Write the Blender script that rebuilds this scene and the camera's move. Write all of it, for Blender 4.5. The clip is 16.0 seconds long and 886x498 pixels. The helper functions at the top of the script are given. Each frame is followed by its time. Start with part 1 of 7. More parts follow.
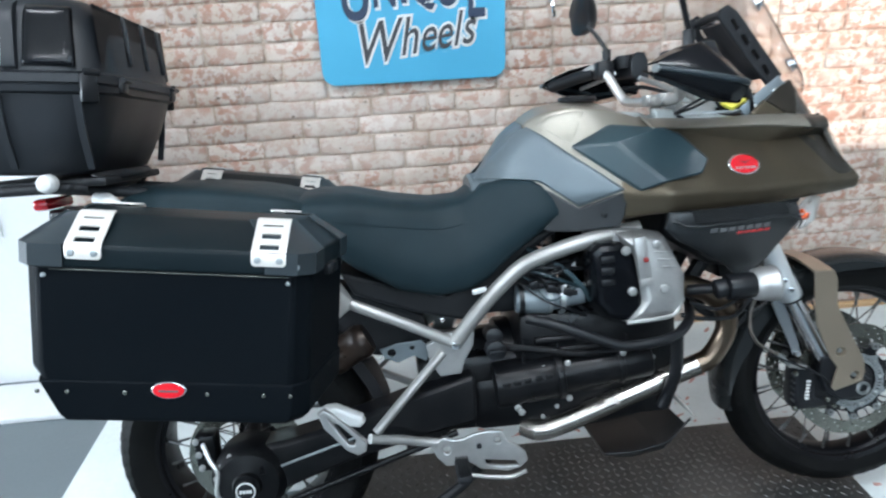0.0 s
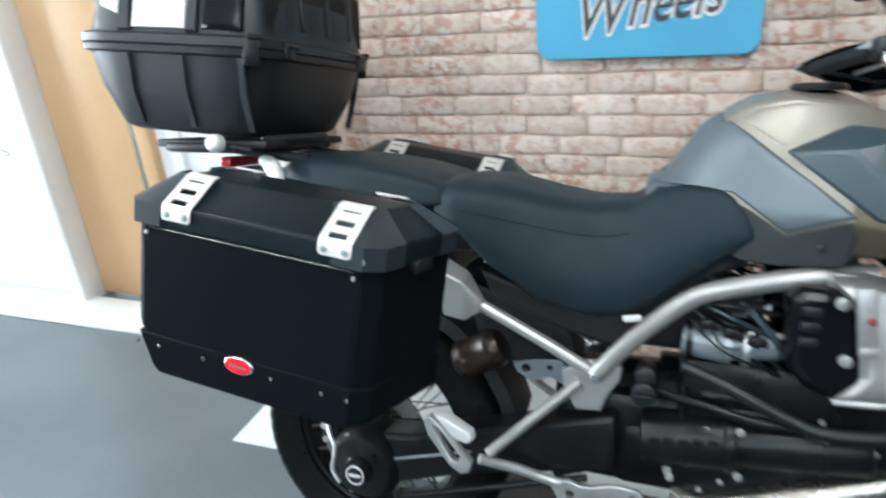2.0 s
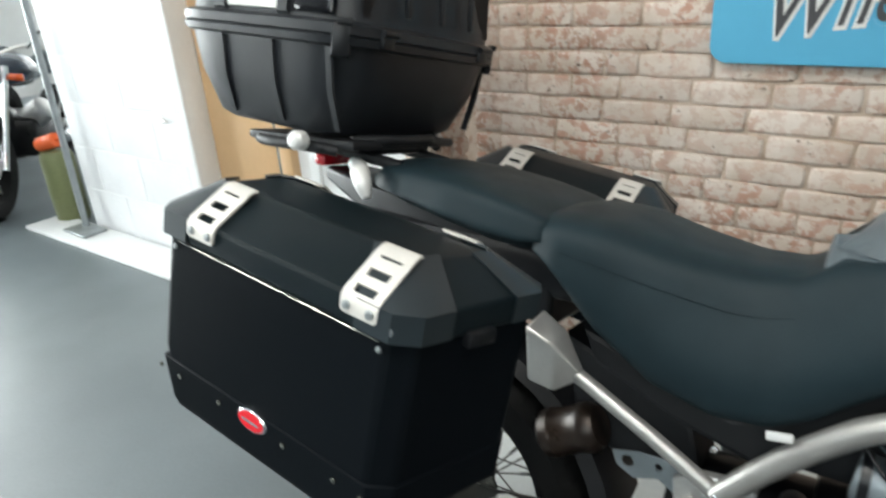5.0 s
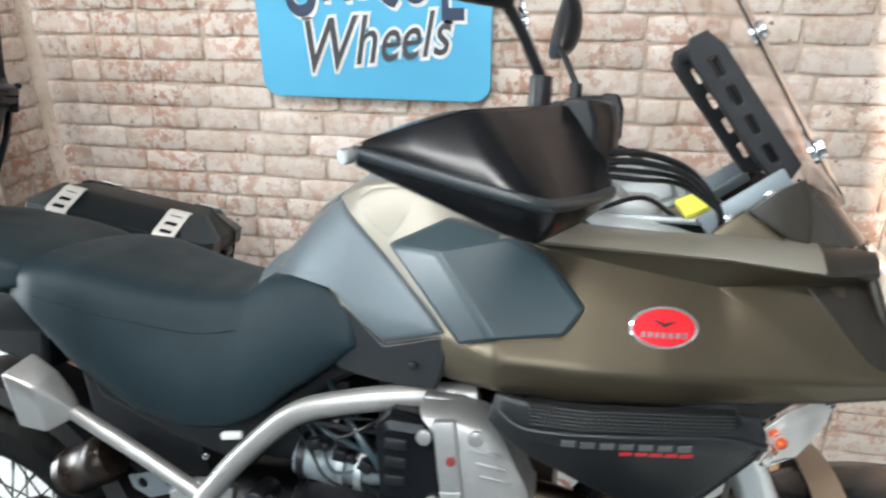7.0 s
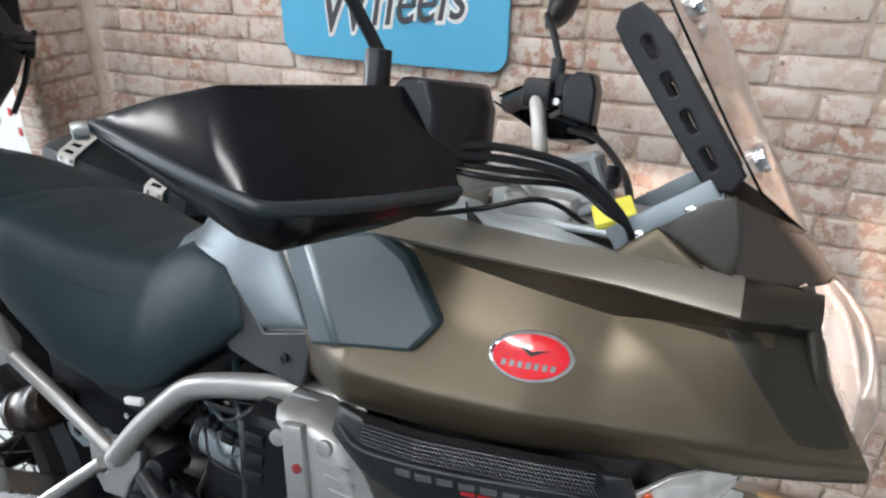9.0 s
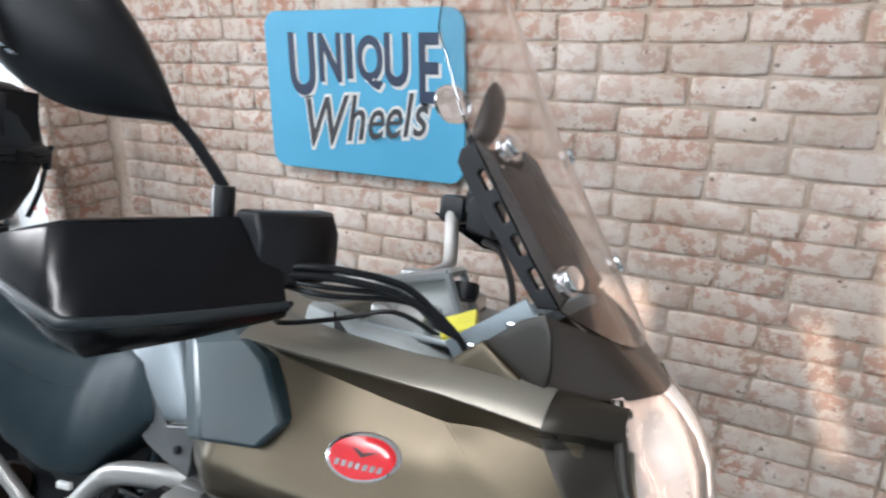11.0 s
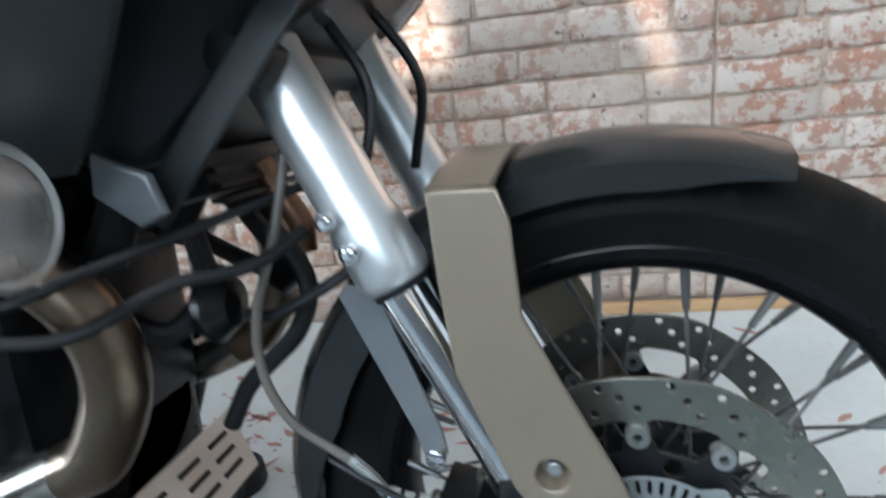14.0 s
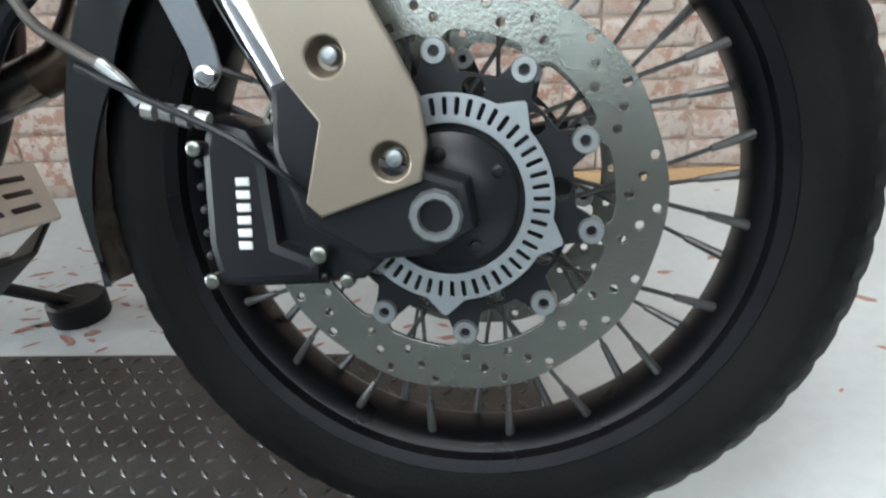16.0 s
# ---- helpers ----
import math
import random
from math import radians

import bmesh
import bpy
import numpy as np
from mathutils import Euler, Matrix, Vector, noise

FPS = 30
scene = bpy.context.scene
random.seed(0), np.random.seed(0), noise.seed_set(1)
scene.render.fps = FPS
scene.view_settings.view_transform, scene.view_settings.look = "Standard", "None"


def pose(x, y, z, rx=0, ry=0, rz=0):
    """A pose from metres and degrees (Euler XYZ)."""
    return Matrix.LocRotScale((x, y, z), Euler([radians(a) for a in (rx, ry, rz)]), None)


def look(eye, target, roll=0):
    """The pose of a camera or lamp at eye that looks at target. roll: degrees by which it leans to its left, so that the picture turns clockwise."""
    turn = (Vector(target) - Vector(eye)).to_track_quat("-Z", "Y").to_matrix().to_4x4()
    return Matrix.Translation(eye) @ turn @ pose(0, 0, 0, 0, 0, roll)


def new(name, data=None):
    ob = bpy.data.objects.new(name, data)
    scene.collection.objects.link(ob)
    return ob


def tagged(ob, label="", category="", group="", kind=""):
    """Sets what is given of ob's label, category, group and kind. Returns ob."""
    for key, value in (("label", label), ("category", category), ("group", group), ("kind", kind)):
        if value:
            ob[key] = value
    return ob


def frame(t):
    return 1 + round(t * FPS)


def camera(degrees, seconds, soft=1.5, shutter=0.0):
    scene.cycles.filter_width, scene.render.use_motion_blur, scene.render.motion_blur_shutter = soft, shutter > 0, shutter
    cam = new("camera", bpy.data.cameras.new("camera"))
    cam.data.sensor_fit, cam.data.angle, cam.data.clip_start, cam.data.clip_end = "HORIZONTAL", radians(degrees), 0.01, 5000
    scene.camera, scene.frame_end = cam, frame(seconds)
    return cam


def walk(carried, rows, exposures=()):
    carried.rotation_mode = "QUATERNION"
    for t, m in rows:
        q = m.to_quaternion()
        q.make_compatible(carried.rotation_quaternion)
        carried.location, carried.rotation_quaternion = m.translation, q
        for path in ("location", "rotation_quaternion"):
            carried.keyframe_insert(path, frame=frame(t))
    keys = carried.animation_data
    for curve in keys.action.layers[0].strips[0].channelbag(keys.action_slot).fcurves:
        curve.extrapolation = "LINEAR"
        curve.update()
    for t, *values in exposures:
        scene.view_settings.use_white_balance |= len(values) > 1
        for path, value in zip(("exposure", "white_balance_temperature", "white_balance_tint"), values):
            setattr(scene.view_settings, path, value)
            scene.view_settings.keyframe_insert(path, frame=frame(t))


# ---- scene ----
cam = camera(68.5, 16.0, 2.2, 0.5)
PATH = [
    (0, (0.38, -1.255, 1.396), (0.534, 0.581, 0.618), -2.7),
    (0.5, (0.403, -1.187, 1.392), (0.434, 0.639, 0.575), -2.0),
    (1, (0.503, -1.148, 1.381), (0.382, 0.68, 0.579), -1.8),
    (1.5, (0.622, -1.121, 1.362), (0.245, 0.659, 0.534), -3.1),
    (2, (0.637, -1.029, 1.349), (-0.035, 0.679, 0.554), -4.7),
    (2.5, (0.563, -0.85, 1.362), (-0.4, 0.735, 0.613), -4.6),
    (3, (0.531, -0.762, 1.387), (-0.582, 0.742, 0.68), -4.4),
    (3.2, (0.544, -0.728, 1.403), (-0.697, 0.696, 0.746), -5.1),
    (5.3, (0.653, -0.744, 1.286), (-0.339, 0.769, 0.435), -2.3),
    (5.5, (0.676, -0.754, 1.255), (-0.173, 0.832, 0.381), -1.3),
    (6, (0.776, -0.766, 1.296), (0.32, 0.998, 0.473), 1.1),
    (6.5, (0.926, -0.708, 1.346), (0.562, 1.095, 0.561), 0.1),
    (7, (1.057, -0.645, 1.375), (0.664, 1.151, 0.586), -0.4),
    (7.5, (1.173, -0.598, 1.38), (0.804, 1.199, 0.583), -0.2),
    (8, (1.23, -0.548, 1.38), (0.788, 1.193, 0.501), 0.3),
    (8.2, (1.225, -0.522, 1.367), (0.739, 1.207, 0.486), 0.7),
    (10.3, (1.511, -0.441, 1.394), (0.549, 1.07, 0.503), -1.8),
    (10.5, (1.524, -0.439, 1.404), (0.566, 1.09, 0.542), -1.9),
    (11, (1.54, -0.421, 1.423), (0.636, 1.25, 0.798), -0.2),
    (11.5, (1.551, -0.387, 1.356), (0.792, 1.321, 0.645), -0.6),
    (12, (1.527, -0.355, 1.26), (0.832, 1.398, 0.595), -0.7),
    (12.5, (1.497, -0.323, 1.155), (0.716, 1.398, 0.501), -1.5),
    (13, (1.473, -0.314, 1.035), (0.655, 1.355, 0.297), -4.7),
    (13.2, (1.48, -0.314, 0.979), (0.728, 1.385, 0.238), -6.4),
    (13.5, (1.489, -0.311, 0.924), (0.932, 1.444, 0.142), -6.0),
    (13.6, (1.485, -0.306, 0.87), (1.001, 1.504, 0.17), -4.5),
    (13.8, (1.506, -0.322, 0.842), (1.051, 1.488, 0.122), -6.0),
    (14, (1.511, -0.306, 0.829), (1.126, 1.468, -0.006), -8.6),
    (14.2, (1.556, -0.33, 0.762), (1.187, 1.467, -0.033), -6.4),
    (14.5, (1.559, -0.335, 0.707), (1.376, 1.471, -0.132), -4.9),
    (15, (1.585, -0.331, 0.635), (1.494, 1.48, -0.208), -3.7),
    (15.5, (1.592, -0.345, 0.574), (1.424, 1.451, -0.291), -3.2),
    (16, (1.6, -0.361, 0.54), (1.409, 1.423, -0.343), -4.0),
]
LOOKS = ((0.0, 0.02, 6120, 10), (0.6, 0.0, 6120, 10), (1.5, 0.12, 6020, 10), (2.0, 0.04, 6500, 10), (2.5, -0.46, 6960, 10), (3.2, -0.54, 6860, 10), (5.5, 0.12, 7180, 10), (6.0, 0.56, 6930, 10), (6.5, 0.38, 6780, 10), (7.0, 0.28, 6850, 12), (7.5, -0.20, 6850, 14), (8.0, -0.12, 6800, 15),
         (10.5, -0.08, 6750, 15), (11.2, -0.16, 6550, 15), (12.0, -0.56, 6500, 14), (12.5, -0.46, 6300, 12), (13.0, -0.36, 6220, 11), (13.5, 0.10, 6100, 10), (14.0, 0.22, 6100, 10), (14.5, 0.28, 6150, 11), (15.0, 0.34, 6300, 11), (15.5, 0.30, 6450, 11), (16.0, 0.26, 6600, 11))
walk(cam, [(t, look(eye, target, roll)) for t, eye, target, roll in PATH], LOOKS)

# ---- world and light ----
world = bpy.data.worlds.new("sky")
scene.world = world
world.use_nodes = True
wn = world.node_tree
sky = wn.nodes.new("ShaderNodeTexSky")
sky.sky_type = "NISHITA"
sky.sun_disc = False
sky.sun_elevation = radians(15)
sky.sun_rotation = radians(155)
wn.links.new(sky.outputs[0], wn.nodes["Background"].inputs[0])
wn.nodes["Background"].inputs[1].default_value = 0.12


def lamp(name, kind, m, energy, color=(1, 1, 1), size=1.0, size_y=None, angle=None):
    data = bpy.data.lights.new(name, kind)
    data.energy, data.color = energy, color
    if kind == "AREA":
        data.shape, data.size, data.size_y = "RECTANGLE", size, size_y or size
    if angle is not None:
        data.angle = radians(angle)
    ob = new(name, data)
    ob.matrix_world = m
    return ob


SUN_WAY = Vector((-0.40, 0.88, -0.25))
lamp("sun", "SUN", look((4, -8, 4), Vector((4, -8, 4)) + SUN_WAY), 5.2, (1.0, 0.87, 0.76), angle=0.5)
lamp("window_light", "AREA", look((0.2, -4.40, 2.62), (0.2, 2, 1.2)), 56, (0.55, 0.82, 1.0), 5.6, 0.80)
lamp("side_window_light", "AREA", look((-8.9, -1.3, 1.75), (0, -1.0, 1.2)), 1000, (0.80, 0.92, 1.0), 6.0, 2.3)
for cx, cy, watts in ((-1.4, -0.9, 44), (1.0, -0.9, 44), (-1.4, -2.9, 44), (1.0, -2.9, 44), (-5.0, 0.5, 12)):
    lamp("tube_light", "AREA", look((cx, cy, 3.08), (cx, cy, 0)), watts, (0.92, 0.97, 1.0), 1.5, 0.16)

# ---- materials ----


def mat(name, color, rough=0.5, metal=0.0, second=None, scale=8.0, bump=0.0, bump_scale=60.0, coat=0.0, vary=0.12, rnd=0.0,
        low=0.4, high=0.65, spec=0.5):
    """A surface of one or two colours in uneven patches, with grain and small relief."""
    m = bpy.data.materials.new(name)
    m.use_nodes = True
    t = m.node_tree
    b = t.nodes["Principled BSDF"]
    b.inputs["Metallic"].default_value = metal
    b.inputs["Coat Weight"].default_value = coat
    b.inputs["Specular IOR Level"].default_value = spec
    co = t.nodes.new("ShaderNodeTexCoord")
    n1 = t.nodes.new("ShaderNodeTexNoise")
    n1.inputs["Scale"].default_value = scale
    n1.inputs["Detail"].default_value = 6
    t.links.new(co.outputs["Object"], n1.inputs["Vector"])
    n2 = t.nodes.new("ShaderNodeTexNoise")
    n2.inputs["Scale"].default_value = bump_scale
    n2.inputs["Detail"].default_value = 5
    t.links.new(co.outputs["Object"], n2.inputs["Vector"])
    ramp = t.nodes.new("ShaderNodeMapRange")
    ramp.inputs[1].default_value, ramp.inputs[2].default_value = low, high
    t.links.new(n1.outputs["Fac"], ramp.inputs[0])
    mix = t.nodes.new("ShaderNodeMix")
    mix.data_type = "RGBA"
    two = second or tuple(c * (1 - vary) for c in color)
    mix.inputs["A"].default_value, mix.inputs["B"].default_value = (*color, 1), (*two, 1)
    t.links.new(ramp.outputs[0], mix.inputs["Factor"])
    out = mix.outputs["Result"]
    hsv = t.nodes.new("ShaderNodeHueSaturation")
    t.links.new(out, hsv.inputs["Color"])
    grain = t.nodes.new("ShaderNodeMapRange")
    grain.inputs[3].default_value, grain.inputs[4].default_value = 1 - vary, 1 + vary
    t.links.new(n2.outputs["Fac"], grain.inputs[0])
    if rnd:
        info = t.nodes.new("ShaderNodeObjectInfo")
        each = t.nodes.new("ShaderNodeMapRange")
        each.inputs[3].default_value, each.inputs[4].default_value = 1 - rnd, 1 + rnd
        t.links.new(info.outputs["Random"], each.inputs[0])
        mul = t.nodes.new("ShaderNodeMath")
        mul.operation = "MULTIPLY"
        t.links.new(grain.outputs[0], mul.inputs[0])
        t.links.new(each.outputs[0], mul.inputs[1])
        t.links.new(mul.outputs[0], hsv.inputs["Value"])
    else:
        t.links.new(grain.outputs[0], hsv.inputs["Value"])
    t.links.new(hsv.outputs[0], b.inputs["Base Color"])
    r = t.nodes.new("ShaderNodeMapRange")
    r.inputs[3].default_value, r.inputs[4].default_value = max(rough - 0.1, 0.02), min(rough + 0.1, 1)
    t.links.new(n1.outputs["Fac"], r.inputs[0])
    t.links.new(r.outputs[0], b.inputs["Roughness"])
    if bump:
        bp = t.nodes.new("ShaderNodeBump")
        bp.inputs["Strength"].default_value = bump
        bp.inputs["Distance"].default_value = 0.002
        t.links.new(n2.outputs["Fac"], bp.inputs["Height"])
        t.links.new(bp.outputs[0], b.inputs["Normal"])
    return m


def glass(name, tint, rough=0.02, ior=1.45, alpha=None):
    m = bpy.data.materials.new(name)
    m.use_nodes = True
    t = m.node_tree
    b = t.nodes["Principled BSDF"]
    b.inputs["Base Color"].default_value = (*tint, 1)
    b.inputs["Roughness"].default_value = rough
    b.inputs["IOR"].default_value = ior
    b.inputs["Transmission Weight"].default_value = 1.0
    if alpha is not None:
        b.inputs["Alpha"].default_value = alpha
    return m


def glow(name, color, strength):
    m = bpy.data.materials.new(name)
    m.use_nodes = True
    b = m.node_tree.nodes["Principled BSDF"]
    b.inputs["Base Color"].default_value = (*color, 1)
    b.inputs["Emission Color"].default_value = (*color, 1)
    b.inputs["Emission Strength"].default_value = strength
    return m


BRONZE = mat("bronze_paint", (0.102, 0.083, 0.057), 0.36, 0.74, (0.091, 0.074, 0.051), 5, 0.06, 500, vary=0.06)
BRONZE_LIGHT = mat("bronze_satin", (0.262, 0.218, 0.166), 0.34, 0.5, (0.236, 0.197, 0.150), 6, 0.05, 400, vary=0.06)
# paler bronze: the sheen on upward faces is put into the colour
BRONZE_SHEEN = mat("bronze_sheen_satin", (0.258, 0.240, 0.203), 0.38, 0.5, (0.234, 0.218, 0.185), 6, 0.05, 400, vary=0.05)
TANK_GREY = mat("satin_grey_plastic", (0.120, 0.148, 0.165), 0.40, 0.30, (0.104, 0.130, 0.146), 6, 0.08, 700, vary=0.05)
PAD_GREY = mat("moulded_grey_plastic", (0.027, 0.050, 0.059), 0.32, 0.0, (0.024, 0.042, 0.051), 7, 0.10, 800, vary=0.06)
DARK_GREY = mat("dark_grey_plastic", (0.0085, 0.0105, 0.0122), 0.42, 0.0, (0.0066, 0.0085, 0.0100), 9, 0.08, 700, vary=0.06)
SEAT = mat("seat_vinyl", (0.0120, 0.0236, 0.0290), 0.46, 0.0, (0.0102, 0.0202, 0.0250), 14, 0.25, 420, vary=0.08, spec=0.14)
BLACK = mat("black_plastic", (0.006, 0.0068, 0.0085), 0.34, 0.0, (0.0085, 0.0095, 0.0115), 10, 0.10, 600, vary=0.10, spec=0.35)
BLACK_SOFT = mat("black_matt", (0.008, 0.009, 0.011), 0.55, 0.0, (0.0055, 0.0065, 0.0085), 10, 0.20, 300, vary=0.12, spec=0.35)
CASE_BLACK = mat("case_plastic", (0.0125, 0.0148, 0.0182), 0.44, 0.0, (0.0105, 0.0126, 0.0156), 9, 0.14, 500, vary=0.08, spec=0.38)
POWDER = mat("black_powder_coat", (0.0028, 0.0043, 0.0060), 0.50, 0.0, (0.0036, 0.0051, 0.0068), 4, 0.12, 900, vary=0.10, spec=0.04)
# the body's black coat, with the lid's bluish sky sheen mixed into the colour
LID_SHEEN = mat("black_coat_lid_sheen", (0.0050, 0.0100, 0.0125), 0.38, 0.0, (0.0066, 0.0112, 0.0138), 4, 0.10, 900, vary=0.10, spec=0.14)
ENGINE = mat("black_engine_coat", (0.0030, 0.0034, 0.0044), 0.31, 0.0, (0.0060, 0.0062, 0.0070), 18, 0.22, 160, vary=0.2, spec=0.26)
ALU = mat("brushed_aluminium", (0.66, 0.65, 0.63), 0.36, 0.75, (0.56, 0.55, 0.53), 9, 0.06, 300, vary=0.08)
CAST = mat("cast_aluminium", (0.44, 0.44, 0.43), 0.38, 0.7, (0.36, 0.36, 0.35), 16, 0.18, 240, vary=0.1)
FRAME = mat("silver_frame_paint", (0.38, 0.375, 0.36), 0.34, 0.6, (0.33, 0.325, 0.31), 10, 0.05, 300, vary=0.08)
STRAP = mat("stamped_alu", (0.60, 0.58, 0.545), 0.42, 0.25, (0.66, 0.63, 0.585), 20, 0.08, 300, vary=0.06)
CHROME = mat("chrome", (0.82, 0.83, 0.85), 0.10, 1.0, (0.76, 0.78, 0.80), 12, 0.0, 200, vary=0.03)
STEEL = mat("exhaust_steel", (0.185, 0.142, 0.105), 0.30, 1.0, (0.115, 0.080, 0.056), 6, 0.08, 180, vary=0.1, low=0.5, high=0.75)
STEEL_PALE = mat("pale_exhaust_steel", (0.47, 0.445, 0.41), 0.26, 1.0, (0.38, 0.35, 0.315), 8, 0.06, 180, vary=0.08)
DISC = mat("brake_steel", (0.26, 0.265, 0.235), 0.25, 0.9, (0.24, 0.25, 0.22), 12, 0.12, 420, vary=0.1)
ZINC = mat("zinc_plate", (0.37, 0.40, 0.41), 0.38, 0.7, (0.31, 0.34, 0.345), 18, 0.08, 350, vary=0.08)
RUBBER = mat("tyre_rubber", (0.0036, 0.0038, 0.0040), 0.55, 0.0, (0.0072, 0.0072, 0.0070), 9, 0.25, 260, vary=0.18, spec=0.10)
RIM = mat("black_rim_coat", (0.004, 0.004, 0.005), 0.30, 0.0, (0.006, 0.006, 0.007), 12, 0.03, 300, vary=0.1, spec=0.18)
SPOKE = mat("spoke_steel", (0.12, 0.12, 0.118), 0.34, 0.7, (0.08, 0.08, 0.078), 30, 0.0, 200, vary=0.1)
RED = mat("red_enamel", (0.66, 0.012, 0.022), 0.22, 0.0, (0.60, 0.010, 0.020), 12, 0.0, 200, coat=0.6, vary=0.04)
RED_PRINT = mat("red_print", (0.55, 0.020, 0.025), 0.4)
GREY_PRINT = mat("grey_print", (0.13, 0.134, 0.138), 0.35, 0.3)
WHITE_PRINT = mat("white_print", (0.78, 0.78, 0.76), 0.4)
WHITE_PART = mat("white_metal", (0.64, 0.65, 0.65), 0.40, 0.2, (0.66, 0.66, 0.64), 14, 0.08, 240, vary=0.06)
ORANGE = mat("amber_bulb", (0.66, 0.095, 0.02), 0.25, 0.0, coat=0.5)
YELLOW = mat("yellow_tag", (0.80, 0.74, 0.10), 0.5)
CANISTER = mat("copper_brown_coat", (0.034, 0.022, 0.016), 0.30, 0.5, (0.018, 0.013, 0.011), 14, 0.06, 200, vary=0.1)
COPPER = mat("horn_copper", (0.26, 0.14, 0.085), 0.35, 0.7)
GLOSS_BLACK = mat("gloss_black_plastic", (0.0030, 0.0036, 0.0050), 0.19, 0.0, (0.0040, 0.0045, 0.0060), 6, 0.02, 500, vary=0.06, spec=0.24)
MUDGUARD = mat("mudguard_plastic", (0.016, 0.018, 0.019), 0.26, 0.0, (0.013, 0.015, 0.016), 6, 0.04, 400, vary=0.06)
LAMP_INNER = mat("lamp_reflector", (0.90, 0.84, 0.81), 0.26, 0.70, (0.82, 0.75, 0.72), 22, 0.03, 200, vary=0.05)
COVER_BROWN = mat("dark_brown_gloss_plastic", (0.034, 0.0265, 0.0215), 0.20, 0.0, (0.029, 0.0225, 0.0185), 8, 0.03, 500, vary=0.05)
NOSE_BLACK = mat("nose_plastic", (0.030, 0.0255, 0.0195), 0.32, 0.35, (0.026, 0.0220, 0.0170), 8, 0.05, 500, vary=0.06)
STAY_GREY = mat("stay_grey_paint", (0.15, 0.165, 0.175), 0.40, 0.3, (0.13, 0.145, 0.155), 10, 0.06, 300, vary=0.08)
FORK = mat("fork_alloy", (0.76, 0.78, 0.78), 0.33, 0.82, (0.66, 0.69, 0.70), 7, 0.03, 300, vary=0.06)
DASH_GREY = mat("dash_bracket_grey", (0.20, 0.235, 0.255), 0.36, 0.3, (0.17, 0.20, 0.22), 10, 0.06, 300, vary=0.08)
GRILLE = mat("grille_wire", (0.045, 0.048, 0.050), 0.40, 0.5, (0.038, 0.041, 0.043), 12, 0.05, 300, vary=0.08)
HOSE = mat("brown_grey_hose", (0.12, 0.105, 0.092), 0.45, 0.1, (0.075, 0.066, 0.058), 18, 0.1, 300)
PLUG_RED = mat("dull_red_plug", (0.22, 0.020, 0.018), 0.45)
CAP_GREY = mat("cap_plastic", (0.016, 0.024, 0.029), 0.36, 0.0, (0.013, 0.020, 0.024), 7, 0.10, 800, vary=0.06)
BOBBIN = mat("dull_zinc", (0.33, 0.35, 0.35), 0.36, 0.75, (0.26, 0.28, 0.28), 18, 0.08, 350, vary=0.08)
STRIP_GLASS = mat("dim_wired_glass", (0.075, 0.098, 0.092), 0.15, 0.0, (0.06, 0.08, 0.075), 8, 0.02, 60)
TRAY = mat("pale_tray_plastic", (0.44, 0.475, 0.475), 0.36, 0.1, (0.38, 0.415, 0.415), 9, 0.06, 300)
LENS = glass("clear_lens", (0.97, 0.97, 0.97), 0.03)
SCREEN = glass("screen_acrylic", (0.92, 0.87, 0.85), 0.04, 1.44)
MIRROR = mat("mirror_glass", (0.86, 0.88, 0.90), 0.03, 1.0, vary=0.0)



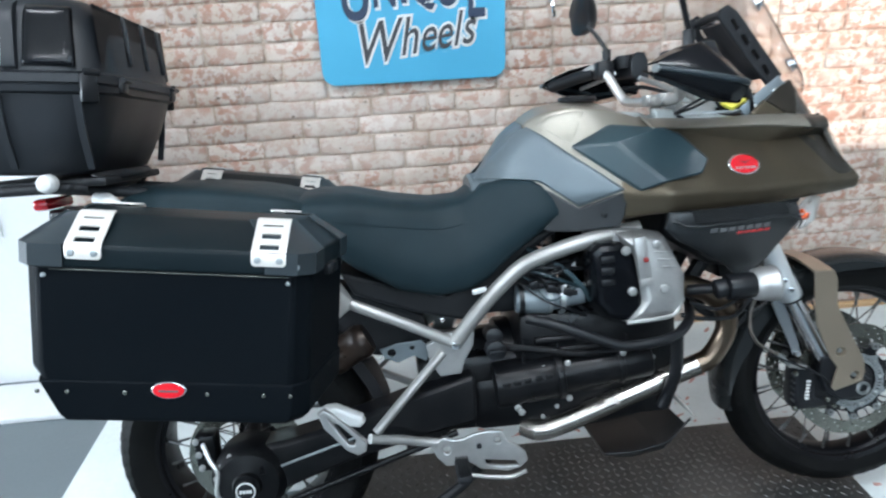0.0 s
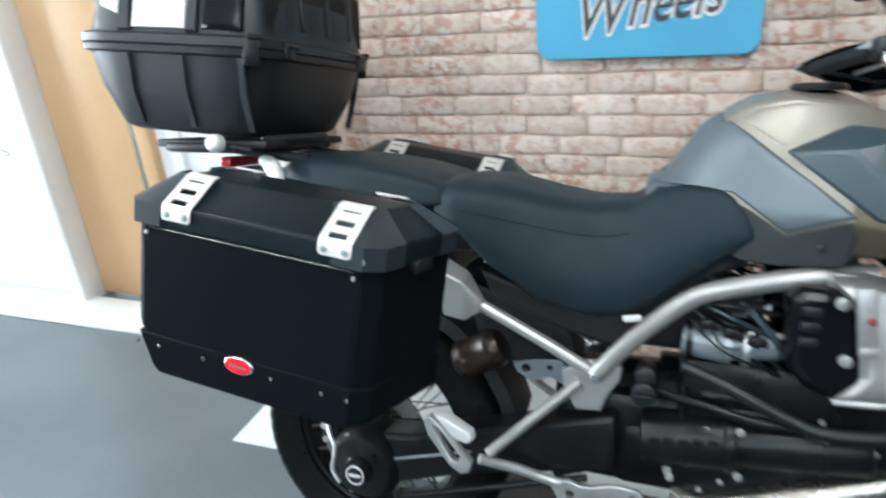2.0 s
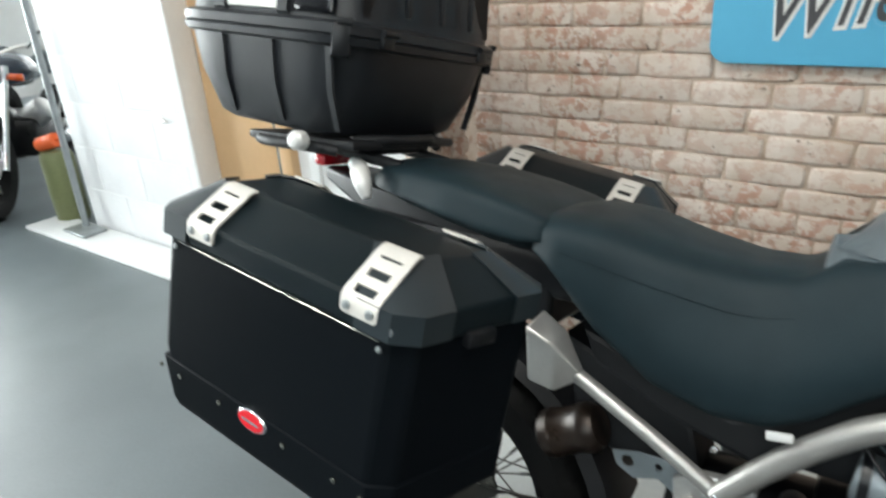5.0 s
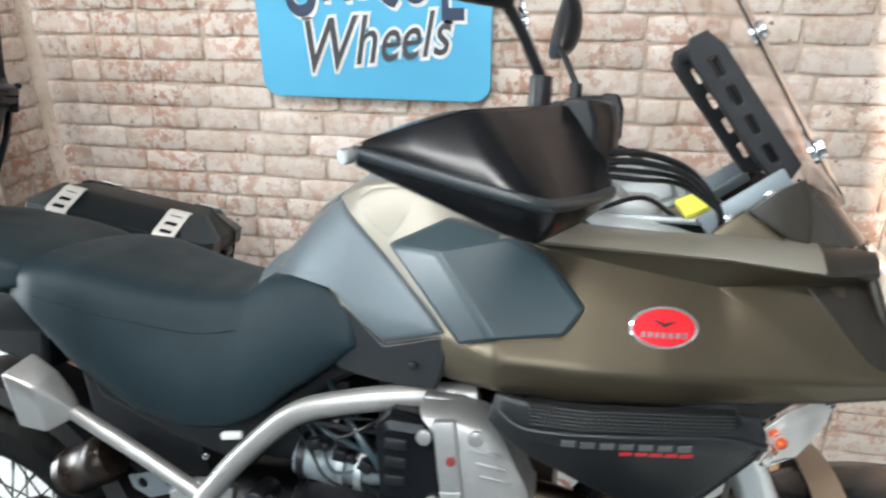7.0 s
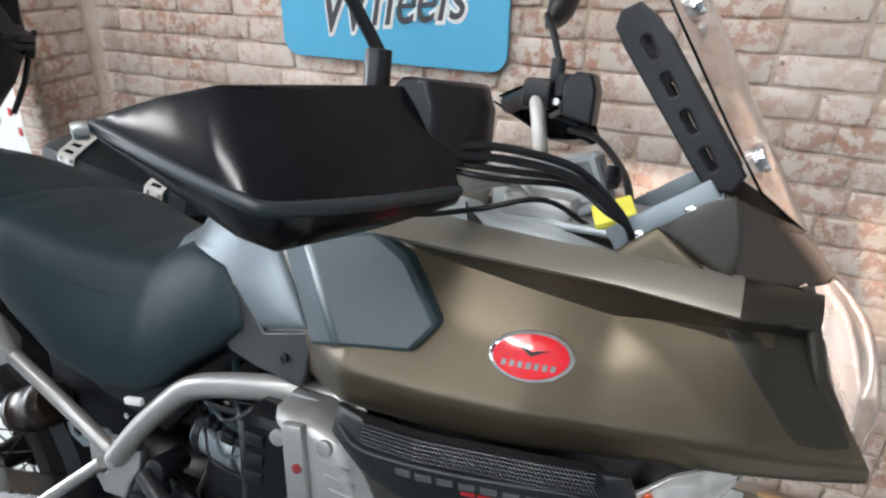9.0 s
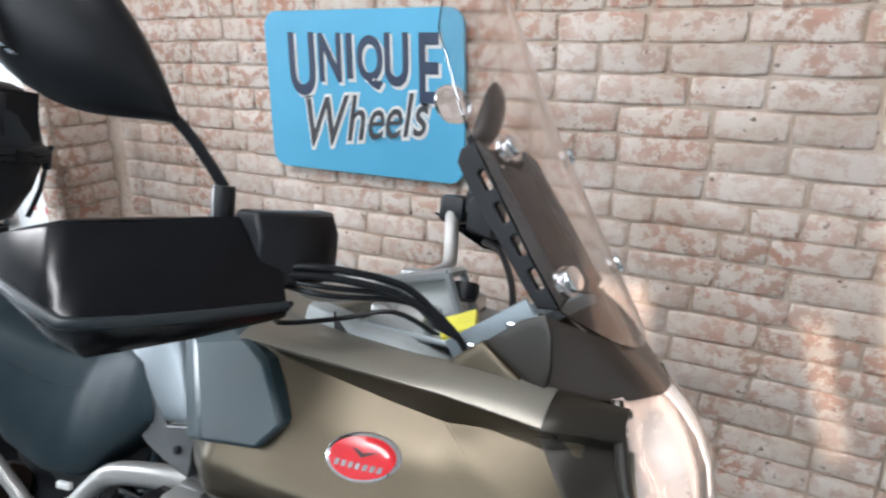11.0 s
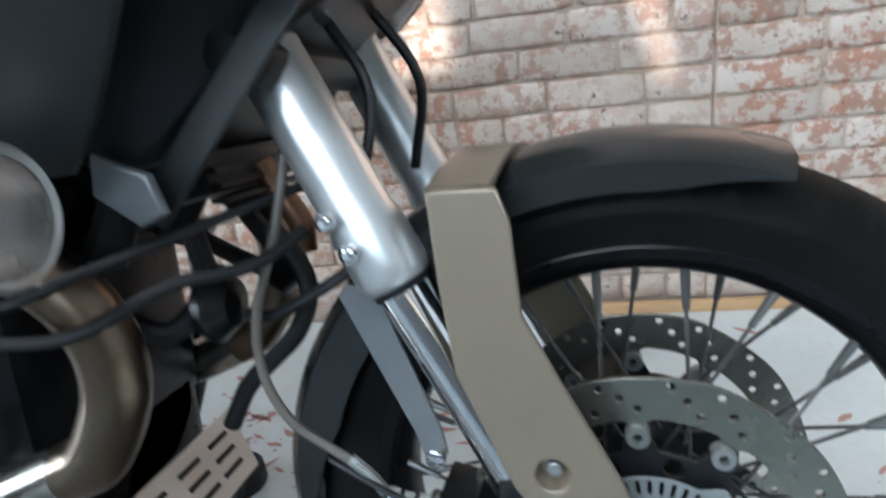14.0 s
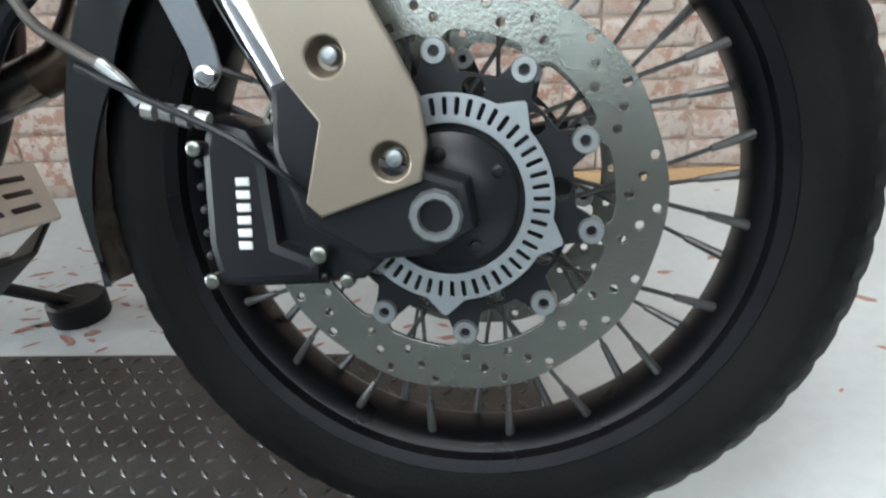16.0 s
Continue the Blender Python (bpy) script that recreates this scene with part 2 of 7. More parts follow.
def limewash(name, wash, bare, reveal, pits):
    """Limewashed masonry: pale wash worn away to the clay in ragged patches, small dark pits, rough relief."""
    m = bpy.data.materials.new(name)
    m.use_nodes = True
    t = m.node_tree
    b = t.nodes["Principled BSDF"]
    b.inputs["Roughness"].default_value = 0.88
    b.inputs["Specular IOR Level"].default_value = 0.25
    geo = t.nodes.new("ShaderNodeNewGeometry")

    def noise(scale, detail, rough=0.6):
        n = t.nodes.new("ShaderNodeTexNoise")
        n.inputs["Scale"].default_value, n.inputs["Detail"].default_value, n.inputs["Roughness"].default_value = scale, detail, rough
        t.links.new(geo.outputs["Position"], n.inputs["Vector"])
        return n.outputs["Fac"]

    def ramp(src, a, c, lo=0.0, hi=1.0):
        n = t.nodes.new("ShaderNodeMapRange")
        n.interpolation_type = "SMOOTHSTEP"
        for k, v in enumerate((a, c, lo, hi)):
            n.inputs[k + 1].default_value = v
        t.links.new(src, n.inputs[0])
        return n.outputs[0]

    def mix(f, a, c):
        n = t.nodes.new("ShaderNodeMix")
        n.data_type = "RGBA"
        t.links.new(f, n.inputs["Factor"])
        for key, v in (("A", a), ("B", c)):
            if isinstance(v, tuple):
                n.inputs[key].default_value = (*v, 1)
            else:
                t.links.new(v, n.inputs[key])
        return n.outputs["Result"]

    def mul(a, c):
        n = t.nodes.new("ShaderNodeMath")
        n.operation = "MULTIPLY"
        t.links.new(a, n.inputs[0])
        t.links.new(c, n.inputs[1])
        return n.outputs[0]
    broad, patch, fine = noise(3.5, 3), noise(34, 7, 0.70), noise(130, 5)
    clay = mix(ramp(noise(14, 4), 0.4, 0.62), bare, tuple(c * k for c, k in zip(bare, (0.92, 1.12, 1.2))))
    pale = mix(ramp(noise(9, 5), 0.35, 0.68), wash, tuple(c * k for c, k in zip(wash, (0.86, 0.82, 0.77))))
    worn = mul(ramp(patch, reveal, reveal + 0.10), ramp(broad, 0.36, 0.56, 0.35, 1.0))
    col = mix(worn, pale, clay)
    col = mix(mul(ramp(noise(62, 3), pits, pits + 0.06), ramp(noise(21, 2), 0.52, 0.66)), col, (0.19, 0.135, 0.105))
    hsv = t.nodes.new("ShaderNodeHueSaturation")
    info = t.nodes.new("ShaderNodeObjectInfo")
    t.links.new(ramp(info.outputs["Random"], 0, 1, 0.92, 1.08), hsv.inputs["Value"])
    t.links.new(col, hsv.inputs["Color"])
    t.links.new(hsv.outputs[0], b.inputs["Base Color"])
    add = t.nodes.new("ShaderNodeMath")
    add.operation = "MULTIPLY_ADD"
    add.inputs[1].default_value = 0.35
    t.links.new(fine, add.inputs[0])
    t.links.new(patch, add.inputs[2])
    bp = t.nodes.new("ShaderNodeBump")
    bp.inputs["Strength"].default_value, bp.inputs["Distance"].default_value = 0.55, 0.007
    t.links.new(add.outputs[0], bp.inputs["Height"])
    t.links.new(bp.outputs[0], b.inputs["Normal"])
    return m


BRICK = limewash("limewashed_brick", (0.640, 0.560, 0.500), (0.455, 0.240, 0.172), 0.462, 0.60)
MORTAR = limewash("limewashed_mortar", (0.55, 0.450, 0.375), (0.42, 0.265, 0.195), 0.50, 0.66)
FLOOR = mat("grey_floor_paint", (0.128, 0.152, 0.163), 0.34, 0.0, (0.108, 0.130, 0.140), 1.6, 0.10, 90, vary=0.10)
WHITE_FLOOR = mat("pale_floor_vinyl", (0.70, 0.745, 0.745), 0.38, 0.0, (0.63, 0.675, 0.675), 3.0, 0.10, 60, vary=0.08)
SPLASH = mat("red_brown_splash", (0.52, 0.25, 0.22), 0.5, 0.0, (0.42, 0.27, 0.22), 30)
MAT_RUBBER = mat("black_rubber_mat", (0.030, 0.0305, 0.030), 0.34, 0.0, (0.044, 0.044, 0.042), 14, 0.18, 200, vary=0.18)
WHITE_BLOCK = mat("white_painted_block", (0.78, 0.79, 0.80), 0.55, 0.0, (0.72, 0.73, 0.745), 3, 0.25, 60, vary=0.05, rnd=0.03)
WHITE_PAINT = mat("white_paint", (0.78, 0.79, 0.79), 0.4, 0.0, (0.73, 0.74, 0.74), 3, 0.06, 60, vary=0.04)
TAN = mat("light_oak_veneer", (0.60, 0.38, 0.20), 0.42, 0.0, (0.54, 0.335, 0.17), 2.4, 0.06, 40, vary=0.06)
PLASTER = mat("plain_plaster", (0.62, 0.62, 0.61), 0.8, 0.0, (0.57, 0.57, 0.56), 2, 0.1, 60)
CEILING = mat("white_ceiling", (0.78, 0.78, 0.78), 0.85)
SIGN_BLUE = mat("blue_sign_print", (0.085, 0.40, 0.60), 0.45, 0.0, (0.075, 0.37, 0.57), 3, 0.05, 200, vary=0.03)
NAVY = mat("navy_print", (0.030, 0.045, 0.085), 0.45)
CHARCOAL = mat("charcoal_print", (0.06, 0.06, 0.065), 0.45)
GREEN_CAN = mat("olive_canister", (0.15, 0.17, 0.075), 0.5)
ORANGE_PLASTIC = mat("orange_plastic", (0.80, 0.13, 0.03), 0.4)
PALE_GLOW = glow("tube_diffuser", (0.94, 0.98, 1.0), 3.0)
DAYLIGHT = glow("window_daylight", (0.93, 0.97, 1.0), 2.2)

# ---- mesh helpers ----
V = Vector


def finish(ob, sharp=34):
    me = ob.data
    bm = bmesh.new()
    bm.from_mesh(me)
    for face in bm.faces:
        face.smooth = True
    limit = radians(sharp)
    for e in bm.edges:
        e.smooth = len(e.link_faces) == 2 and e.calc_face_angle(0) < limit
    bm.to_mesh(me)
    bm.free()


def part(name, bm, material, parent=None, label="", m=None, sharp=34, bevel=0.0, thick=0.0):
    """One bmesh, or one ready mesh, as one object under a thing or a part."""
    if isinstance(bm, bmesh.types.BMesh):
        me = bpy.data.meshes.new(name)
        bmesh.ops.recalc_face_normals(bm, faces=bm.faces)
        bm.to_mesh(me)
        bm.free()
    else:
        me = bm
    if m is not None:
        me.transform(m)
    if not me.materials:
        me.materials.append(material)
    ob = new(name, me)
    finish(ob, sharp)
    if thick:
        mod = ob.modifiers.new("thickness", "SOLIDIFY")
        mod.thickness, mod.offset = thick, 0.0
    if bevel:
        mod = ob.modifiers.new("edge", "BEVEL")
        mod.width, mod.segments, mod.limit_method, mod.angle_limit = bevel, 2, "ANGLE", radians(28)
        mod.harden_normals = False
    if parent:
        ob.parent = parent
    if label:
        tagged(ob, label)
    return ob


def thing(name, label, category, m=None, group="", kind=""):
    ob = new(name)
    if m is not None:
        ob.matrix_world = m
    return tagged(ob, label, category, group, kind)


def merged(*bms):
    out = bmesh.new()
    for b in bms:
        me = bpy.data.meshes.new("tmp")
        b.to_mesh(me)
        b.free()
        out.from_mesh(me)
        bpy.data.meshes.remove(me)
    return out


def moved(bm, m):
    bmesh.ops.transform(bm, matrix=m, verts=bm.verts)
    return bm


def box(c, s, r=0.0, m=None, seg=2):
    bm = bmesh.new()
    bmesh.ops.create_cube(bm, size=1)
    for v in bm.verts:
        v.co = V((v.co.x * s[0], v.co.y * s[1], v.co.z * s[2]))
    if r:
        bmesh.ops.bevel(bm, geom=bm.edges[:], offset=r, segments=seg, profile=0.5, affect="EDGES")
    if m is not None:
        moved(bm, m)
    return moved(bm, Matrix.Translation(c))


def rod(a, b, r, seg=16, r2=None, chamfer=0.0):
    """A round bar from a to b."""
    a, b = V(a), V(b)
    d = b - a
    bm = bmesh.new()
    bmesh.ops.create_cone(bm, segments=seg, radius1=r, radius2=r if r2 is None else r2, depth=d.length, cap_ends=True)
    if chamfer:
        rims = [e for e in bm.edges if all(abs(abs(v.co.z) - d.length / 2) < 1e-6 for v in e.verts)]
        bmesh.ops.bevel(bm, geom=rims, offset=chamfer, segments=2, profile=0.5, affect="EDGES")
    return moved(bm, Matrix.Translation((a + b) / 2) @ d.to_track_quat("Z", "Y").to_matrix().to_4x4())


def smooth_line(pts, n=5):
    """A rounded line through the points."""
    p = [V(q) for q in pts]
    p = [p[0] * 2 - p[1]] + p + [p[-1] * 2 - p[-2]]
    out = []
    for i in range(1, len(p) - 2):
        for k in range(n):
            t = k / n
            a, b, c, d = p[i - 1], p[i], p[i + 1], p[i + 2]
            out.append(0.5 * (2 * b + (c - a) * t + (2 * a - 5 * b + 4 * c - d) * t * t + (3 * b - a - 3 * c + d) * t ** 3))
    return out + [p[-2]]


def tube(pts, r, seg=12, n=5, ends=True, radii=None):
    line = smooth_line(pts, n) if n > 1 else [V(q) for q in pts]
    bm = bmesh.new()
    rings, up = [], None
    for i, q in enumerate(line):
        d = (line[min(i + 1, len(line) - 1)] - line[max(i - 1, 0)]).normalized()
        if up is None:
            up = d.orthogonal().normalized()
        up = (up - d * up.dot(d)).normalized()
        side = d.cross(up)
        rr = r if radii is None else float(np.interp(i / (len(line) - 1), np.linspace(0, 1, len(radii)), radii))
        rings.append([bm.verts.new(q + rr * (math.cos(a) * up + math.sin(a) * side)) for a in np.linspace(0, 2 * math.pi, seg, endpoint=False)])
    for a, b in zip(rings, rings[1:]):
        for k in range(seg):
            bm.faces.new((a[k], a[(k + 1) % seg], b[(k + 1) % seg], b[k]))
    if ends:
        bm.faces.new(rings[0][::-1])
        bm.faces.new(rings[-1])
    return bm


def loft(rings, closed=True, caps=True):
    bm = bmesh.new()
    rows = [[bm.verts.new(q) for q in ring] for ring in rings]
    n = len(rows[0])
    for a, b in zip(rows, rows[1:]):
        for k in range(n if closed else n - 1):
            bm.faces.new((a[k], a[(k + 1) % n], b[(k + 1) % n], b[k]))
    if closed and caps:
        bm.faces.new(rows[0][::-1])
        bm.faces.new(rows[-1])
    bmesh.ops.remove_doubles(bm, verts=bm.verts, dist=1e-5)
    return bm


def lathe(profile, seg=48, m=None, close=True):
    """A turned body: profile of (radius, height), about the local y axis."""
    bm = bmesh.new()
    rows = []
    for a in np.linspace(0, 2 * math.pi, seg, endpoint=False):
        rows.append([bm.verts.new((r * math.cos(a), h, r * math.sin(a))) for r, h in profile])
    n = len(profile)
    for i in range(seg):
        a, b = rows[i], rows[(i + 1) % seg]
        for k in range(n if close else n - 1):
            j = (k + 1) % n
            bm.faces.new((a[k], b[k], b[j], a[j]))
    bmesh.ops.remove_doubles(bm, verts=bm.verts, dist=1e-6)
    return moved(bm, m) if m is not None else bm


def circle(cx, cz, r, n=20, r2=None, turn=0.0):
    return [(cx + r * math.cos(a + turn), cz + (r2 or r) * math.sin(a + turn)) for a in np.linspace(0, 2 * math.pi, n, endpoint=False)]


def slot(cx, cz, w, h, turn=0.0, r=0.25):
    """A small rounded slot, turned by radians."""
    k = min(w, h) * r
    pts = [(-w / 2 + k, -h / 2), (w / 2 - k, -h / 2), (w / 2, -h / 2 + k), (w / 2, h / 2 - k), (w / 2 - k, h / 2), (-w / 2 + k, h / 2), (-w / 2, h / 2 - k), (-w / 2, -h / 2 + k)]
    c, s = math.cos(turn), math.sin(turn)
    return [(cx + c * x - s * z, cz + s * x + c * z) for x, z in pts]


def plate(outlines, thick, edge=0.0, m=None):
    """A flat plate from an outline and its holes, standing in the x-z plane, centred on y = 0."""
    cu = bpy.data.curves.new("plate", "CURVE")
    cu.dimensions, cu.fill_mode = "2D", "BOTH"
    cu.extrude, cu.bevel_depth, cu.bevel_resolution, cu.offset = max(thick / 2 - edge, 1e-4), edge, 1, -edge
    for line in outlines:
        sp = cu.splines.new("POLY")
        sp.points.add(len(line) - 1)
        for q, (x, z) in zip(sp.points, line):
            q.co = (x, z, 0, 1)
        sp.use_cyclic_u = True
    ob = bpy.data.objects.new("plate", cu)
    scene.collection.objects.link(ob)
    me = bpy.data.meshes.new_from_object(ob.evaluated_get(bpy.context.evaluated_depsgraph_get()))
    bpy.data.objects.remove(ob)
    bpy.data.curves.remove(cu)
    me.materials.clear()
    me.transform(pose(0, 0, 0, 90, 0, 0))
    if m is not None:
        me.transform(m)
    return me


def dense(outline, step=0.02):
    out = []
    for (a, b), (c, d) in zip(outline, outline[1:] + outline[:1]):
        n = max(1, int(math.hypot(c - a, d - b) / step))
        out += [(a + (c - a) * k / n, b + (d - b) * k / n) for k in range(n)]
    return out


def pad(outline, depth_at, rise, rim=0.008, rings=5, back=0.006, dome=0.0):
    """A raised panel that follows a surface y = depth_at(x, z): its edge rounds up to the given rise."""
    line = dense(outline)
    cx, cz = sum(p[0] for p in line) / len(line), sum(p[1] for p in line) / len(line)
    bm = bmesh.new()
    size = sum(math.hypot(p[0] - cx, p[1] - cz) for p in line) / len(line)
    steps = [(0.0, -back), (0.0, rise * 0.35), (rim * 0.4 / size, rise * 0.8), (rim / size, rise)]
    steps += [(rim / size + (1 - rim / size) * k / rings, rise + dome * (1 - (1 - k / rings) ** 2)) for k in range(1, rings)]
    rows = []
    for s, h in steps:
        rows.append([bm.verts.new((x + (cx - x) * s, depth_at(x + (cx - x) * s, z + (cz - z) * s) - h, z + (cz - z) * s)) for x, z in line])
    n = len(line)
    for a, b in zip(rows, rows[1:]):
        for k in range(n):
            bm.faces.new((a[k], a[(k + 1) % n], b[(k + 1) % n], b[k]))
    mid = bm.verts.new((cx, depth_at(cx, cz) - rise - dome, cz))
    for k in range(n):
        bm.faces.new((rows[-1][k], rows[-1][(k + 1) % n], mid))
    return bm


def flipped(bm):
    """The mirror image on the other side of the machine."""
    bm = bm.copy()
    for v in bm.verts:
        v.co.y = -v.co.y
    bmesh.ops.reverse_faces(bm, faces=bm.faces)
    return bm


def both(name, bm, material, parent, label="", **kw):
    """The same part on the right and, mirrored, on the left."""
    other = flipped(bm)
    a = part(name, bm, material, parent, label, **kw)
    b = part(name, other, material, parent, label, **kw)
    return a, b


def bolt(p, r, axis=(0, -1, 0), h=0.006):
    a = V(p)
    d = V(axis).normalized()
    return merged(rod(a, a + d * h, r, 14, chamfer=min(r, h) * 0.25), rod(a + d * h * 0.6, a + d * h * 1.02, r * 0.45, 6))


def shell(pts, faces, back=0.02):
    """A facetted panel: flat faces between corner points, with a rim that goes inward."""
    bm = bmesh.new()
    vs = [bm.verts.new(p) for p in pts]
    for face in faces:
        bm.faces.new([vs[i] for i in face])
    edge = [e for e in bm.edges if len(e.link_faces) == 1]
    grown = bmesh.ops.extrude_edge_only(bm, edges=edge)["geom"]
    for v in grown:
        if isinstance(v, bmesh.types.BMVert):
            v.co.y += back
    return bm

# ---- the room ----


def structure(name, bm, material, label, category, **kw):
    return tagged(part(name, bm, material, None, **kw), label, category, kind="structure")


structure("floor", box((-1.5, -0.5, -0.05), (16, 10, 0.1)), FLOOR, "smooth grey painted showroom floor", "floor")
structure("ceiling", box((-1.5, -0.5, 3.25), (16, 10, 0.1)), CEILING, "plain white showroom ceiling", "ceiling")
structure("wall_east", box((5.6, -0.5, 1.6), (0.1, 10, 3.2)), PLASTER, "plain pale plastered wall", "wall")
structure("wall_west", box((-9.3, -0.5, 1.6), (0.1, 10, 3.2)), PLASTER, "plain pale plastered wall", "wall")
structure("wall_back", box((-6.4, 4.45, 1.6), (5.8, 0.1, 3.2)), WHITE_PAINT, "white painted wall at the back of the showroom", "wall")

WALL_DARK = mat("dark_unseen_wall", (0.09, 0.095, 0.10), 0.8, 0.0, (0.08, 0.085, 0.09), 2, 0.1, 60)
# unseen front wall, dark for reflections; small openings cut to shape the sun patches
front = plate([[(-9.3, 0), (5.6, 0), (5.6, 3.2), (-9.3, 3.2)],
               [(3.59, 2.17), (3.82, 2.17), (3.82, 2.44), (3.59, 2.44)],
               [(4.130, 2.43), (4.225, 2.11), (4.268, 2.11), (4.178, 2.43)],
               [(4.30, 2.32), (5.30, 2.24), (5.30, 2.98), (4.20, 2.98)]], 0.03, m=pose(0, -4.50, 0))
structure("wall_front", front, WALL_DARK, "unseen dark front wall with openings that shape the sun patches", "wall")

window = structure("window_2", box((0.2, -4.462, 2.62), (5.8, 0.02, 0.90)), DAYLIGHT, "high frosted window band in the front wall", "window")
for k in range(5):
    part("mullion", box((-2.7 + 1.45 * k, -4.37, 2.62), (0.06, 0.05, 0.96), 0.006), WHITE_PAINT, window)
part("window_sill", box((0.2, -4.36, 2.15), (5.9, 0.14, 0.05), 0.008), WHITE_PAINT, window)

side_glass = structure("window_3", box((-9.21, -1.3, 1.75), (0.02, 6.2, 2.4)), DAYLIGHT, "tall bright shop window in the side wall", "window")
for k in range(6):
    part("mullion", box((-9.17, -4.3 + 1.2 * k, 1.75), (0.05, 0.06, 2.44), 0.006), WHITE_PAINT, side_glass)
part("window_sill", box((-9.16, -1.3, 0.52), (0.12, 6.3, 0.05), 0.008), WHITE_PAINT, side_glass)

# brick wall: mortar bed, bricks laid on it further down
COURSE = 0.0655
WALL_X0, WALL_X1, WALL_Y, SEAM_X = -0.53, 3.4, 1.05, 1.806
wall_brick = structure("wall_north", box(((WALL_X0 - 0.1 + SEAM_X) / 2, WALL_Y + 0.06, 1.6), (SEAM_X - WALL_X0 + 0.1, 0.10, 3.2)), MORTAR,
                       "whitewashed brick wall with sandy mortar joints", "wall")
wall_side = structure("wall_north_end", box(((SEAM_X + WALL_X1) / 2 + 0.001, WALL_Y + 0.055, 1.6), (WALL_X1 - SEAM_X, 0.10, 3.2)), MORTAR,
                      "whitewashed brick wall panel beside a vertical joint", "wall")
wall_return = structure("wall_return", box((WALL_X0 - 0.06, 0.905, 1.6), (0.10, 0.188, 3.2)), MORTAR,
                        "short whitewashed brick return at the wall's corner", "wall")
structure("wall_north_far", box((4.5, WALL_Y + 0.06, 1.6), (2.18, 0.10, 3.2)), PLASTER, "plain pale plastered wall", "wall")

# pale vinyl sheet on the floor, plinth and mat
structure("floor_sheet", box((1.12, 0.6685, 0.003), (3.56, 0.757, 0.006), 0.0), WHITE_FLOOR, "pale spattered vinyl sheet laid on the floor", "floor")
structure("floor_sheet", box((1.95, -0.26, 0.003), (1.90, 1.10, 0.006), 0.0), WHITE_FLOOR, "second pale spattered vinyl sheet under the mat", "floor")
structure("plinth", box((-2.15, 0.885, 0.012), (2.95, 0.23, 0.024), 0.006), WHITE_PAINT, "low white plinth along the wall's foot", "plinth")

# block wall, door and its frame
BLOCK_X0, BLOCK_X1 = -3.26, -2.02
block_wall = structure("wall_blockwork", box(((BLOCK_X0 + BLOCK_X1) / 2, 1.09, 1.6), (BLOCK_X1 - BLOCK_X0, 0.14, 3.2)), WHITE_PAINT,
                       "white painted blockwork wall with fine joints", "wall")
structure("trim", box((-1.995, 1.02, 1.6), (0.045, 0.16, 3.2), 0.006), WHITE_PAINT, "white door lining", "trim")
door = structure("door_1", box((-1.725, 1.075, 1.05), (0.49, 0.045, 2.06), 0.004), TAN, "light oak veneered door, closed", "door")
part("glass_strip", box((-1.505, 1.05, 1.15), (0.06, 0.012, 1.3), 0.003), STRIP_GLASS, door, "narrow dark vision panel")
structure("wall_over_door", box((-1.725, 1.09, 2.65), (0.49, 0.10, 1.1)), WHITE_PAINT, "white wall above the door", "wall")
structure("trim", box((-1.445, 1.06, 1.6), (0.07, 0.10, 3.2), 0.006), TAN, "oak door lining", "trim")
structure("wall_white_panel", box((-1.015, 1.10, 1.6), (0.785, 0.10, 3.2)), WHITE_PAINT, "white painted wall beside the brick corner", "wall")
structure("trim", box((-1.30, 1.04, 1.6), (0.05, 0.02, 3.2), 0.004), WHITE_PAINT, "white upright trim", "trim")
lock = thing("wall_switch", "small chrome latch on the white wall", "latch")
part("rose", lathe([(0.0005, 0), (0.024, 0), (0.024, 0.006), (0.0005, 0.009)], 20, pose(-2.30, 1.018, 0.73, 0, 0, 180)), ALU, lock)
part("lever", rod((-2.30, 1.008, 0.73), (-2.24, 1.000, 0.72), 0.008, chamfer=0.002), ALU, lock)
notice = thing("paper_notice", "white paper notice with red marks on the wall", "notice")
part("sheet", box((-1.08, 1.046, 0.72), (0.17, 0.004, 0.24)), WHITE_PRINT, notice)
for k, (dx, dz) in enumerate(((-0.05, 0.05), (0.03, 0.04), (0.06, -0.03))):
    part("mark", box((-1.08 + dx, 1.042, 0.72 + dz), (0.018, 0.003, 0.03), 0.001), RED_PRINT, notice)

# tube lights and side window
for cx, cy in ((-1.4, -0.9), (1.0, -0.9), (-1.4, -2.9), (1.0, -2.9), (-5.0, 0.5)):
    lt = thing("ceiling_light", "long white ceiling tube light, switched on", "ceiling light", group="ceiling lights")
    part("housing", box((cx, cy, 3.16), (1.6, 0.22, 0.07), 0.01), WHITE_PAINT, lt)
    part("diffuser", box((cx, cy, 3.115), (1.5, 0.16, 0.02), 0.006), PALE_GLOW, lt)
win = structure("window_1", box((-6.2, 4.385, 1.75), (3.6, 0.02, 1.9)), DAYLIGHT, "bright window behind the parked machines", "window")
for k in range(5):
    part("mullion", box((-8.0 + 0.9 * k, 4.35, 1.75), (0.05, 0.05, 1.95), 0.006), WHITE_PAINT, win)
part("window_sill", box((-6.2, 4.33, 0.76), (3.8, 0.12, 0.05), 0.008), WHITE_PAINT, win)

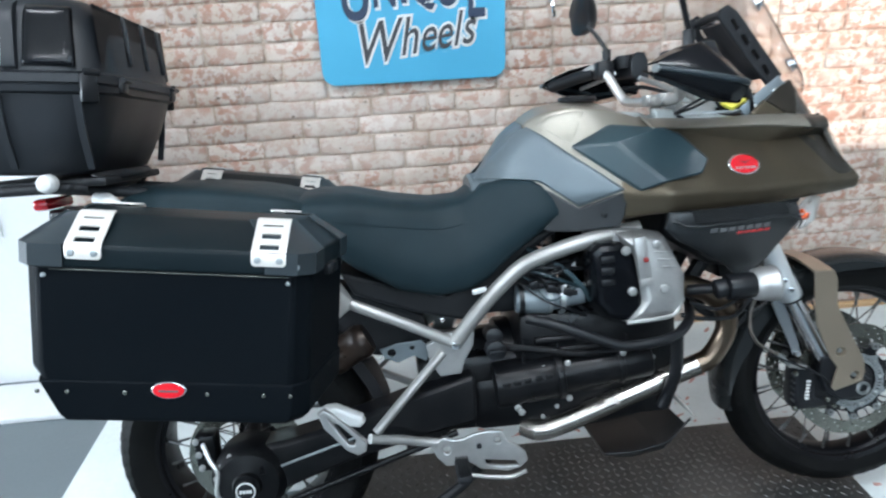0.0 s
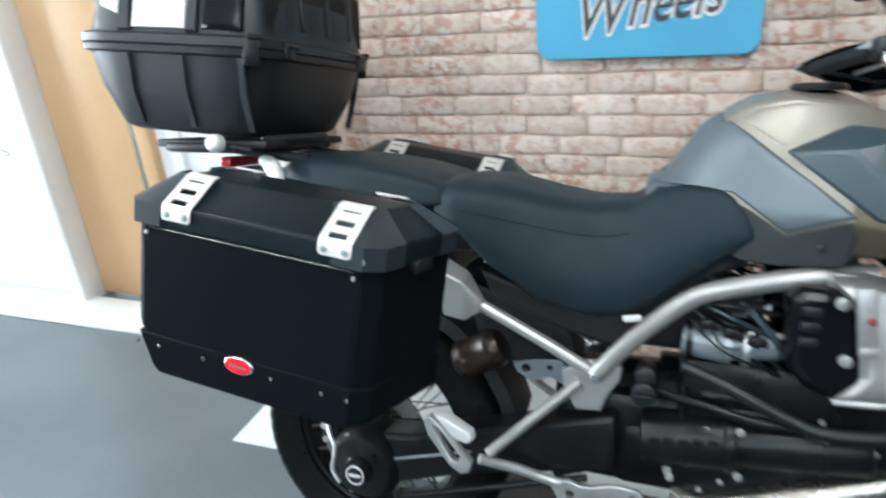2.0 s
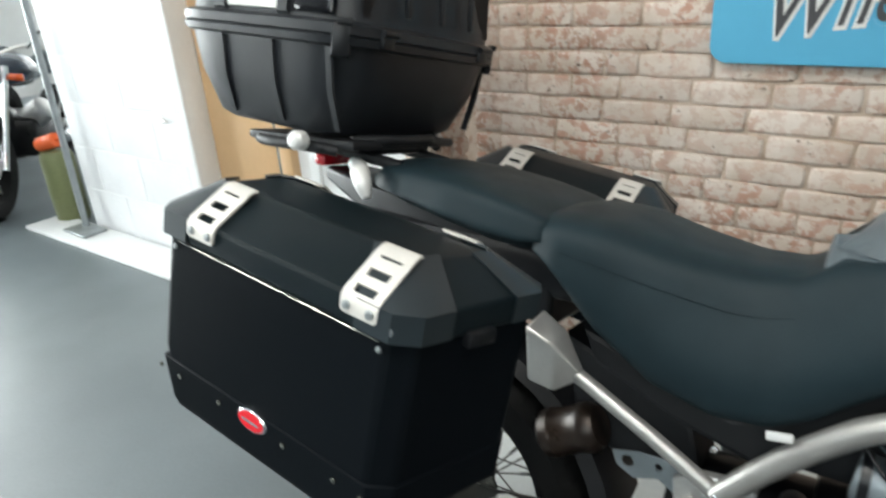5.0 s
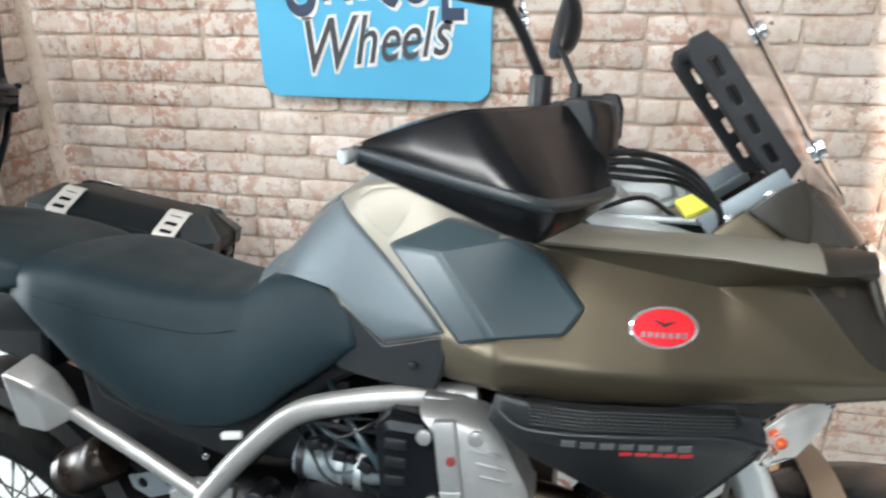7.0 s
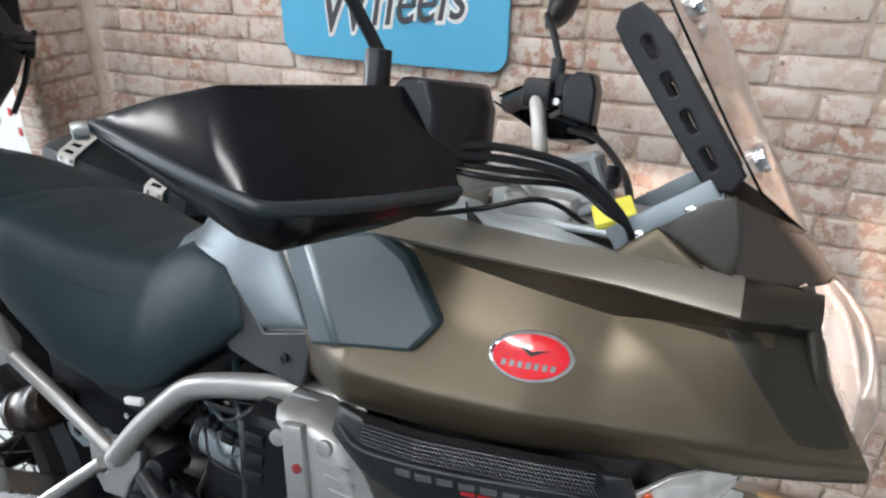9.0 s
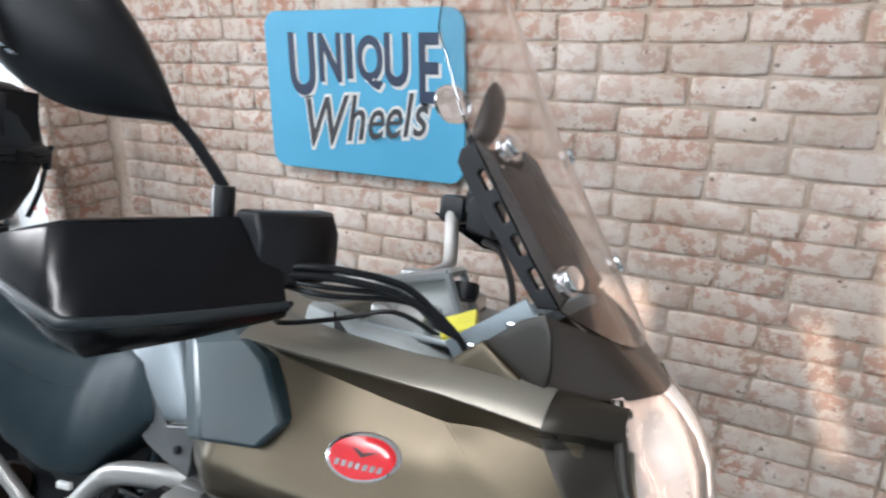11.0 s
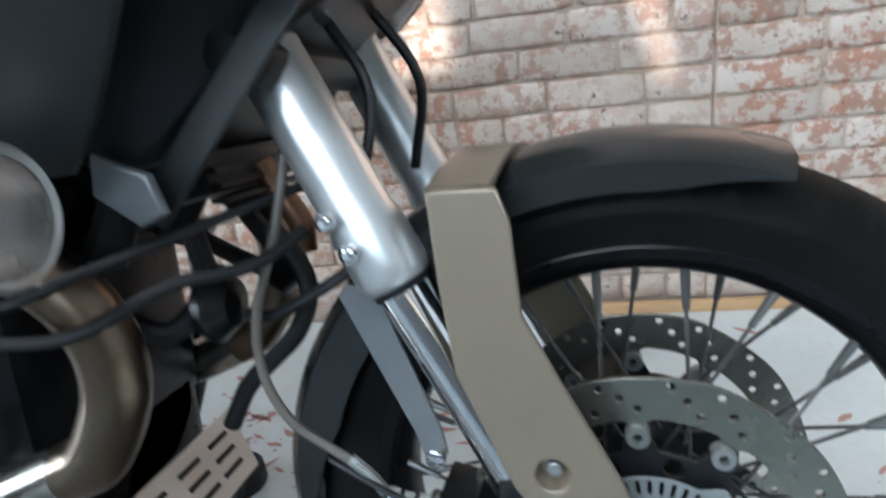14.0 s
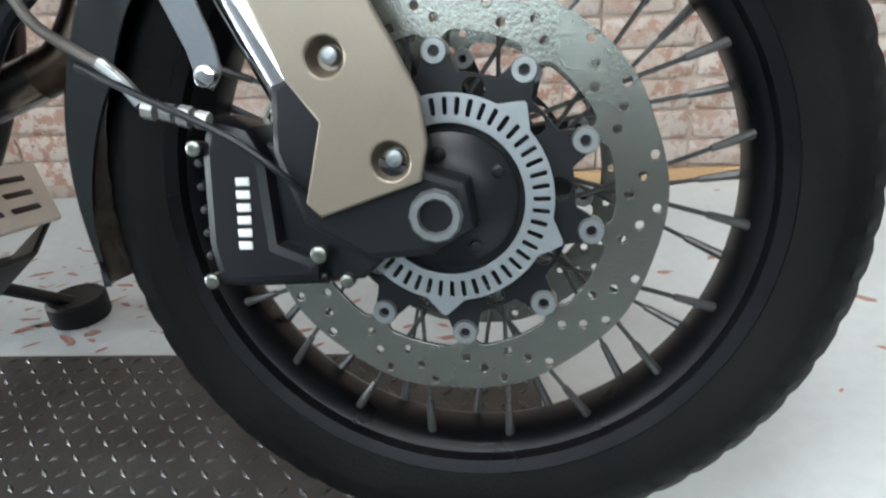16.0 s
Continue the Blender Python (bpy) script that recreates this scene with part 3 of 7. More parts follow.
# ---- sign ----
SX0, SX1, SZ0, SZ1 = 0.192, 0.818, 1.060, 1.487
sign = thing("wall_sign", "blue rounded shop sign with dark lettering on the brick wall", "sign")
rr = 0.045
outline = []
for qx, qz, a0 in ((SX1 - rr, SZ1 - rr, 0), (SX0 + rr, SZ1 - rr, 90), (SX0 + rr, SZ0 + rr, 180), (SX1 - rr, SZ0 + rr, 270)):
    outline += [(qx + rr * math.cos(radians(a0 + 15 * k)), qz + rr * math.sin(radians(a0 + 15 * k))) for k in range(7)]
part("board", plate([outline], 0.012, 0.002, pose(0, 1.033, 0)), SIGN_BLUE, sign)


def letters(text, size, x, z, y, material, name, fat=0.0, shear=0.0, turn=0.0, stretch=1.0, thick=0.001):
    cu = bpy.data.curves.new("words", "FONT")
    cu.body, cu.size, cu.extrude, cu.offset, cu.shear = text, size, thick, fat, shear
    cu.align_x = "CENTER"
    ob = bpy.data.objects.new("words", cu)
    scene.collection.objects.link(ob)
    me = bpy.data.meshes.new_from_object(ob.evaluated_get(bpy.context.evaluated_depsgraph_get()))
    bpy.data.objects.remove(ob)
    me.materials.clear()
    me.transform(pose(x, y, z, 90, 0, 0) @ pose(0, 0, 0, 0, 0, turn) @ Matrix.Diagonal((stretch, 1, 1, 1)))
    return part(name, me, material, sign)


for ch, lx, lz, sz, st in (("U", 0.322, 1.272, 0.228, 0.62), ("N", 0.418, 1.308, 0.172, 0.62), ("I", 0.481, 1.318, 0.156, 0.8), ("Q", 0.545, 1.314, 0.152, 0.66), ("U", 0.626, 1.304, 0.178, 0.62), ("E", 0.718, 1.264, 0.236, 0.56)):
    letters(ch, sz, lx + 0.006, lz - 0.006, 1.0262, WHITE_PRINT, "letter_edge", 0.007, 0.0, 0, st)
    letters(ch, sz, lx, lz, 1.0240, NAVY, "letter", 0.0042, 0.0, 0, st)
for ch, lx, lz, sz in (("W", 0.375, 1.130, 0.190), ("h", 0.488, 1.152, 0.172), ("e", 0.551, 1.160, 0.160), ("e", 0.606, 1.166, 0.160), ("l", 0.648, 1.172, 0.158), ("s", 0.688, 1.178, 0.158)):
    letters(ch, sz, lx + 0.001, lz - 0.001, 1.0262, WHITE_PRINT, "letter_edge", 0.0095, 0.42, 6, 0.74)
    letters(ch, sz, lx, lz, 1.0240, CHARCOAL, "letter", 0.0006, 0.42, 6, 0.74)

# ---- the motorcycle ----
LEAN = pose(0, 0.081, 0, -12.5, 0, 0)
bike = thing("motorcycle", "bronze and black touring motorcycle leaning on its side stand", "motorcycle", LEAN)
FC = V((1.567, 0, 0.354))
STEER = Matrix.Translation(FC) @ pose(0, 0, 0, 0, 0, -4.5) @ Matrix.Translation(-FC)


def tyre(R, w, bead, m, lugs=56):
    prof = [(bead, -w * 0.42), (bead + 0.012, -w * 0.46), ((bead + R) / 2 - 0.009, -w * 0.51), (R - 0.042, -w * 0.51), (R - 0.025, -w * 0.445), (R - 0.008, -w * 0.26), (R, 0)]
    prof = prof + [(r, -h) for r, h in prof[-2::-1]]
    bm = bmesh.new()
    seg, rows = lugs * 4, []
    for i in range(seg):
        a = 2 * math.pi * i / seg
        row = []
        for k, (r, h) in enumerate(prof):
            groove = 0.0
            if 3 <= k <= len(prof) - 4 and k != 6:
                lag = i + (abs(6 - k) * 1.2)
                groove = 0.0020 if (lag % 4) < 1.0 else 0.0
            row.append(bm.verts.new(((r - groove) * math.cos(a), h, (r - groove) * math.sin(a))))
        rows.append(row)
    for i in range(seg):
        a, b = rows[i], rows[(i + 1) % seg]
        for k in range(len(prof) - 1):
            bm.faces.new((a[k], b[k], b[k + 1], a[k + 1]))
    return moved(bm, m)


def wheel(name, c, R, w, rim_r, turn, label):
    m = turn @ Matrix.Translation(c)
    rw = w * 0.40
    rim = part(name, lathe([(rim_r + 0.012, -rw), (rim_r + 0.006, -rw - 0.004), (rim_r - 0.004, -rw), (rim_r - 0.006, -rw + 0.010), (rim_r - 0.014, -rw + 0.014), (rim_r - 0.019, -rw * 0.35), (rim_r - 0.019, rw * 0.35),
                            (rim_r - 0.014, rw - 0.014), (rim_r - 0.006, rw - 0.010), (rim_r - 0.004, rw), (rim_r + 0.006, rw + 0.004), (rim_r + 0.012, rw), (rim_r - 0.010, 0)], 96, m), RIM, bike, label, sharp=50)
    part("tyre", tyre(R, w, rim_r + 0.004, m), RUBBER, rim, "black road tyre with grooved shoulders", sharp=28)
    part("hub", lathe([(0.012, -0.066), (0.048, -0.066), (0.050, -0.056), (0.034, -0.048), (0.030, 0), (0.034, 0.048), (0.050, 0.056), (0.048, 0.066), (0.012, 0.066)], 40, m), RIM, rim)
    long = merged(rod((0, 0, 0.0), (0, 0, 1.0), 0.0019, 6), )
    me = bpy.data.meshes.new("spoke")
    long.to_mesh(me)
    long.free()
    me.materials.append(SPOKE)
    nip = rod((0, 0, 0), (0, 0, 0.034), 0.0042, 8, r2=0.0030)
    nm = bpy.data.meshes.new("nipple")
    nip.to_mesh(nm)
    nip.free()
    nm.materials.append(SPOKE)
    for k in range(40):
        side = -1 if k % 2 else 1
        lean = (1 if (k // 2) % 2 else -1) * radians(38)
        a = 2 * math.pi * k / 40
        p = V((0.046 * math.cos(a + lean), side * 0.052, 0.046 * math.sin(a + lean)))
        q = V(((rim_r - 0.016) * math.cos(a), side * rw * 0.45, (rim_r - 0.016) * math.sin(a)))
        d = q - p
        turn_to = d.to_track_quat("Z", "Y").to_matrix().to_4x4()
        sp = new("spoke", me)
        sp.parent = rim
        sp.matrix_basis = m @ Matrix.Translation(p) @ turn_to @ Matrix.Diagonal((1, 1, d.length, 1))
        ni = new("nipple", nm)
        ni.parent = rim
        ni.matrix_basis = m @ Matrix.Translation(q) @ turn_to @ pose(0, 0, 0, 180, 0, 0)
    return rim


front_wheel = wheel("front_wheel", FC, 0.322, 0.104, 0.242, STEER, "black wire-spoked front wheel with bronze-edged disc")
rear_wheel = wheel("rear_wheel", V((-0.015, 0, 0.318)), 0.324, 0.155, 0.220, Matrix(), "black wire-spoked rear wheel")

# brake discs
ang = [2 * math.pi * k / 10 + radians(94) for k in range(10)]
for side in (-1, 1):
    dm = STEER @ Matrix.Translation(FC + V((0, side * 0.074, 0)))
    outer = [((0.1530 + 0.0009 * math.cos(10 * a)) * math.cos(a), (0.1530 + 0.0009 * math.cos(10 * a)) * math.sin(a)) for a in np.linspace(0, 2 * math.pi, 160, endpoint=False)]
    inner = [((0.1175 - 0.0125 * max(0, math.cos(10 * (a - ang[0]))) ** 6) * math.cos(a), (0.1175 - 0.0125 * max(0, math.cos(10 * (a - ang[0]))) ** 6) * math.sin(a)) for a in np.linspace(0, 2 * math.pi, 200, endpoint=False)]
    holes = []
    for k in range(20):
        for j, rad in enumerate((0.1265, 0.1365, 0.1465)):
            a = 2 * math.pi * (k + 0.30 * j + (0.18 if k % 2 else 0)) / 20
            holes.append(circle(rad * math.cos(a), rad * math.sin(a), 0.0033, 10))
    part("brake_disc", plate([outer, inner] + holes, 0.0045, 0.0004, dm), DISC, front_wheel, "drilled steel brake disc")
    spider = [((0.090 + 0.022 * max(0, math.cos(10 * (a - ang[0]))) ** 1.1) * math.cos(a), (0.090 + 0.022 * max(0, math.cos(10 * (a - ang[0]))) ** 1.1) * math.sin(a)) for a in np.linspace(0, 2 * math.pi, 200, endpoint=False)]
    gaps = [circle(0.079 * math.cos(a + math.pi / 10), 0.079 * math.sin(a + math.pi / 10), 0.0085, 12) for a in ang]
    part("carrier", plate([spider, circle(0, 0, 0.030, 32)] + gaps, 0.006, 0.0006, dm @ Matrix.Translation((0, side * 0.001, 0))), BLACK, front_wheel, "black disc carrier")
    for a in ang:
        part("bobbin", lathe([(0.0035, -0.006), (0.0042, -0.0080), (0.0086, -0.0080), (0.0096, -0.006), (0.0096, 0.006), (0.0035, 0.006)], 20, dm @ Matrix.Translation((0.104 * math.cos(a), 0, 0.104 * math.sin(a)))), BOBBIN, front_wheel)
tone_out = []
for a in np.linspace(0, 2 * math.pi, 220, endpoint=False):
    near = min(abs((a - radians(50 + 72 * k) + math.pi) % (2 * math.pi) - math.pi) for k in range(5))
    rad = 0.0755 + 0.0125 * max(0, 1 - near / radians(11)) ** 1.1
    tone_out.append((rad * math.cos(a), rad * math.sin(a)))
tone_holes = [slot(0.0665 * math.cos(a), 0.0665 * math.sin(a), 0.0122, 0.0034, a) for a in np.linspace(0, 2 * math.pi, 48, endpoint=False)]
part("sensor_ring", plate([tone_out, circle(0, 0, 0.0550, 64)] + tone_holes, 0.0025, 0.0003, STEER @ Matrix.Translation(FC + V((0, -0.088, 0)))), ZINC, front_wheel, "slotted zinc sensor ring")
part("hub_cover", lathe([(0.010, -0.094), (0.022, -0.096), (0.036, -0.092), (0.050, -0.084), (0.051, -0.060), (0.010, -0.060)], 48, STEER @ Matrix.Translation(FC)), BLACK, front_wheel)
nut_c = V((1.5545, -0.112, 0.350))
part("axle_nut", merged(moved(lathe([(0.0115, -0.016), (0.0125, -0.018), (0.0165, -0.018), (0.0185, -0.014), (0.0185, 0.012), (0.0115, 0.012)], 12), Matrix.Translation(nut_c))), BOBBIN, front_wheel, "hollow steel axle nut", sharp=25)
for k, a in enumerate((35, 110, 215, 290)):
    part("hub_bolt", bolt(FC + V((0.036 * math.cos(radians(a)), -0.090, 0.036 * math.sin(radians(a)))), 0.005), BLACK, front_wheel)

# fork
RAKE = 0.505


def fork_x(z):
    return 1.370 + (0.625 - z) * RAKE


for side in (-1, 1):
    fy = side * 0.102
    low = tube([(fork_x(z), fy, z) for z in (0.600, 0.50, 0.418)], 0.0195, 24, 1)
    part("fork_stanchion", low, CHROME, bike, "polished chrome fork leg", m=STEER)
    up = lathe([(0.0005, 0.30), (0.0275, 0.30), (0.0278, 0.060), (0.0300, 0.052), (0.0305, 0.010), (0.0285, 0.003), (0.0250, 0.0), (0.0005, 0.0)], 32, close=False)
    way = V((fork_x(0.9) - fork_x(0.6) + 0.012, 0, 0.3)).normalized()
    up = moved(up, Matrix.Translation((fork_x(0.592) - 0.001, fy - side * 0.004, 0.594)) @ way.to_track_quat("Y", "Z").to_matrix().to_4x4())
    part("fork_tube", up, FORK, bike, "bright aluminium upper fork tube", m=STEER)
    part("dust_seal", lathe([(0.0190, -0.006), (0.0235, -0.006), (0.0240, 0.002), (0.0190, 0.002)], 28, Matrix.Translation((fork_x(0.592) - 0.001, fy - side * 0.004, 0.594)) @ way.to_track_quat("Y", "Z").to_matrix().to_4x4()), BLACK, bike, m=STEER)
    for dx, dy, sz in ((-0.008, 0.0285, 0.651), (-0.004, 0.0300, 0.627)):
        part("fork_stud", bolt((fork_x(sz) + dx, fy + side * dy, sz), 0.0075, (-0.3, side, 0), 0.009), CHROME, bike, m=STEER)
    part("inner_stay", plate([[(1.384, 0.612), (1.400, 0.614), (1.424, 0.548), (1.452, 0.470), (1.440, 0.468), (1.412, 0.536)]], 0.003, 0.0008, Matrix.Translation((0, side * 0.090, 0))), ZINC, bike, "flat grey inner stay", m=STEER)
    foot = plate([[(1.455, 0.440), (1.488, 0.452), (1.530, 0.390), (1.585, 0.372), (1.590, 0.340), (1.560, 0.322), (1.515, 0.318), (1.470, 0.345), (1.452, 0.395)]], 0.046, 0.006, Matrix.Translation((0, fy, 0)))
    part("fork_foot", foot, BLACK, bike, m=STEER)
    guard_line = [(1.424, 0.668), (1.474, 0.668), (1.482, 0.645), (1.485, 0.578), (1.511, 0.524), (1.545, 0.458), (1.559, 0.428), (1.5625, 0.398), (1.557, 0.374), (1.487, 0.351), (1.477, 0.361), (1.491, 0.414), (1.470, 0.442), (1.433, 0.533), (1.427, 0.600)]
    gy = side * 0.131
    guard = part("fork_guard", plate([guard_line, circle(1.4985, 0.455, 0.0125, 24), circle(1.5375, 0.388, 0.0125, 24)], 0.006, 0.002, Matrix.Translation((0, gy, 0))), BRONZE_LIGHT, bike, "bronze painted fork guard", m=STEER)
    for bx, bz in ((1.4985, 0.455), (1.5375, 0.388)):
        part("cup", lathe([(0.0126, -0.0015), (0.0122, 0.004), (0.0085, 0.010), (0.0004, 0.0105)], 24, Matrix.Translation((bx, gy, bz)) @ (pose(0, 0, 0) if side < 0 else pose(0, 0, 0, 0, 0, 180)), close=False), BRONZE_LIGHT, guard, m=STEER)
        part("bolt", bolt((bx + 0.001, gy - side * 0.010, bz + 0.001), 0.0062, (0, side, 0), 0.007), BOBBIN, guard, m=STEER)

# front mudguard over the tyre
rows = []
for a in np.linspace(radians(71), radians(194), 30):
    r0 = float(np.interp(math.degrees(a), (66, 110, 150, 194), (0.330, 0.334, 0.334, 0.332)))
    drop = 0.036 if a < radians(112) else 0.050
    ends = min(1.0, (a - radians(60)) / radians(26), (radians(200) - a) / radians(40))
    half = float(np.interp(math.degrees(a), (66, 140, 170, 194), (0.071, 0.071, 0.064, 0.052)))
    sec = [(-half, r0 - drop * ends), (-half - 0.002, r0 - 0.014), (-half + 0.012, r0 - 0.002), (-0.03, r0 + 0.004), (0, r0 + 0.006)]
    sec = sec + [(-y, r) for y, r in sec[-2::-1]]
    rows.append([V((FC.x + r * math.cos(a), y, FC.z + r * math.sin(a))) for y, r in sec])
part("front_mudguard", loft(rows, closed=False), MUDGUARD, bike, "dark glossy front mudguard", m=STEER, thick=0.004)
bridge = [V((1.448 + dx, y, 0.664 + 0.020 * math.cos(y / 0.131 * 1.4))) for dx in (-0.024, 0.022) for y in np.linspace(-0.131, 0.131, 13)]
part("guard_bridge", loft([bridge[:13], bridge[13:]], closed=False), BRONZE_LIGHT, bike, "bronze bridge over the front mudguard", m=STEER, thick=0.006)
brace = plate([[(1.334, 0.585), (1.342, 0.594), (1.362, 0.592), (1.370, 0.578), (1.408, 0.470), (1.411, 0.450), (1.402, 0.438), (1.392, 0.444), (1.386, 0.466)]], 0.004, 0.001, Matrix.Translation((0, -0.100, 0)))
part("mudguard_brace", brace, STAY_GREY, bike, "flat aluminium stay", m=STEER)
part("brace_bolt", bolt((1.402, -0.103, 0.448), 0.0085, h=0.008), CHROME, bike, m=STEER)

# front caliper and brake pipe
caliper = part("brake_caliper", plate([[(1.404, 0.420), (1.433, 0.412), (1.445, 0.390), (1.448, 0.330), (1.478, 0.318), (1.476, 0.300), (1.398, 0.296), (1.392, 0.330), (1.396, 0.400)]], 0.062, 0.008, Matrix.Translation((0, -0.088, 0))), BLACK, bike, "black four-piston front brake caliper", m=STEER)
part("caliper_bracket", plate([[(1.440, 0.400), (1.520, 0.380), (1.540, 0.330), (1.505, 0.300), (1.470, 0.296), (1.446, 0.330)]], 0.012, 0.003, Matrix.Translation((0, -0.100, 0))), BLACK, bike, m=STEER)
for k in range(6):
    part("marking", box((1.4235 + 0.0006 * k, -0.1198, 0.329 + 0.0092 * k), (0.0105, 0.0012, 0.0060), 0.0008), WHITE_PRINT, caliper, m=STEER)
for bx, bz, br in ((1.393, 0.399, 0.0075), (1.394, 0.302, 0.0075), (1.497, 0.3025, 0.0065), (1.478, 0.322, 0.008), (1.402, 0.420, 0.006)):
    part("caliper_bolt", bolt((bx, -0.112, bz), br * 0.8, h=0.010), DISC, caliper, m=STEER)
for k in range(5):
    part("bleed_fitting", rod((1.392, -0.100, 0.390 - 0.017 * k), (1.392, -0.116, 0.388 - 0.017 * k), 0.0030, 10, chamfer=0.001), GRILLE, caliper, m=STEER)
part("slide_pin", rod((1.420, -0.108, 0.301), (1.480, -0.108, 0.303), 0.0055, 12, chamfer=0.001), BLACK, caliper, m=STEER)
part("brake_pipe", tube([(1.300, -0.085, 0.700), (1.287, -0.098, 0.640), (1.264, -0.100, 0.580), (1.261, -0.102, 0.530), (1.280, -0.106, 0.490), (1.315, -0.112, 0.467), (1.340, -0.115, 0.452), (1.357, -0.115, 0.432)], 0.0042, 10), HOSE, bike, "brown-grey braided brake hose")
part("hose_sleeve", tube([(1.330, -0.1135, 0.459), (1.344, -0.115, 0.447), (1.356, -0.115, 0.431)], 0.0050, 10), BOBBIN, bike)
part("cross_hose", tube([(1.346, -0.066, 0.612), (1.326, -0.080, 0.598), (1.276, -0.090, 0.575), (1.245, -0.080, 0.572)], 0.0050, 10), BLACK, bike, "black rubber hose")
part("cross_hose", tube([(1.262, -0.05, 0.640), (1.282, -0.05, 0.610), (1.288, -0.05, 0.580), (1.272, -0.05, 0.545), (1.246, -0.05, 0.521), (1.217, -0.05, 0.495), (1.193, -0.05, 0.456)], 0.0085, 10), BLACK_SOFT, bike, "thick black rubber hose")
part("wiring_loom", tube([(1.040, -0.190, 0.610), (1.090, -0.200, 0.600), (1.170, -0.190, 0.596), (1.225, -0.150, 0.618), (1.275, -0.115, 0.622), (1.306, -0.080, 0.640)], 0.0052, 10), BLACK_SOFT, bike, "black taped wiring loom")
part("wiring_loom", tube([(1.060, -0.190, 0.640), (1.120, -0.205, 0.622), (1.190, -0.180, 0.640), (1.240, -0.130, 0.655), (1.310, -0.070, 0.676)], 0.0042, 10), BLACK_SOFT, bike)
part("copper_pipe", tube([(1.232, 0.010, 0.690), (1.246, 0.012, 0.660), (1.262, 0.014, 0.632), (1.262, 0.014, 0.604)], 0.0125, 14), COPPER, bike, "copper-coloured pipe bend")
part("panel_strut", plate([[(1.196, 0.668), (1.224, 0.658), (1.352, 0.800), (1.338, 0.822)]], 0.006, 0.002, Matrix.Translation((0, -0.135, 0))), DARK_GREY, bike, "dark diagonal panel strut")
part("strut_pad", plate([[(1.196, 0.716), (1.236, 0.700), (1.244, 0.672), (1.224, 0.664), (1.192, 0.688)]], 0.010, 0.003, Matrix.Translation((0, -0.160, 0))), STAY_GREY, bike, "grey strut end pad")
part("sensor_wire", tube([(1.312, -0.112, 0.458), (1.356, -0.122, 0.438), (1.42, -0.128, 0.407), (1.455, -0.128, 0.380), (1.48, -0.115, 0.350)], 0.0028, 8), BLACK, bike)
part("hose_fitting", merged(*[rod((1.358 + 0.012 * k, -0.115, 0.4285 - 0.003 * k), (1.366 + 0.012 * k, -0.115, 0.4265 - 0.003 * k), 0.0075 - 0.0012 * (k % 2), 8) for k in range(4)]), CAST, bike)

# ---- bodywork: cross sections along the machine, right side, from the middle of the top down to the lower lip ----
SECTIONS = {
    0.60: ((0, 0.962), (-0.045, 0.955), (-0.075, 0.945), (-0.095, 0.925), (-0.110, 0.905), (-0.112, 0.885), (-0.085, 0.860)),
    0.67: ((0, 1.060), (-0.060, 1.050), (-0.092, 1.020), (-0.118, 0.970), (-0.135, 0.920), (-0.138, 0.880), (-0.100, 0.850)),
    0.74: ((0, 1.108), (-0.088, 1.092), (-0.115, 1.050), (-0.138, 0.985), (-0.152, 0.925), (-0.152, 0.870), (-0.110, 0.840)),
    0.81: ((0, 1.122), (-0.100, 1.106), (-0.130, 1.035), (-0.155, 0.975), (-0.172, 0.915), (-0.168, 0.860), (-0.120, 0.830)),
    0.90: ((0, 1.116), (-0.115, 1.092), (-0.168, 1.035), (-0.192, 0.975), (-0.212, 0.905), (-0.203, 0.855), (-0.150, 0.840)),
    0.98: ((0, 1.075), (-0.125, 1.066), (-0.200, 1.041), (-0.234, 0.980), (-0.268, 0.906), (-0.260, 0.866), (-0.190, 0.858)),
    1.08: ((0, 1.050), (-0.132, 1.058), (-0.188, 1.024), (-0.227, 0.972), (-0.264, 0.905), (-0.254, 0.864), (-0.180, 0.858)),
    1.17: ((0, 1.045), (-0.136, 1.056), (-0.174, 1.008), (-0.214, 0.960), (-0.249, 0.904), (-0.239, 0.864), (-0.170, 0.860)),
    1.24: ((0, 1.045), (-0.136, 1.058), (-0.160, 0.996), (-0.194, 0.955), (-0.228, 0.903), (-0.216, 0.865), (-0.150, 0.862)),
    1.31: ((0, 1.045), (-0.132, 1.058), (-0.158, 1.002), (-0.182, 0.956), (-0.212, 0.902), (-0.199, 0.867), (-0.130, 0.864)),
    1.38: ((0, 1.045), (-0.122, 1.050), (-0.158, 1.006), (-0.174, 0.958), (-0.197, 0.902), (-0.183, 0.870), (-0.110, 0.866)),
    1.44: ((0, 1.040), (-0.104, 1.044), (-0.138, 1.000), (-0.153, 0.955), (-0.176, 0.902), (-0.164, 0.873), (-0.090, 0.868)),
    1.50: ((0, 1.000), (-0.084, 1.030), (-0.110, 0.980), (-0.132, 0.940), (-0.150, 0.902), (-0.138, 0.876), (-0.080, 0.870)),
}
XS = sorted(SECTIONS)


def section(x):
    """The cross section at x, blended between the given ones."""
    x = min(max(x, XS[0]), XS[-1])
    return [(float(np.interp(x, XS, [SECTIONS[q][k][0] for q in XS])), float(np.interp(x, XS, [SECTIONS[q][k][1] for q in XS]))) for k in range(7)]


def dent(x, z):
    """How far the face ahead of the diagonal crease turns inward."""
    ahead = (x - 1.236) * 0.521 + (z - 0.997) * 0.853
    along = (x - 1.236) * 0.853 - (z - 0.997) * 0.521
    fade = min(max((0.27 - along) / 0.10, 0.0), 1.0) * min(max((along + 0.03) / 0.04, 0.0), 1.0)
    return 0.30 * max(ahead, 0.0) * fade



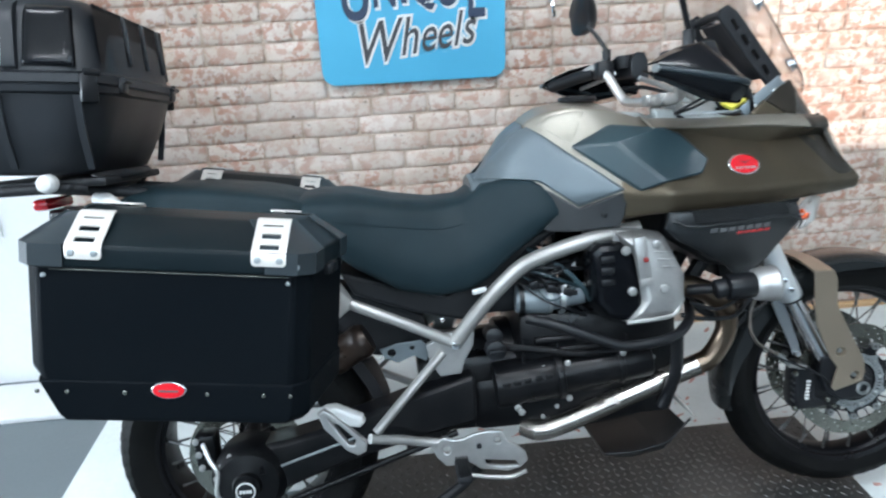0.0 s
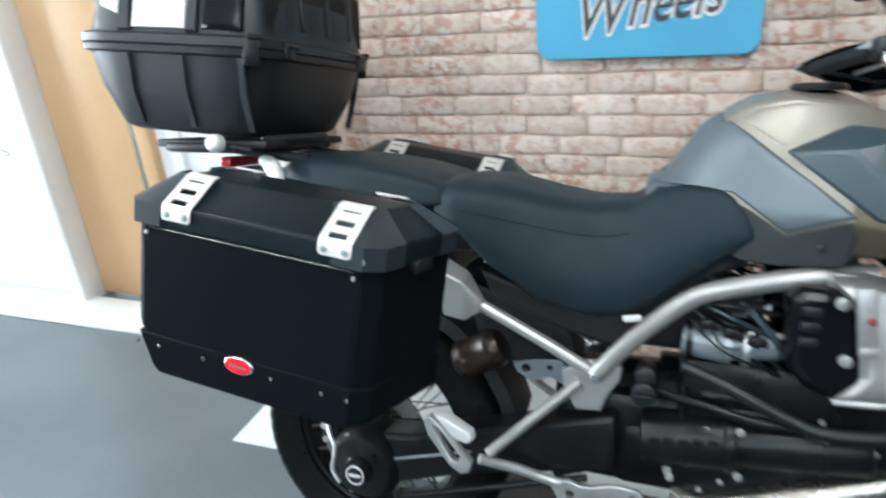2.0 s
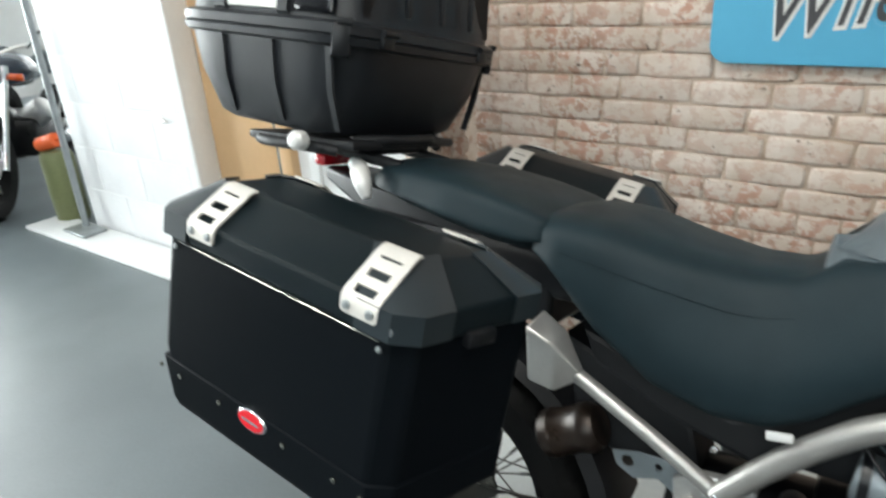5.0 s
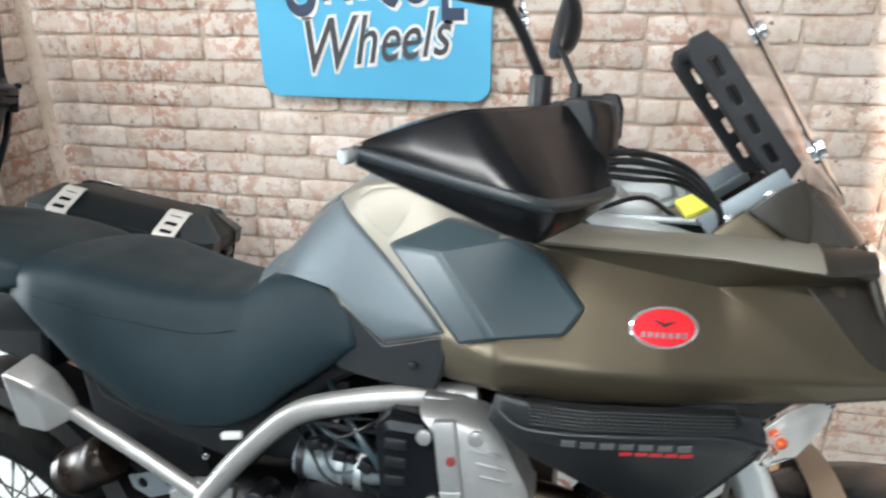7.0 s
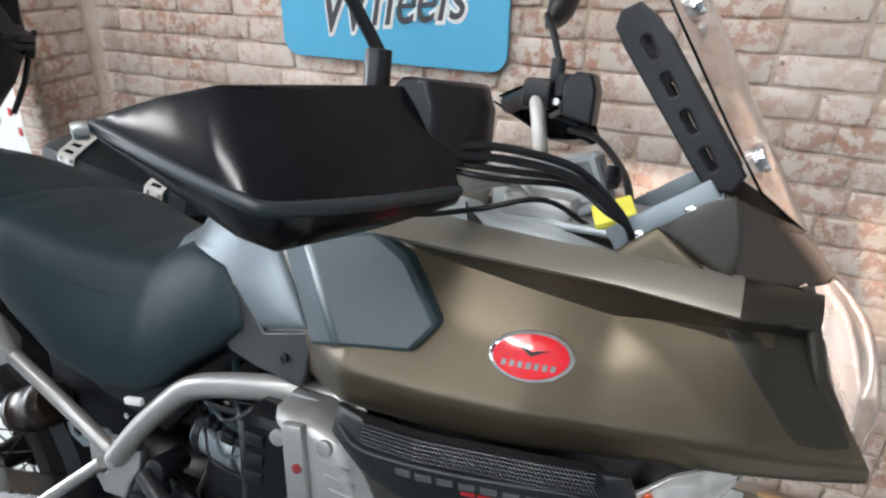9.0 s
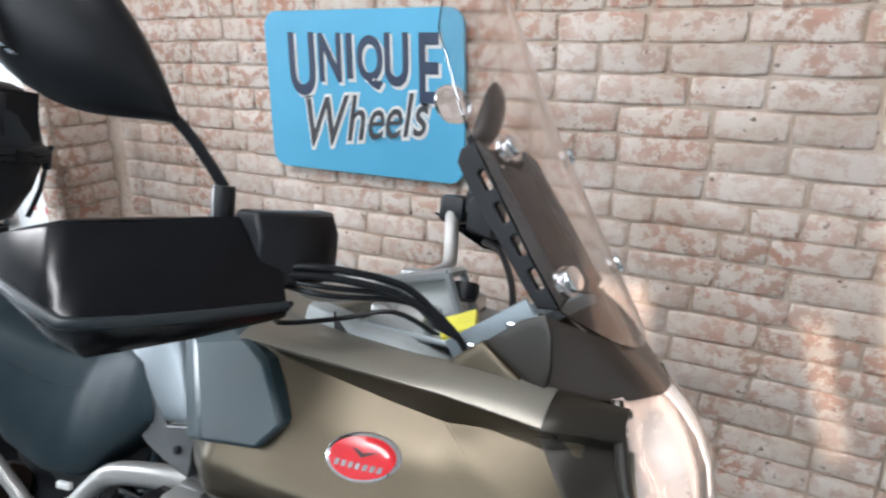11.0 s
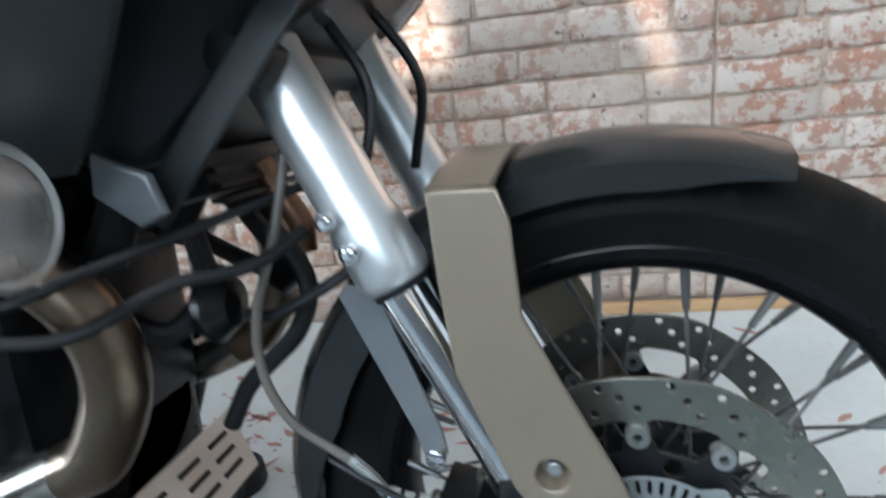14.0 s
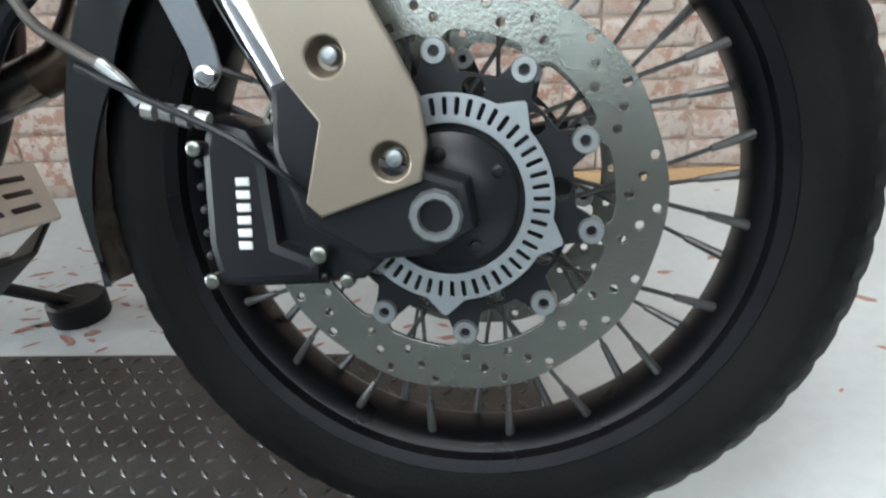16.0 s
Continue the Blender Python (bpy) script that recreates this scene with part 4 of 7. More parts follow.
def skin(x, z):
    """How far to the side the bodywork reaches at x and height z (negative: right)."""
    s = section(x)[1:6]
    zs, ys = [p[1] for p in s][::-1], [p[0] for p in s][::-1]
    return float(np.interp(z, zs, ys)) + dent(x, z)


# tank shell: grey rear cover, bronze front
for lo, hi, paint, label in ((0.575, 0.705, TANK_GREY, "satin grey rear tank cover"), (0.705, 1.0, BRONZE_SHEEN, "pale satin fuel tank")):
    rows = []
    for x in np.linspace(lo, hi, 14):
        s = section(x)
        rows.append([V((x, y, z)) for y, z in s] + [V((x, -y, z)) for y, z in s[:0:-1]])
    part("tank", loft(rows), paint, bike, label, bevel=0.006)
filler = lathe([(0.0005, 0.0), (0.046, 0.0), (0.048, 0.006), (0.044, 0.012), (0.020, 0.014), (0.0005, 0.014)], 36, pose(0.86, 0, 1.118, 90, 0, 0))
part("filler_cap", filler, BLACK, bike)

# side fairings with their overhanging upper strip, cut off along the lamp's edge
def lamp_edge(z):
    return float(np.interp(z, (0.870, 0.895, 0.926, 0.967, 1.040, 1.060), (1.498, 1.494, 1.472, 1.447, 1.424, 1.417)))


def ledge(x):
    """The ledge's outer edge over the groove: side and height."""
    return (float(np.interp(x, (0.98, 1.12, 1.24, 1.36, 1.43), (-0.206, -0.194, -0.181, -0.172, -0.126))), float(np.interp(x, (0.98, 1.12, 1.24, 1.36, 1.43), (1.045, 1.040, 1.035, 1.024, 1.020))))


def flank(x):
    """The fairing's side at x from the groove down to the lower lip, with rounded folds."""
    s = section(x)
    top, fold, low, lip = s[2], s[4], s[5], s[6]
    zs = np.linspace(top[1], fold[1] + 0.010, 12)
    out = [(skin(x, float(z)), float(z)) for z in zs]
    for a, b, f in (((skin(x, fold[1] + 0.010), fold[1] + 0.010), fold, 0.5), (fold, low, 0.10), (fold, low, 0.24), (fold, low, 0.62), (fold, low, 0.86), (low, lip, 0.06), (low, lip, 1.0)):
        out.append((a[0] + (b[0] - a[0]) * f, a[1] + (b[1] - a[1]) * f))
    return out


half_body = []
for f in np.linspace(0, 1, 50):
    row = []
    for k in range(19):
        x = 0.897 + float(f) * (1.50 - 0.897)
        for again in range(2):
            x = 0.897 + float(f) * (lamp_edge(flank(x)[k][1]) - 0.897)
        y, z = flank(x)[k]
        row.append((x, y, z))
    half_body.append(row)
for side in (1, -1):
    strip, groove, cap = [], [], []
    body = [[V((x, side * y, z)) for x, y, z in row] for row in half_body]
    for x in np.linspace(0.965, 1.428, 38):
        x = float(x)
        s = [V((x, side * y, z)) for y, z in section(x)]
        oy, oz = ledge(x)
        over = V((x, side * oy, oz))
        top = [s[1] + V((0, side * 0.022, -0.014)), s[1], s[1].lerp(over, 0.12) + V((0, 0, 0.003)), s[1].lerp(over, 0.5) + V((0, side * -0.003, 0.005)), s[1].lerp(over, 0.88) + V((0, side * -0.002, 0.002)), over]
        if x < 1.357:
            strip.append(top)
        if x > 1.340:
            end = V((x, side * (skin(x, s[2].z) - 0.001), s[2].z))
            inner = V((0, side * 0.0012, -0.0012)) if x < 1.357 else V((0, 0, 0))
            cap.append([p + inner for p in top] + [over.lerp(end, 0.5) + V((0, side * 0.002, 0)), end])
        if x < 1.37:
            groove.append([over + V((0, side * 0.003, -0.001)), over.lerp(s[2], 0.5) + V((0, side * 0.004, 0)), V((x, side * skin(x, s[2].z), s[2].z))])
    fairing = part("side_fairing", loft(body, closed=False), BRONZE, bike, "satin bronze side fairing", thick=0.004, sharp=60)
    part("fairing_strip", loft(strip, closed=False), BRONZE_SHEEN, fairing, "upper fairing strip, bronze with its sheen coloured in", thick=0.005, sharp=60)
    part("fairing_groove", loft(groove, closed=False), BRONZE, fairing, "recessed groove under the strip", thick=0.003, sharp=50)
    part("nose_cap", loft(cap, closed=False), NOSE_BLACK, fairing, "dark bevel above the nose panel", thick=0.004, sharp=60)

# rounded ridge along the diagonal crease
ridge_line = [(1.238 + 0.142 * u, 0.996 - 0.090 * u) for u in np.linspace(0, 1, 9)]
both("fairing_ridge", tube([(x, skin(x, z) + 0.0022, z) for x, z in ridge_line], 0.0036, 10, 2), BRONZE, bike, sharp=70)
# dark nose panel, flush with the fairing
NOSE = [(1.340, 1.006), (1.360, 1.008), (1.392, 1.008), (1.424, 1.006)] + [(lamp_edge(z) - 0.003, z) for z in (0.990, 0.967, 0.946, 0.926)] + [(1.474, 0.914), (1.450, 0.909), (1.428, 0.912), (1.412, 0.922), (1.396, 0.940), (1.368, 0.972)]
both("nose_panel", pad(NOSE, skin, 0.0034, 0.004, 6), NOSE_BLACK, bike, "dark olive-brown nose panel", sharp=60)
# tank side pads and knee pads
both("tank_pad", pad([(0.585, 0.952), (0.612, 0.978), (0.650, 1.018), (0.690, 1.056), (0.712, 1.066), (0.745, 1.042), (0.800, 0.998), (0.855, 0.955), (0.901, 0.917), (0.855, 0.899), (0.808, 0.881), (0.770, 0.908), (0.722, 0.943), (0.660, 0.950)], skin, 0.010, 0.010, 5), TANK_GREY, bike, "satin grey tank side pad")
both("tank_crest", pad([(0.735, 1.066), (0.762, 1.086), (0.815, 1.094), (0.842, 1.092), (0.815, 1.040), (0.802, 1.022), (0.775, 1.036)], skin, 0.0016, 0.004, 4), BRONZE_SHEEN, bike)
KNEE = [(0.801, -0.146, 1.015), (0.889, -0.162, 1.060), (0.883, -0.204, 1.020), (0.985, -0.212, 1.047), (0.970, -0.268, 0.931), (0.925, -0.246, 0.913), (1.054, -0.264, 0.944), (1.077, -0.246, 0.974), (1.022, -0.222, 1.032)]
both("knee_pad", shell(KNEE, [(0, 2, 3, 1), (0, 5, 4, 2), (2, 4, 6, 7, 8, 3)], 0.03), PAD_GREY, bike, "moulded grey facetted knee pad", bevel=0.006, sharp=20)
COVER = [(0.690, -0.138, 0.930), (0.722, -0.146, 0.938), (0.770, -0.162, 0.903), (0.808, -0.176, 0.877), (0.895, -0.212, 0.911), (0.906, -0.215, 0.898), (0.900, -0.212, 0.860), (0.890, -0.208, 0.834), (0.800, -0.176, 0.824), (0.740, -0.158, 0.826), (0.700, -0.146, 0.846)]
both("side_cover", shell(COVER, [(0, 10, 9, 2, 1), (2, 9, 8, 3), (3, 8, 7, 6), (3, 6, 5, 4)], 0.03), DARK_GREY, bike, "dark plastic side cover", bevel=0.003, sharp=25)
part("cover_screw", bolt((0.857, -0.196, 0.862), 0.0065), DARK_GREY, bike)

# oval badges: plain emblem
def badge(x, z, a, b, depth_at, parent, tilt=0.0):
    c, s = math.cos(tilt), math.sin(tilt)
    ring = [(x + c * px - s * pz, z + s * px + c * pz) for px, pz in circle(0, 0, a, 36, b)]
    inner = [(x + (px - x) * 0.90, z + (pz - z) * 0.86) for px, pz in ring]
    base = part("badge", pad(ring, depth_at, 0.0045, 0.002, 3), CHROME, parent, "oval red enamel badge with a chrome rim")
    part("enamel", pad(inner, depth_at, 0.0052, 0.001, 3), RED, base)
    for k in range(7):
        u = (k - 3) * a * 0.19
        part("marking", pad([(x + c * (u + du) - s * (-b * 0.32 + dz), z + s * (u + du) + c * (-b * 0.32 + dz)) for du, dz in ((-a * 0.06, -b * 0.13), (a * 0.06, -b * 0.13), (a * 0.06, b * 0.13), (-a * 0.06, b * 0.13))], depth_at, 0.0058, 0.0003, 1), CHROME, base)
    wing = [(-0.34, 0.36), (-0.12, 0.30), (0.0, 0.14), (0.12, 0.26), (0.42, 0.34), (0.10, 0.10), (0.0, 0.02), (-0.10, 0.14)]
    part("emblem", pad([(x + c * u * a - s * w * b, z + s * u * a + c * w * b) for u, w in wing], depth_at, 0.0057, 0.0003, 1), BLACK, base)


badge(1.170, 0.955, 0.0425, 0.0232, lambda x, z: skin(x, z), bike, -0.02)

# lower side panel with grille and name bars
def low_skin(x, z):
    return float(np.interp(x, (0.97, 1.02, 1.08, 1.21, 1.30, 1.36), (-0.262, -0.280, -0.280, -0.254, -0.230, -0.184))) + 0.55 * max(0.0, 0.825 - z) * 0.9


PANEL = [(0.978, 0.866), (0.970, 0.830), (1.002, 0.800), (1.060, 0.770), (1.128, 0.728), (1.158, 0.704), (1.205, 0.706), (1.240, 0.742), (1.285, 0.806), (1.300, 0.828), (1.285, 0.862), (1.200, 0.868), (1.080, 0.868)]
panel, other = both("lower_panel", pad(PANEL, low_skin, 0.006, 0.010, 6), DARK_GREY, bike, "dark grey lower side panel")
part("panel_ledge", tube([(0.984, -0.272, 0.846), (1.022, -0.286, 0.834), (1.120, -0.280, 0.836), (1.235, -0.254, 0.838), (1.296, -0.236, 0.824)], 0.0035, 8), DARK_GREY, panel)
mesh_bars = []
for k in range(58):
    gx = 1.020 + 0.0039 * k
    mesh_bars.append(rod((gx, low_skin(gx, 0.85) - 0.0080, 0.868), (gx + 0.018, low_skin(gx + 0.018, 0.85) - 0.0095, 0.842), 0.0009, 4))
for k in range(6):
    for a, b in ((1.020, 1.080), (1.080, 1.210), (1.210, 1.255)):
        mesh_bars.append(rod((a, low_skin(a, 0.85) - 0.0090, 0.866 - 0.0045 * k), (b, low_skin(b, 0.85) - 0.0090, 0.866 - 0.0045 * k), 0.0007, 4))
part("grille", merged(*mesh_bars), GRILLE, panel, "fine metal mesh grille")
part("grille_backing", pad([(1.016, 0.869), (1.256, 0.869), (1.268, 0.856), (1.246, 0.840), (1.030, 0.839)], low_skin, 0.0068, 0.001, 2), BLACK, panel)
for k in range(7):
    gx = 1.060 + 0.0222 * k
    part("name_bar", pad([(gx, 0.8165), (gx + 0.0165, 0.8175), (gx + 0.0165, 0.8275), (gx, 0.8265)], low_skin, 0.0068, 0.0004, 1), GREY_PRINT, panel)
for k in range(5):
    gx = 1.128 + 0.0175 * k
    part("name_bar", pad([(gx, 0.8075), (gx + 0.0150, 0.8085), (gx + 0.0150, 0.8145), (gx, 0.8135)], low_skin, 0.0068, 0.0004, 1), RED_PRINT, panel)
# the dark inner duct between the panels
part("inner_duct", loft([[V((x, y, z)) for y, z in ((-w, 0.862), (-w * 0.8, lo), (w * 0.8, lo), (w, 0.862))] for x, w, lo in ((1.00, 0.20, 0.80), (1.12, 0.20, 0.72), (1.22, 0.18, 0.70), (1.32, 0.13, 0.79), (1.40, 0.09, 0.84))]), BLACK, bike, bevel=0.01)
part("radiator", box((1.196, 0, 0.742), (0.05, 0.17, 0.15), 0.006, pose(0, 0, 0, 0, -12, 0)), ENGINE, bike)
for k in range(12):
    part("cooler_fin", box((1.219 - 0.0030 * (k - 6), 0, 0.668 + 0.0125 * k), (0.014, 0.160, 0.0042)), ENGINE, bike)

# indicators in the fairing's lower corner
def ind_skin(x, z):
    return float(np.interp(x, (1.285, 1.33, 1.39), (-0.236, -0.222, -0.160)))


IND = [(1.290, 0.838), (1.322, 0.864), (1.357, 0.868), (1.390, 0.862), (1.368, 0.836), (1.333, 0.815), (1.292, 0.800), (1.305, 0.822)]
lens = both("indicator", pad(IND, ind_skin, 0.010, 0.006, 4), LENS, bike, "clear indicator lens with an amber bulb")
for ob in lens:
    ob.visible_shadow = False
for side, ob in ((1, lens[0]), (-1, lens[1])):
    bulb = bmesh.new()
    bmesh.ops.create_uvsphere(bulb, u_segments=16, v_segments=10, radius=0.0075)
    part("bulb", moved(bulb, Matrix.Translation((1.312, -0.222 * side, 0.830))), ORANGE, ob, "amber bulb")
    backing = pad(IND, lambda x, z: ind_skin(x, z) + 0.012, 0.001, 0.002, 3)
    part("reflector", backing if side > 0 else flipped(backing), ALU, ob)

# headlamp: a bulging clear glass between the fairing's edges
def lamp_rows(back=0.0):
    out = []
    for u in np.linspace(0, 1, 15):
        z = 0.886 + 0.164 * float(u)
        half = float(np.interp(z, (0.886, 0.900, 0.926, 0.967, 1.030, 1.050), (0.112, 0.132, 0.142, 0.134, 0.116, 0.104)))
        nose = float(np.interp(z, (0.886, 0.900, 0.930, 0.965, 1.000, 1.030, 1.050), (1.503, 1.514, 1.518, 1.511, 1.495, 1.471, 1.446)))
        edge = lamp_edge(z) - 0.004
        out.append([V((edge + (nose - edge - back) * (1 - abs(s) ** 2.4), half * s * (1 - back), z)) for s in (float(q) for q in np.linspace(-1, 1, 21))])
    return out


lamp_glass = part("headlamp", loft(lamp_rows(), closed=False), LENS, bike, "large clear bulging headlamp glass", thick=0.003, sharp=60)
lamp_glass.visible_shadow = False
inner = []
for k, row in enumerate(lamp_rows()):
    u = k / 14
    ring = []
    for p in row:
        bowl = math.exp(-((abs(p.y) - 0.062) / 0.034) ** 2 - ((u - 0.58) / 0.30) ** 2)
        low = math.exp(-((abs(p.y) - 0.072) / 0.020) ** 2 - ((u - 0.16) / 0.10) ** 2)
        ring.append(V((lamp_edge(p.z) - 0.010 + (p.x - lamp_edge(p.z)) * 0.90 - 0.034 * bowl - 0.014 * low, p.y * 0.972, p.z)))
    inner.append(ring)
part("reflector", loft(inner, closed=False), LAMP_INNER, lamp_glass, "bright moulded lamp reflector", sharp=60)
# added white crescent behind the glass, standing in for the lamp's sunlit half
crescent = []
for row in lamp_rows()[2:]:
    u = (row[0].z - 0.886) / 0.164
    half = 0.044 * (1 - u) + 0.020
    mid = 0.060 * (1 - u) + 0.004
    keep = []
    for q in np.linspace(-1, 1, 7):
        y = mid + half * float(q)
        reach = np.interp(y, [p.y for p in row], [p.x for p in row])
        keep.append(V((float(reach) - 0.0045, y * 0.98, row[0].z)))
    crescent.append(keep)
part("lamp_blade", loft(crescent, closed=False), WHITE_PAINT, lamp_glass, "white crescent standing in for sunlight on the lamp", thick=0.002, sharp=60)
both("lamp_gasket", tube([(lamp_edge(z) - 0.008, -float(np.interp(z, (0.886, 0.900, 0.926, 0.967, 1.030, 1.050), (0.112, 0.132, 0.142, 0.134, 0.116, 0.104))) + 0.001, z) for z in (0.888, 0.905, 0.926, 0.967, 1.005, 1.030, 1.050)], 0.0075, 10, 3), NOSE_BLACK, bike, "dark lamp gasket")
part("beak", loft([[V((x, y, z)) for y, z in ((-w, 0.888), (-w * 0.95, 0.870), (0, 0.862), (w * 0.95, 0.870), (w, 0.888), (0, 0.890))] for x, w in ((1.40, 0.165), (1.45, 0.150), (1.478, 0.124), (1.494, 0.090), (1.500, 0.060))]), BRONZE, bike, "bronze lower nose", bevel=0.005)
# nose cover between lamp and screen, bronze cheeks beside it
def screen_at(y, z):
    return 1.421 - 0.61 * (z - 1.08) - 1.7 * y * y + 0.10 * max(0, z - 1.35)


rows = []
for u in np.linspace(0, 1, 9):
    u = float(u)
    row = []
    for q in np.linspace(-1, 1, 25):
        q = float(q)
        low = V((1.450 - 0.116 * abs(q) ** 2.4, 0.135 * q, 1.048 - 0.004 * abs(q)))
        zt = 1.094 + 0.040 * q * q
        top = V((screen_at(0.126 * q, zt) - 0.006 - 0.034 * abs(q) ** 3, 0.126 * q, zt))
        row.append(low.lerp(top, u) + V((0.001, 0.002 * q, 0.001)) * math.sin(math.pi * u))
    rows.append(row)
part("nose_cover", loft(rows, closed=False), COVER_BROWN, bike, "dark glossy cover below the screen", thick=0.003, sharp=60)
def cheek_at(x, z):
    return float(np.interp(x, (1.21, 1.30, 1.34), (-0.141, -0.139, -0.1355))) + 0.10 * (z - 1.05)


both("cheek", pad([(1.214, 1.050), (1.238, 1.072), (1.263, 1.092), (1.296, 1.070), (1.334, 1.046), (1.280, 1.046)], cheek_at, 0.004, 0.004, 4), BRONZE, bike, "bronze cheek beside the screen")
both("cover_side", pad([(1.266, 1.092), (1.303, 1.122), (1.330, 1.134), (1.340, 1.112), (1.344, 1.072), (1.340, 1.046), (1.298, 1.071)], cheek_at, 0.0012, 0.002, 4, back=0.003), NOSE_BLACK, bike, "dark matt side of the nose cover")

# wind screen
rows = []
for u in np.linspace(0, 1, 15):
    z = 1.092 + 0.42 * u
    half = float(np.interp(u, (0, 0.15, 0.5, 0.8, 0.95, 1), (0.140, 0.150, 0.160, 0.150, 0.115, 0.070)))
    rows.append([V((screen_at(half * s, z + 0.05 * (1 - u) * s * s), half * s, z + 0.05 * (1 - u) * s * s)) for s in np.linspace(-1, 1, 15)])
screen = part("wind_screen", loft(rows, closed=False), SCREEN, bike, "tall clear tinted wind screen", thick=0.003)
screen.visible_shadow = False
for sy in (-0.106, 0.106):
    for z in (1.172, 1.312):
        x = screen_at(sy, z)
        d = V((0.85, sy * 3.0, 0.52)).normalized()
        p = V((x, sy, z))
        part("screen_knob", merged(rod(p - d * 0.006, p + d * 0.008, 0.0150 if z < 1.2 else 0.012, 20, chamfer=0.003), rod(p - d * 0.010, p - d * 0.004, 0.018, 20)), CHROME, screen, "round screen fixing")
for sy in (-0.075, 0.075):
    line = [(1.183, 1.305), (1.203, 1.316), (1.226, 1.300), (1.338, 1.150), (1.328, 1.130), (1.303, 1.128), (1.280, 1.155), (1.194, 1.266), (1.180, 1.288)]
    holes = [slot(1.220 + 0.026 * k, 1.270 - 0.036 * k, 0.026, 0.009, radians(-54)) for k in range(4)]
    part("screen_bracket", plate([line] + holes, 0.014, 0.003, Matrix.Translation((0, sy, 0))), BLACK_SOFT, bike, "slotted black screen bracket")
part("bracket_bar", tube([(1.200, -0.075, 1.295), (1.206, 0, 1.300), (1.200, 0.075, 1.295)], 0.010, 10), BLACK_SOFT, bike)
part("bracket_panel", box((1.270, 0, 1.215), (0.012, 0.13, 0.17), 0.004, pose(0, 0, 0, 0, -36, 0)), BLACK_SOFT, bike)

# cockpit
both("dash_plate", merged(box((1.268, -0.122, 1.096), (0.118, 0.006, 0.040), 0.003, pose(0, 0, 0, 0, -36, 0)), box((1.275, -0.112, 1.098), (0.11, 0.026, 0.004), 0.001, pose(0, 0, 0, 0, -36, 0))), DASH_GREY, bike, "pressed zinc dash bracket")
for bx, bz in ((1.245, 1.078), (1.292, 1.112)):
    both("dash_bolt", bolt((bx, -0.124, bz), 0.0070), CHROME, bike)
part("dash_tray", box((1.125, 0, 1.036), (0.27, 0.25, 0.008), 0.003), TRAY, bike, "pale blue-grey moulded tray ahead of the tank")
part("cross_plate", box((1.180, 0, 1.070), (0.20, 0.22, 0.010), 0.004), ZINC, bike)
part("yoke", box((1.125, 0, 1.082), (0.085, 0.20, 0.036), 0.010), CAST, bike, "cast aluminium top yoke", m=None)
for sy in (-0.045, 0.045):
    part("bar_clamp", merged(rod((1.110, sy, 1.075), (1.080, sy, 1.100), 0.017, 16, chamfer=0.003), box((1.068, sy, 1.110), (0.044, 0.030, 0.030), 0.007)), CAST, bike)
part("warning_tag", box((1.212, -0.092, 1.092), (0.046, 0.036, 0.010), 0.002, pose(0, 0, 0, 28, -24, 12)), YELLOW, bike, "bright yellow tag")
# moulded liner that rises beside the tray, and the pressed dash frame behind the cables
for k in (-1, 1):
    part("tray_liner", loft([[V((x, k * y, z)) for y, z in ((0.142, zb), (0.128, zt - 0.006), (0.112, zt), (0.100, zt - 0.004), (0.104, 1.030), (0.138, 1.026))] for x, zt, zb in ((1.006, 1.090, 1.040), (1.060, 1.084, 1.038), (1.085, 1.072, 1.036), (1.150, 1.070, 1.036), (1.216, 1.056, 1.034))]), TRAY, bike, "pale moulded tray liner", bevel=0.003)
    part("liner_recess", pad([(1.048, 1.082), (1.090, 1.050), (1.058, 1.054)], lambda x, z: -0.1345 + (z - 1.05) * 0.32, 0.003, 0.001, 2) if k < 0 else flipped(pad([(1.048, 1.082), (1.090, 1.050), (1.058, 1.054)], lambda x, z: -0.1345 + (z - 1.05) * 0.32, 0.003, 0.001, 2)), BLACK_SOFT, bike)
part("dash_frame", merged(*[rod((a[0], sy, a[1]), (b[0], sy, b[1]), 0.0065, 6) for sy in (-0.062, -0.020) for a, b in (((1.066, 1.116), (1.174, 1.146)), ((1.174, 1.146), (1.198, 1.094)), ((1.198, 1.094), (1.138, 1.070)), ((1.138, 1.070), (1.066, 1.116)))],
                          *[rod((x, -0.062, z), (x, -0.020, z), 0.0065, 6) for x, z in ((1.066, 1.116), (1.174, 1.146), (1.198, 1.094))]), ZINC, bike, "pressed zinc dash frame", sharp=30)
part("dash_cover", plate([[(1.078, 1.113), (1.170, 1.138), (1.190, 1.097), (1.140, 1.078)]], 0.010, 0.002, Matrix.Translation((0, -0.046, 0))), TRAY, bike)
part("brake_pipe", tube([(0.975, -0.110, 1.160), (1.040, -0.105, 1.136), (1.106, -0.100, 1.108), (1.130, -0.090, 1.080)], 0.0060, 10), CAST, bike)
part("ignition_lock", lathe([(0.0005, 0.0), (0.016, 0.0), (0.019, 0.010), (0.018, 0.022), (0.0005, 0.024)], 24, pose(1.190, -0.040, 1.112, 70, 0, 20)), BLACK, bike)
bar = [(0.885, -0.440, 1.150), (0.945, -0.340, 1.172), (0.985, -0.268, 1.190), (1.028, -0.200, 1.140), (1.048, -0.160, 1.113), (1.066, -0.06, 1.108), (1.070, 0, 1.108), (1.068, 0.06, 1.108), (1.056, 0.165, 1.112), (1.045, 0.200, 1.132), (1.008, 0.262, 1.214), (0.973, 0.340, 1.200), (0.913, 0.440, 1.180)]
part("handlebar", tube(bar, 0.0125, 14, 5), ALU, bike, "silver handlebar")


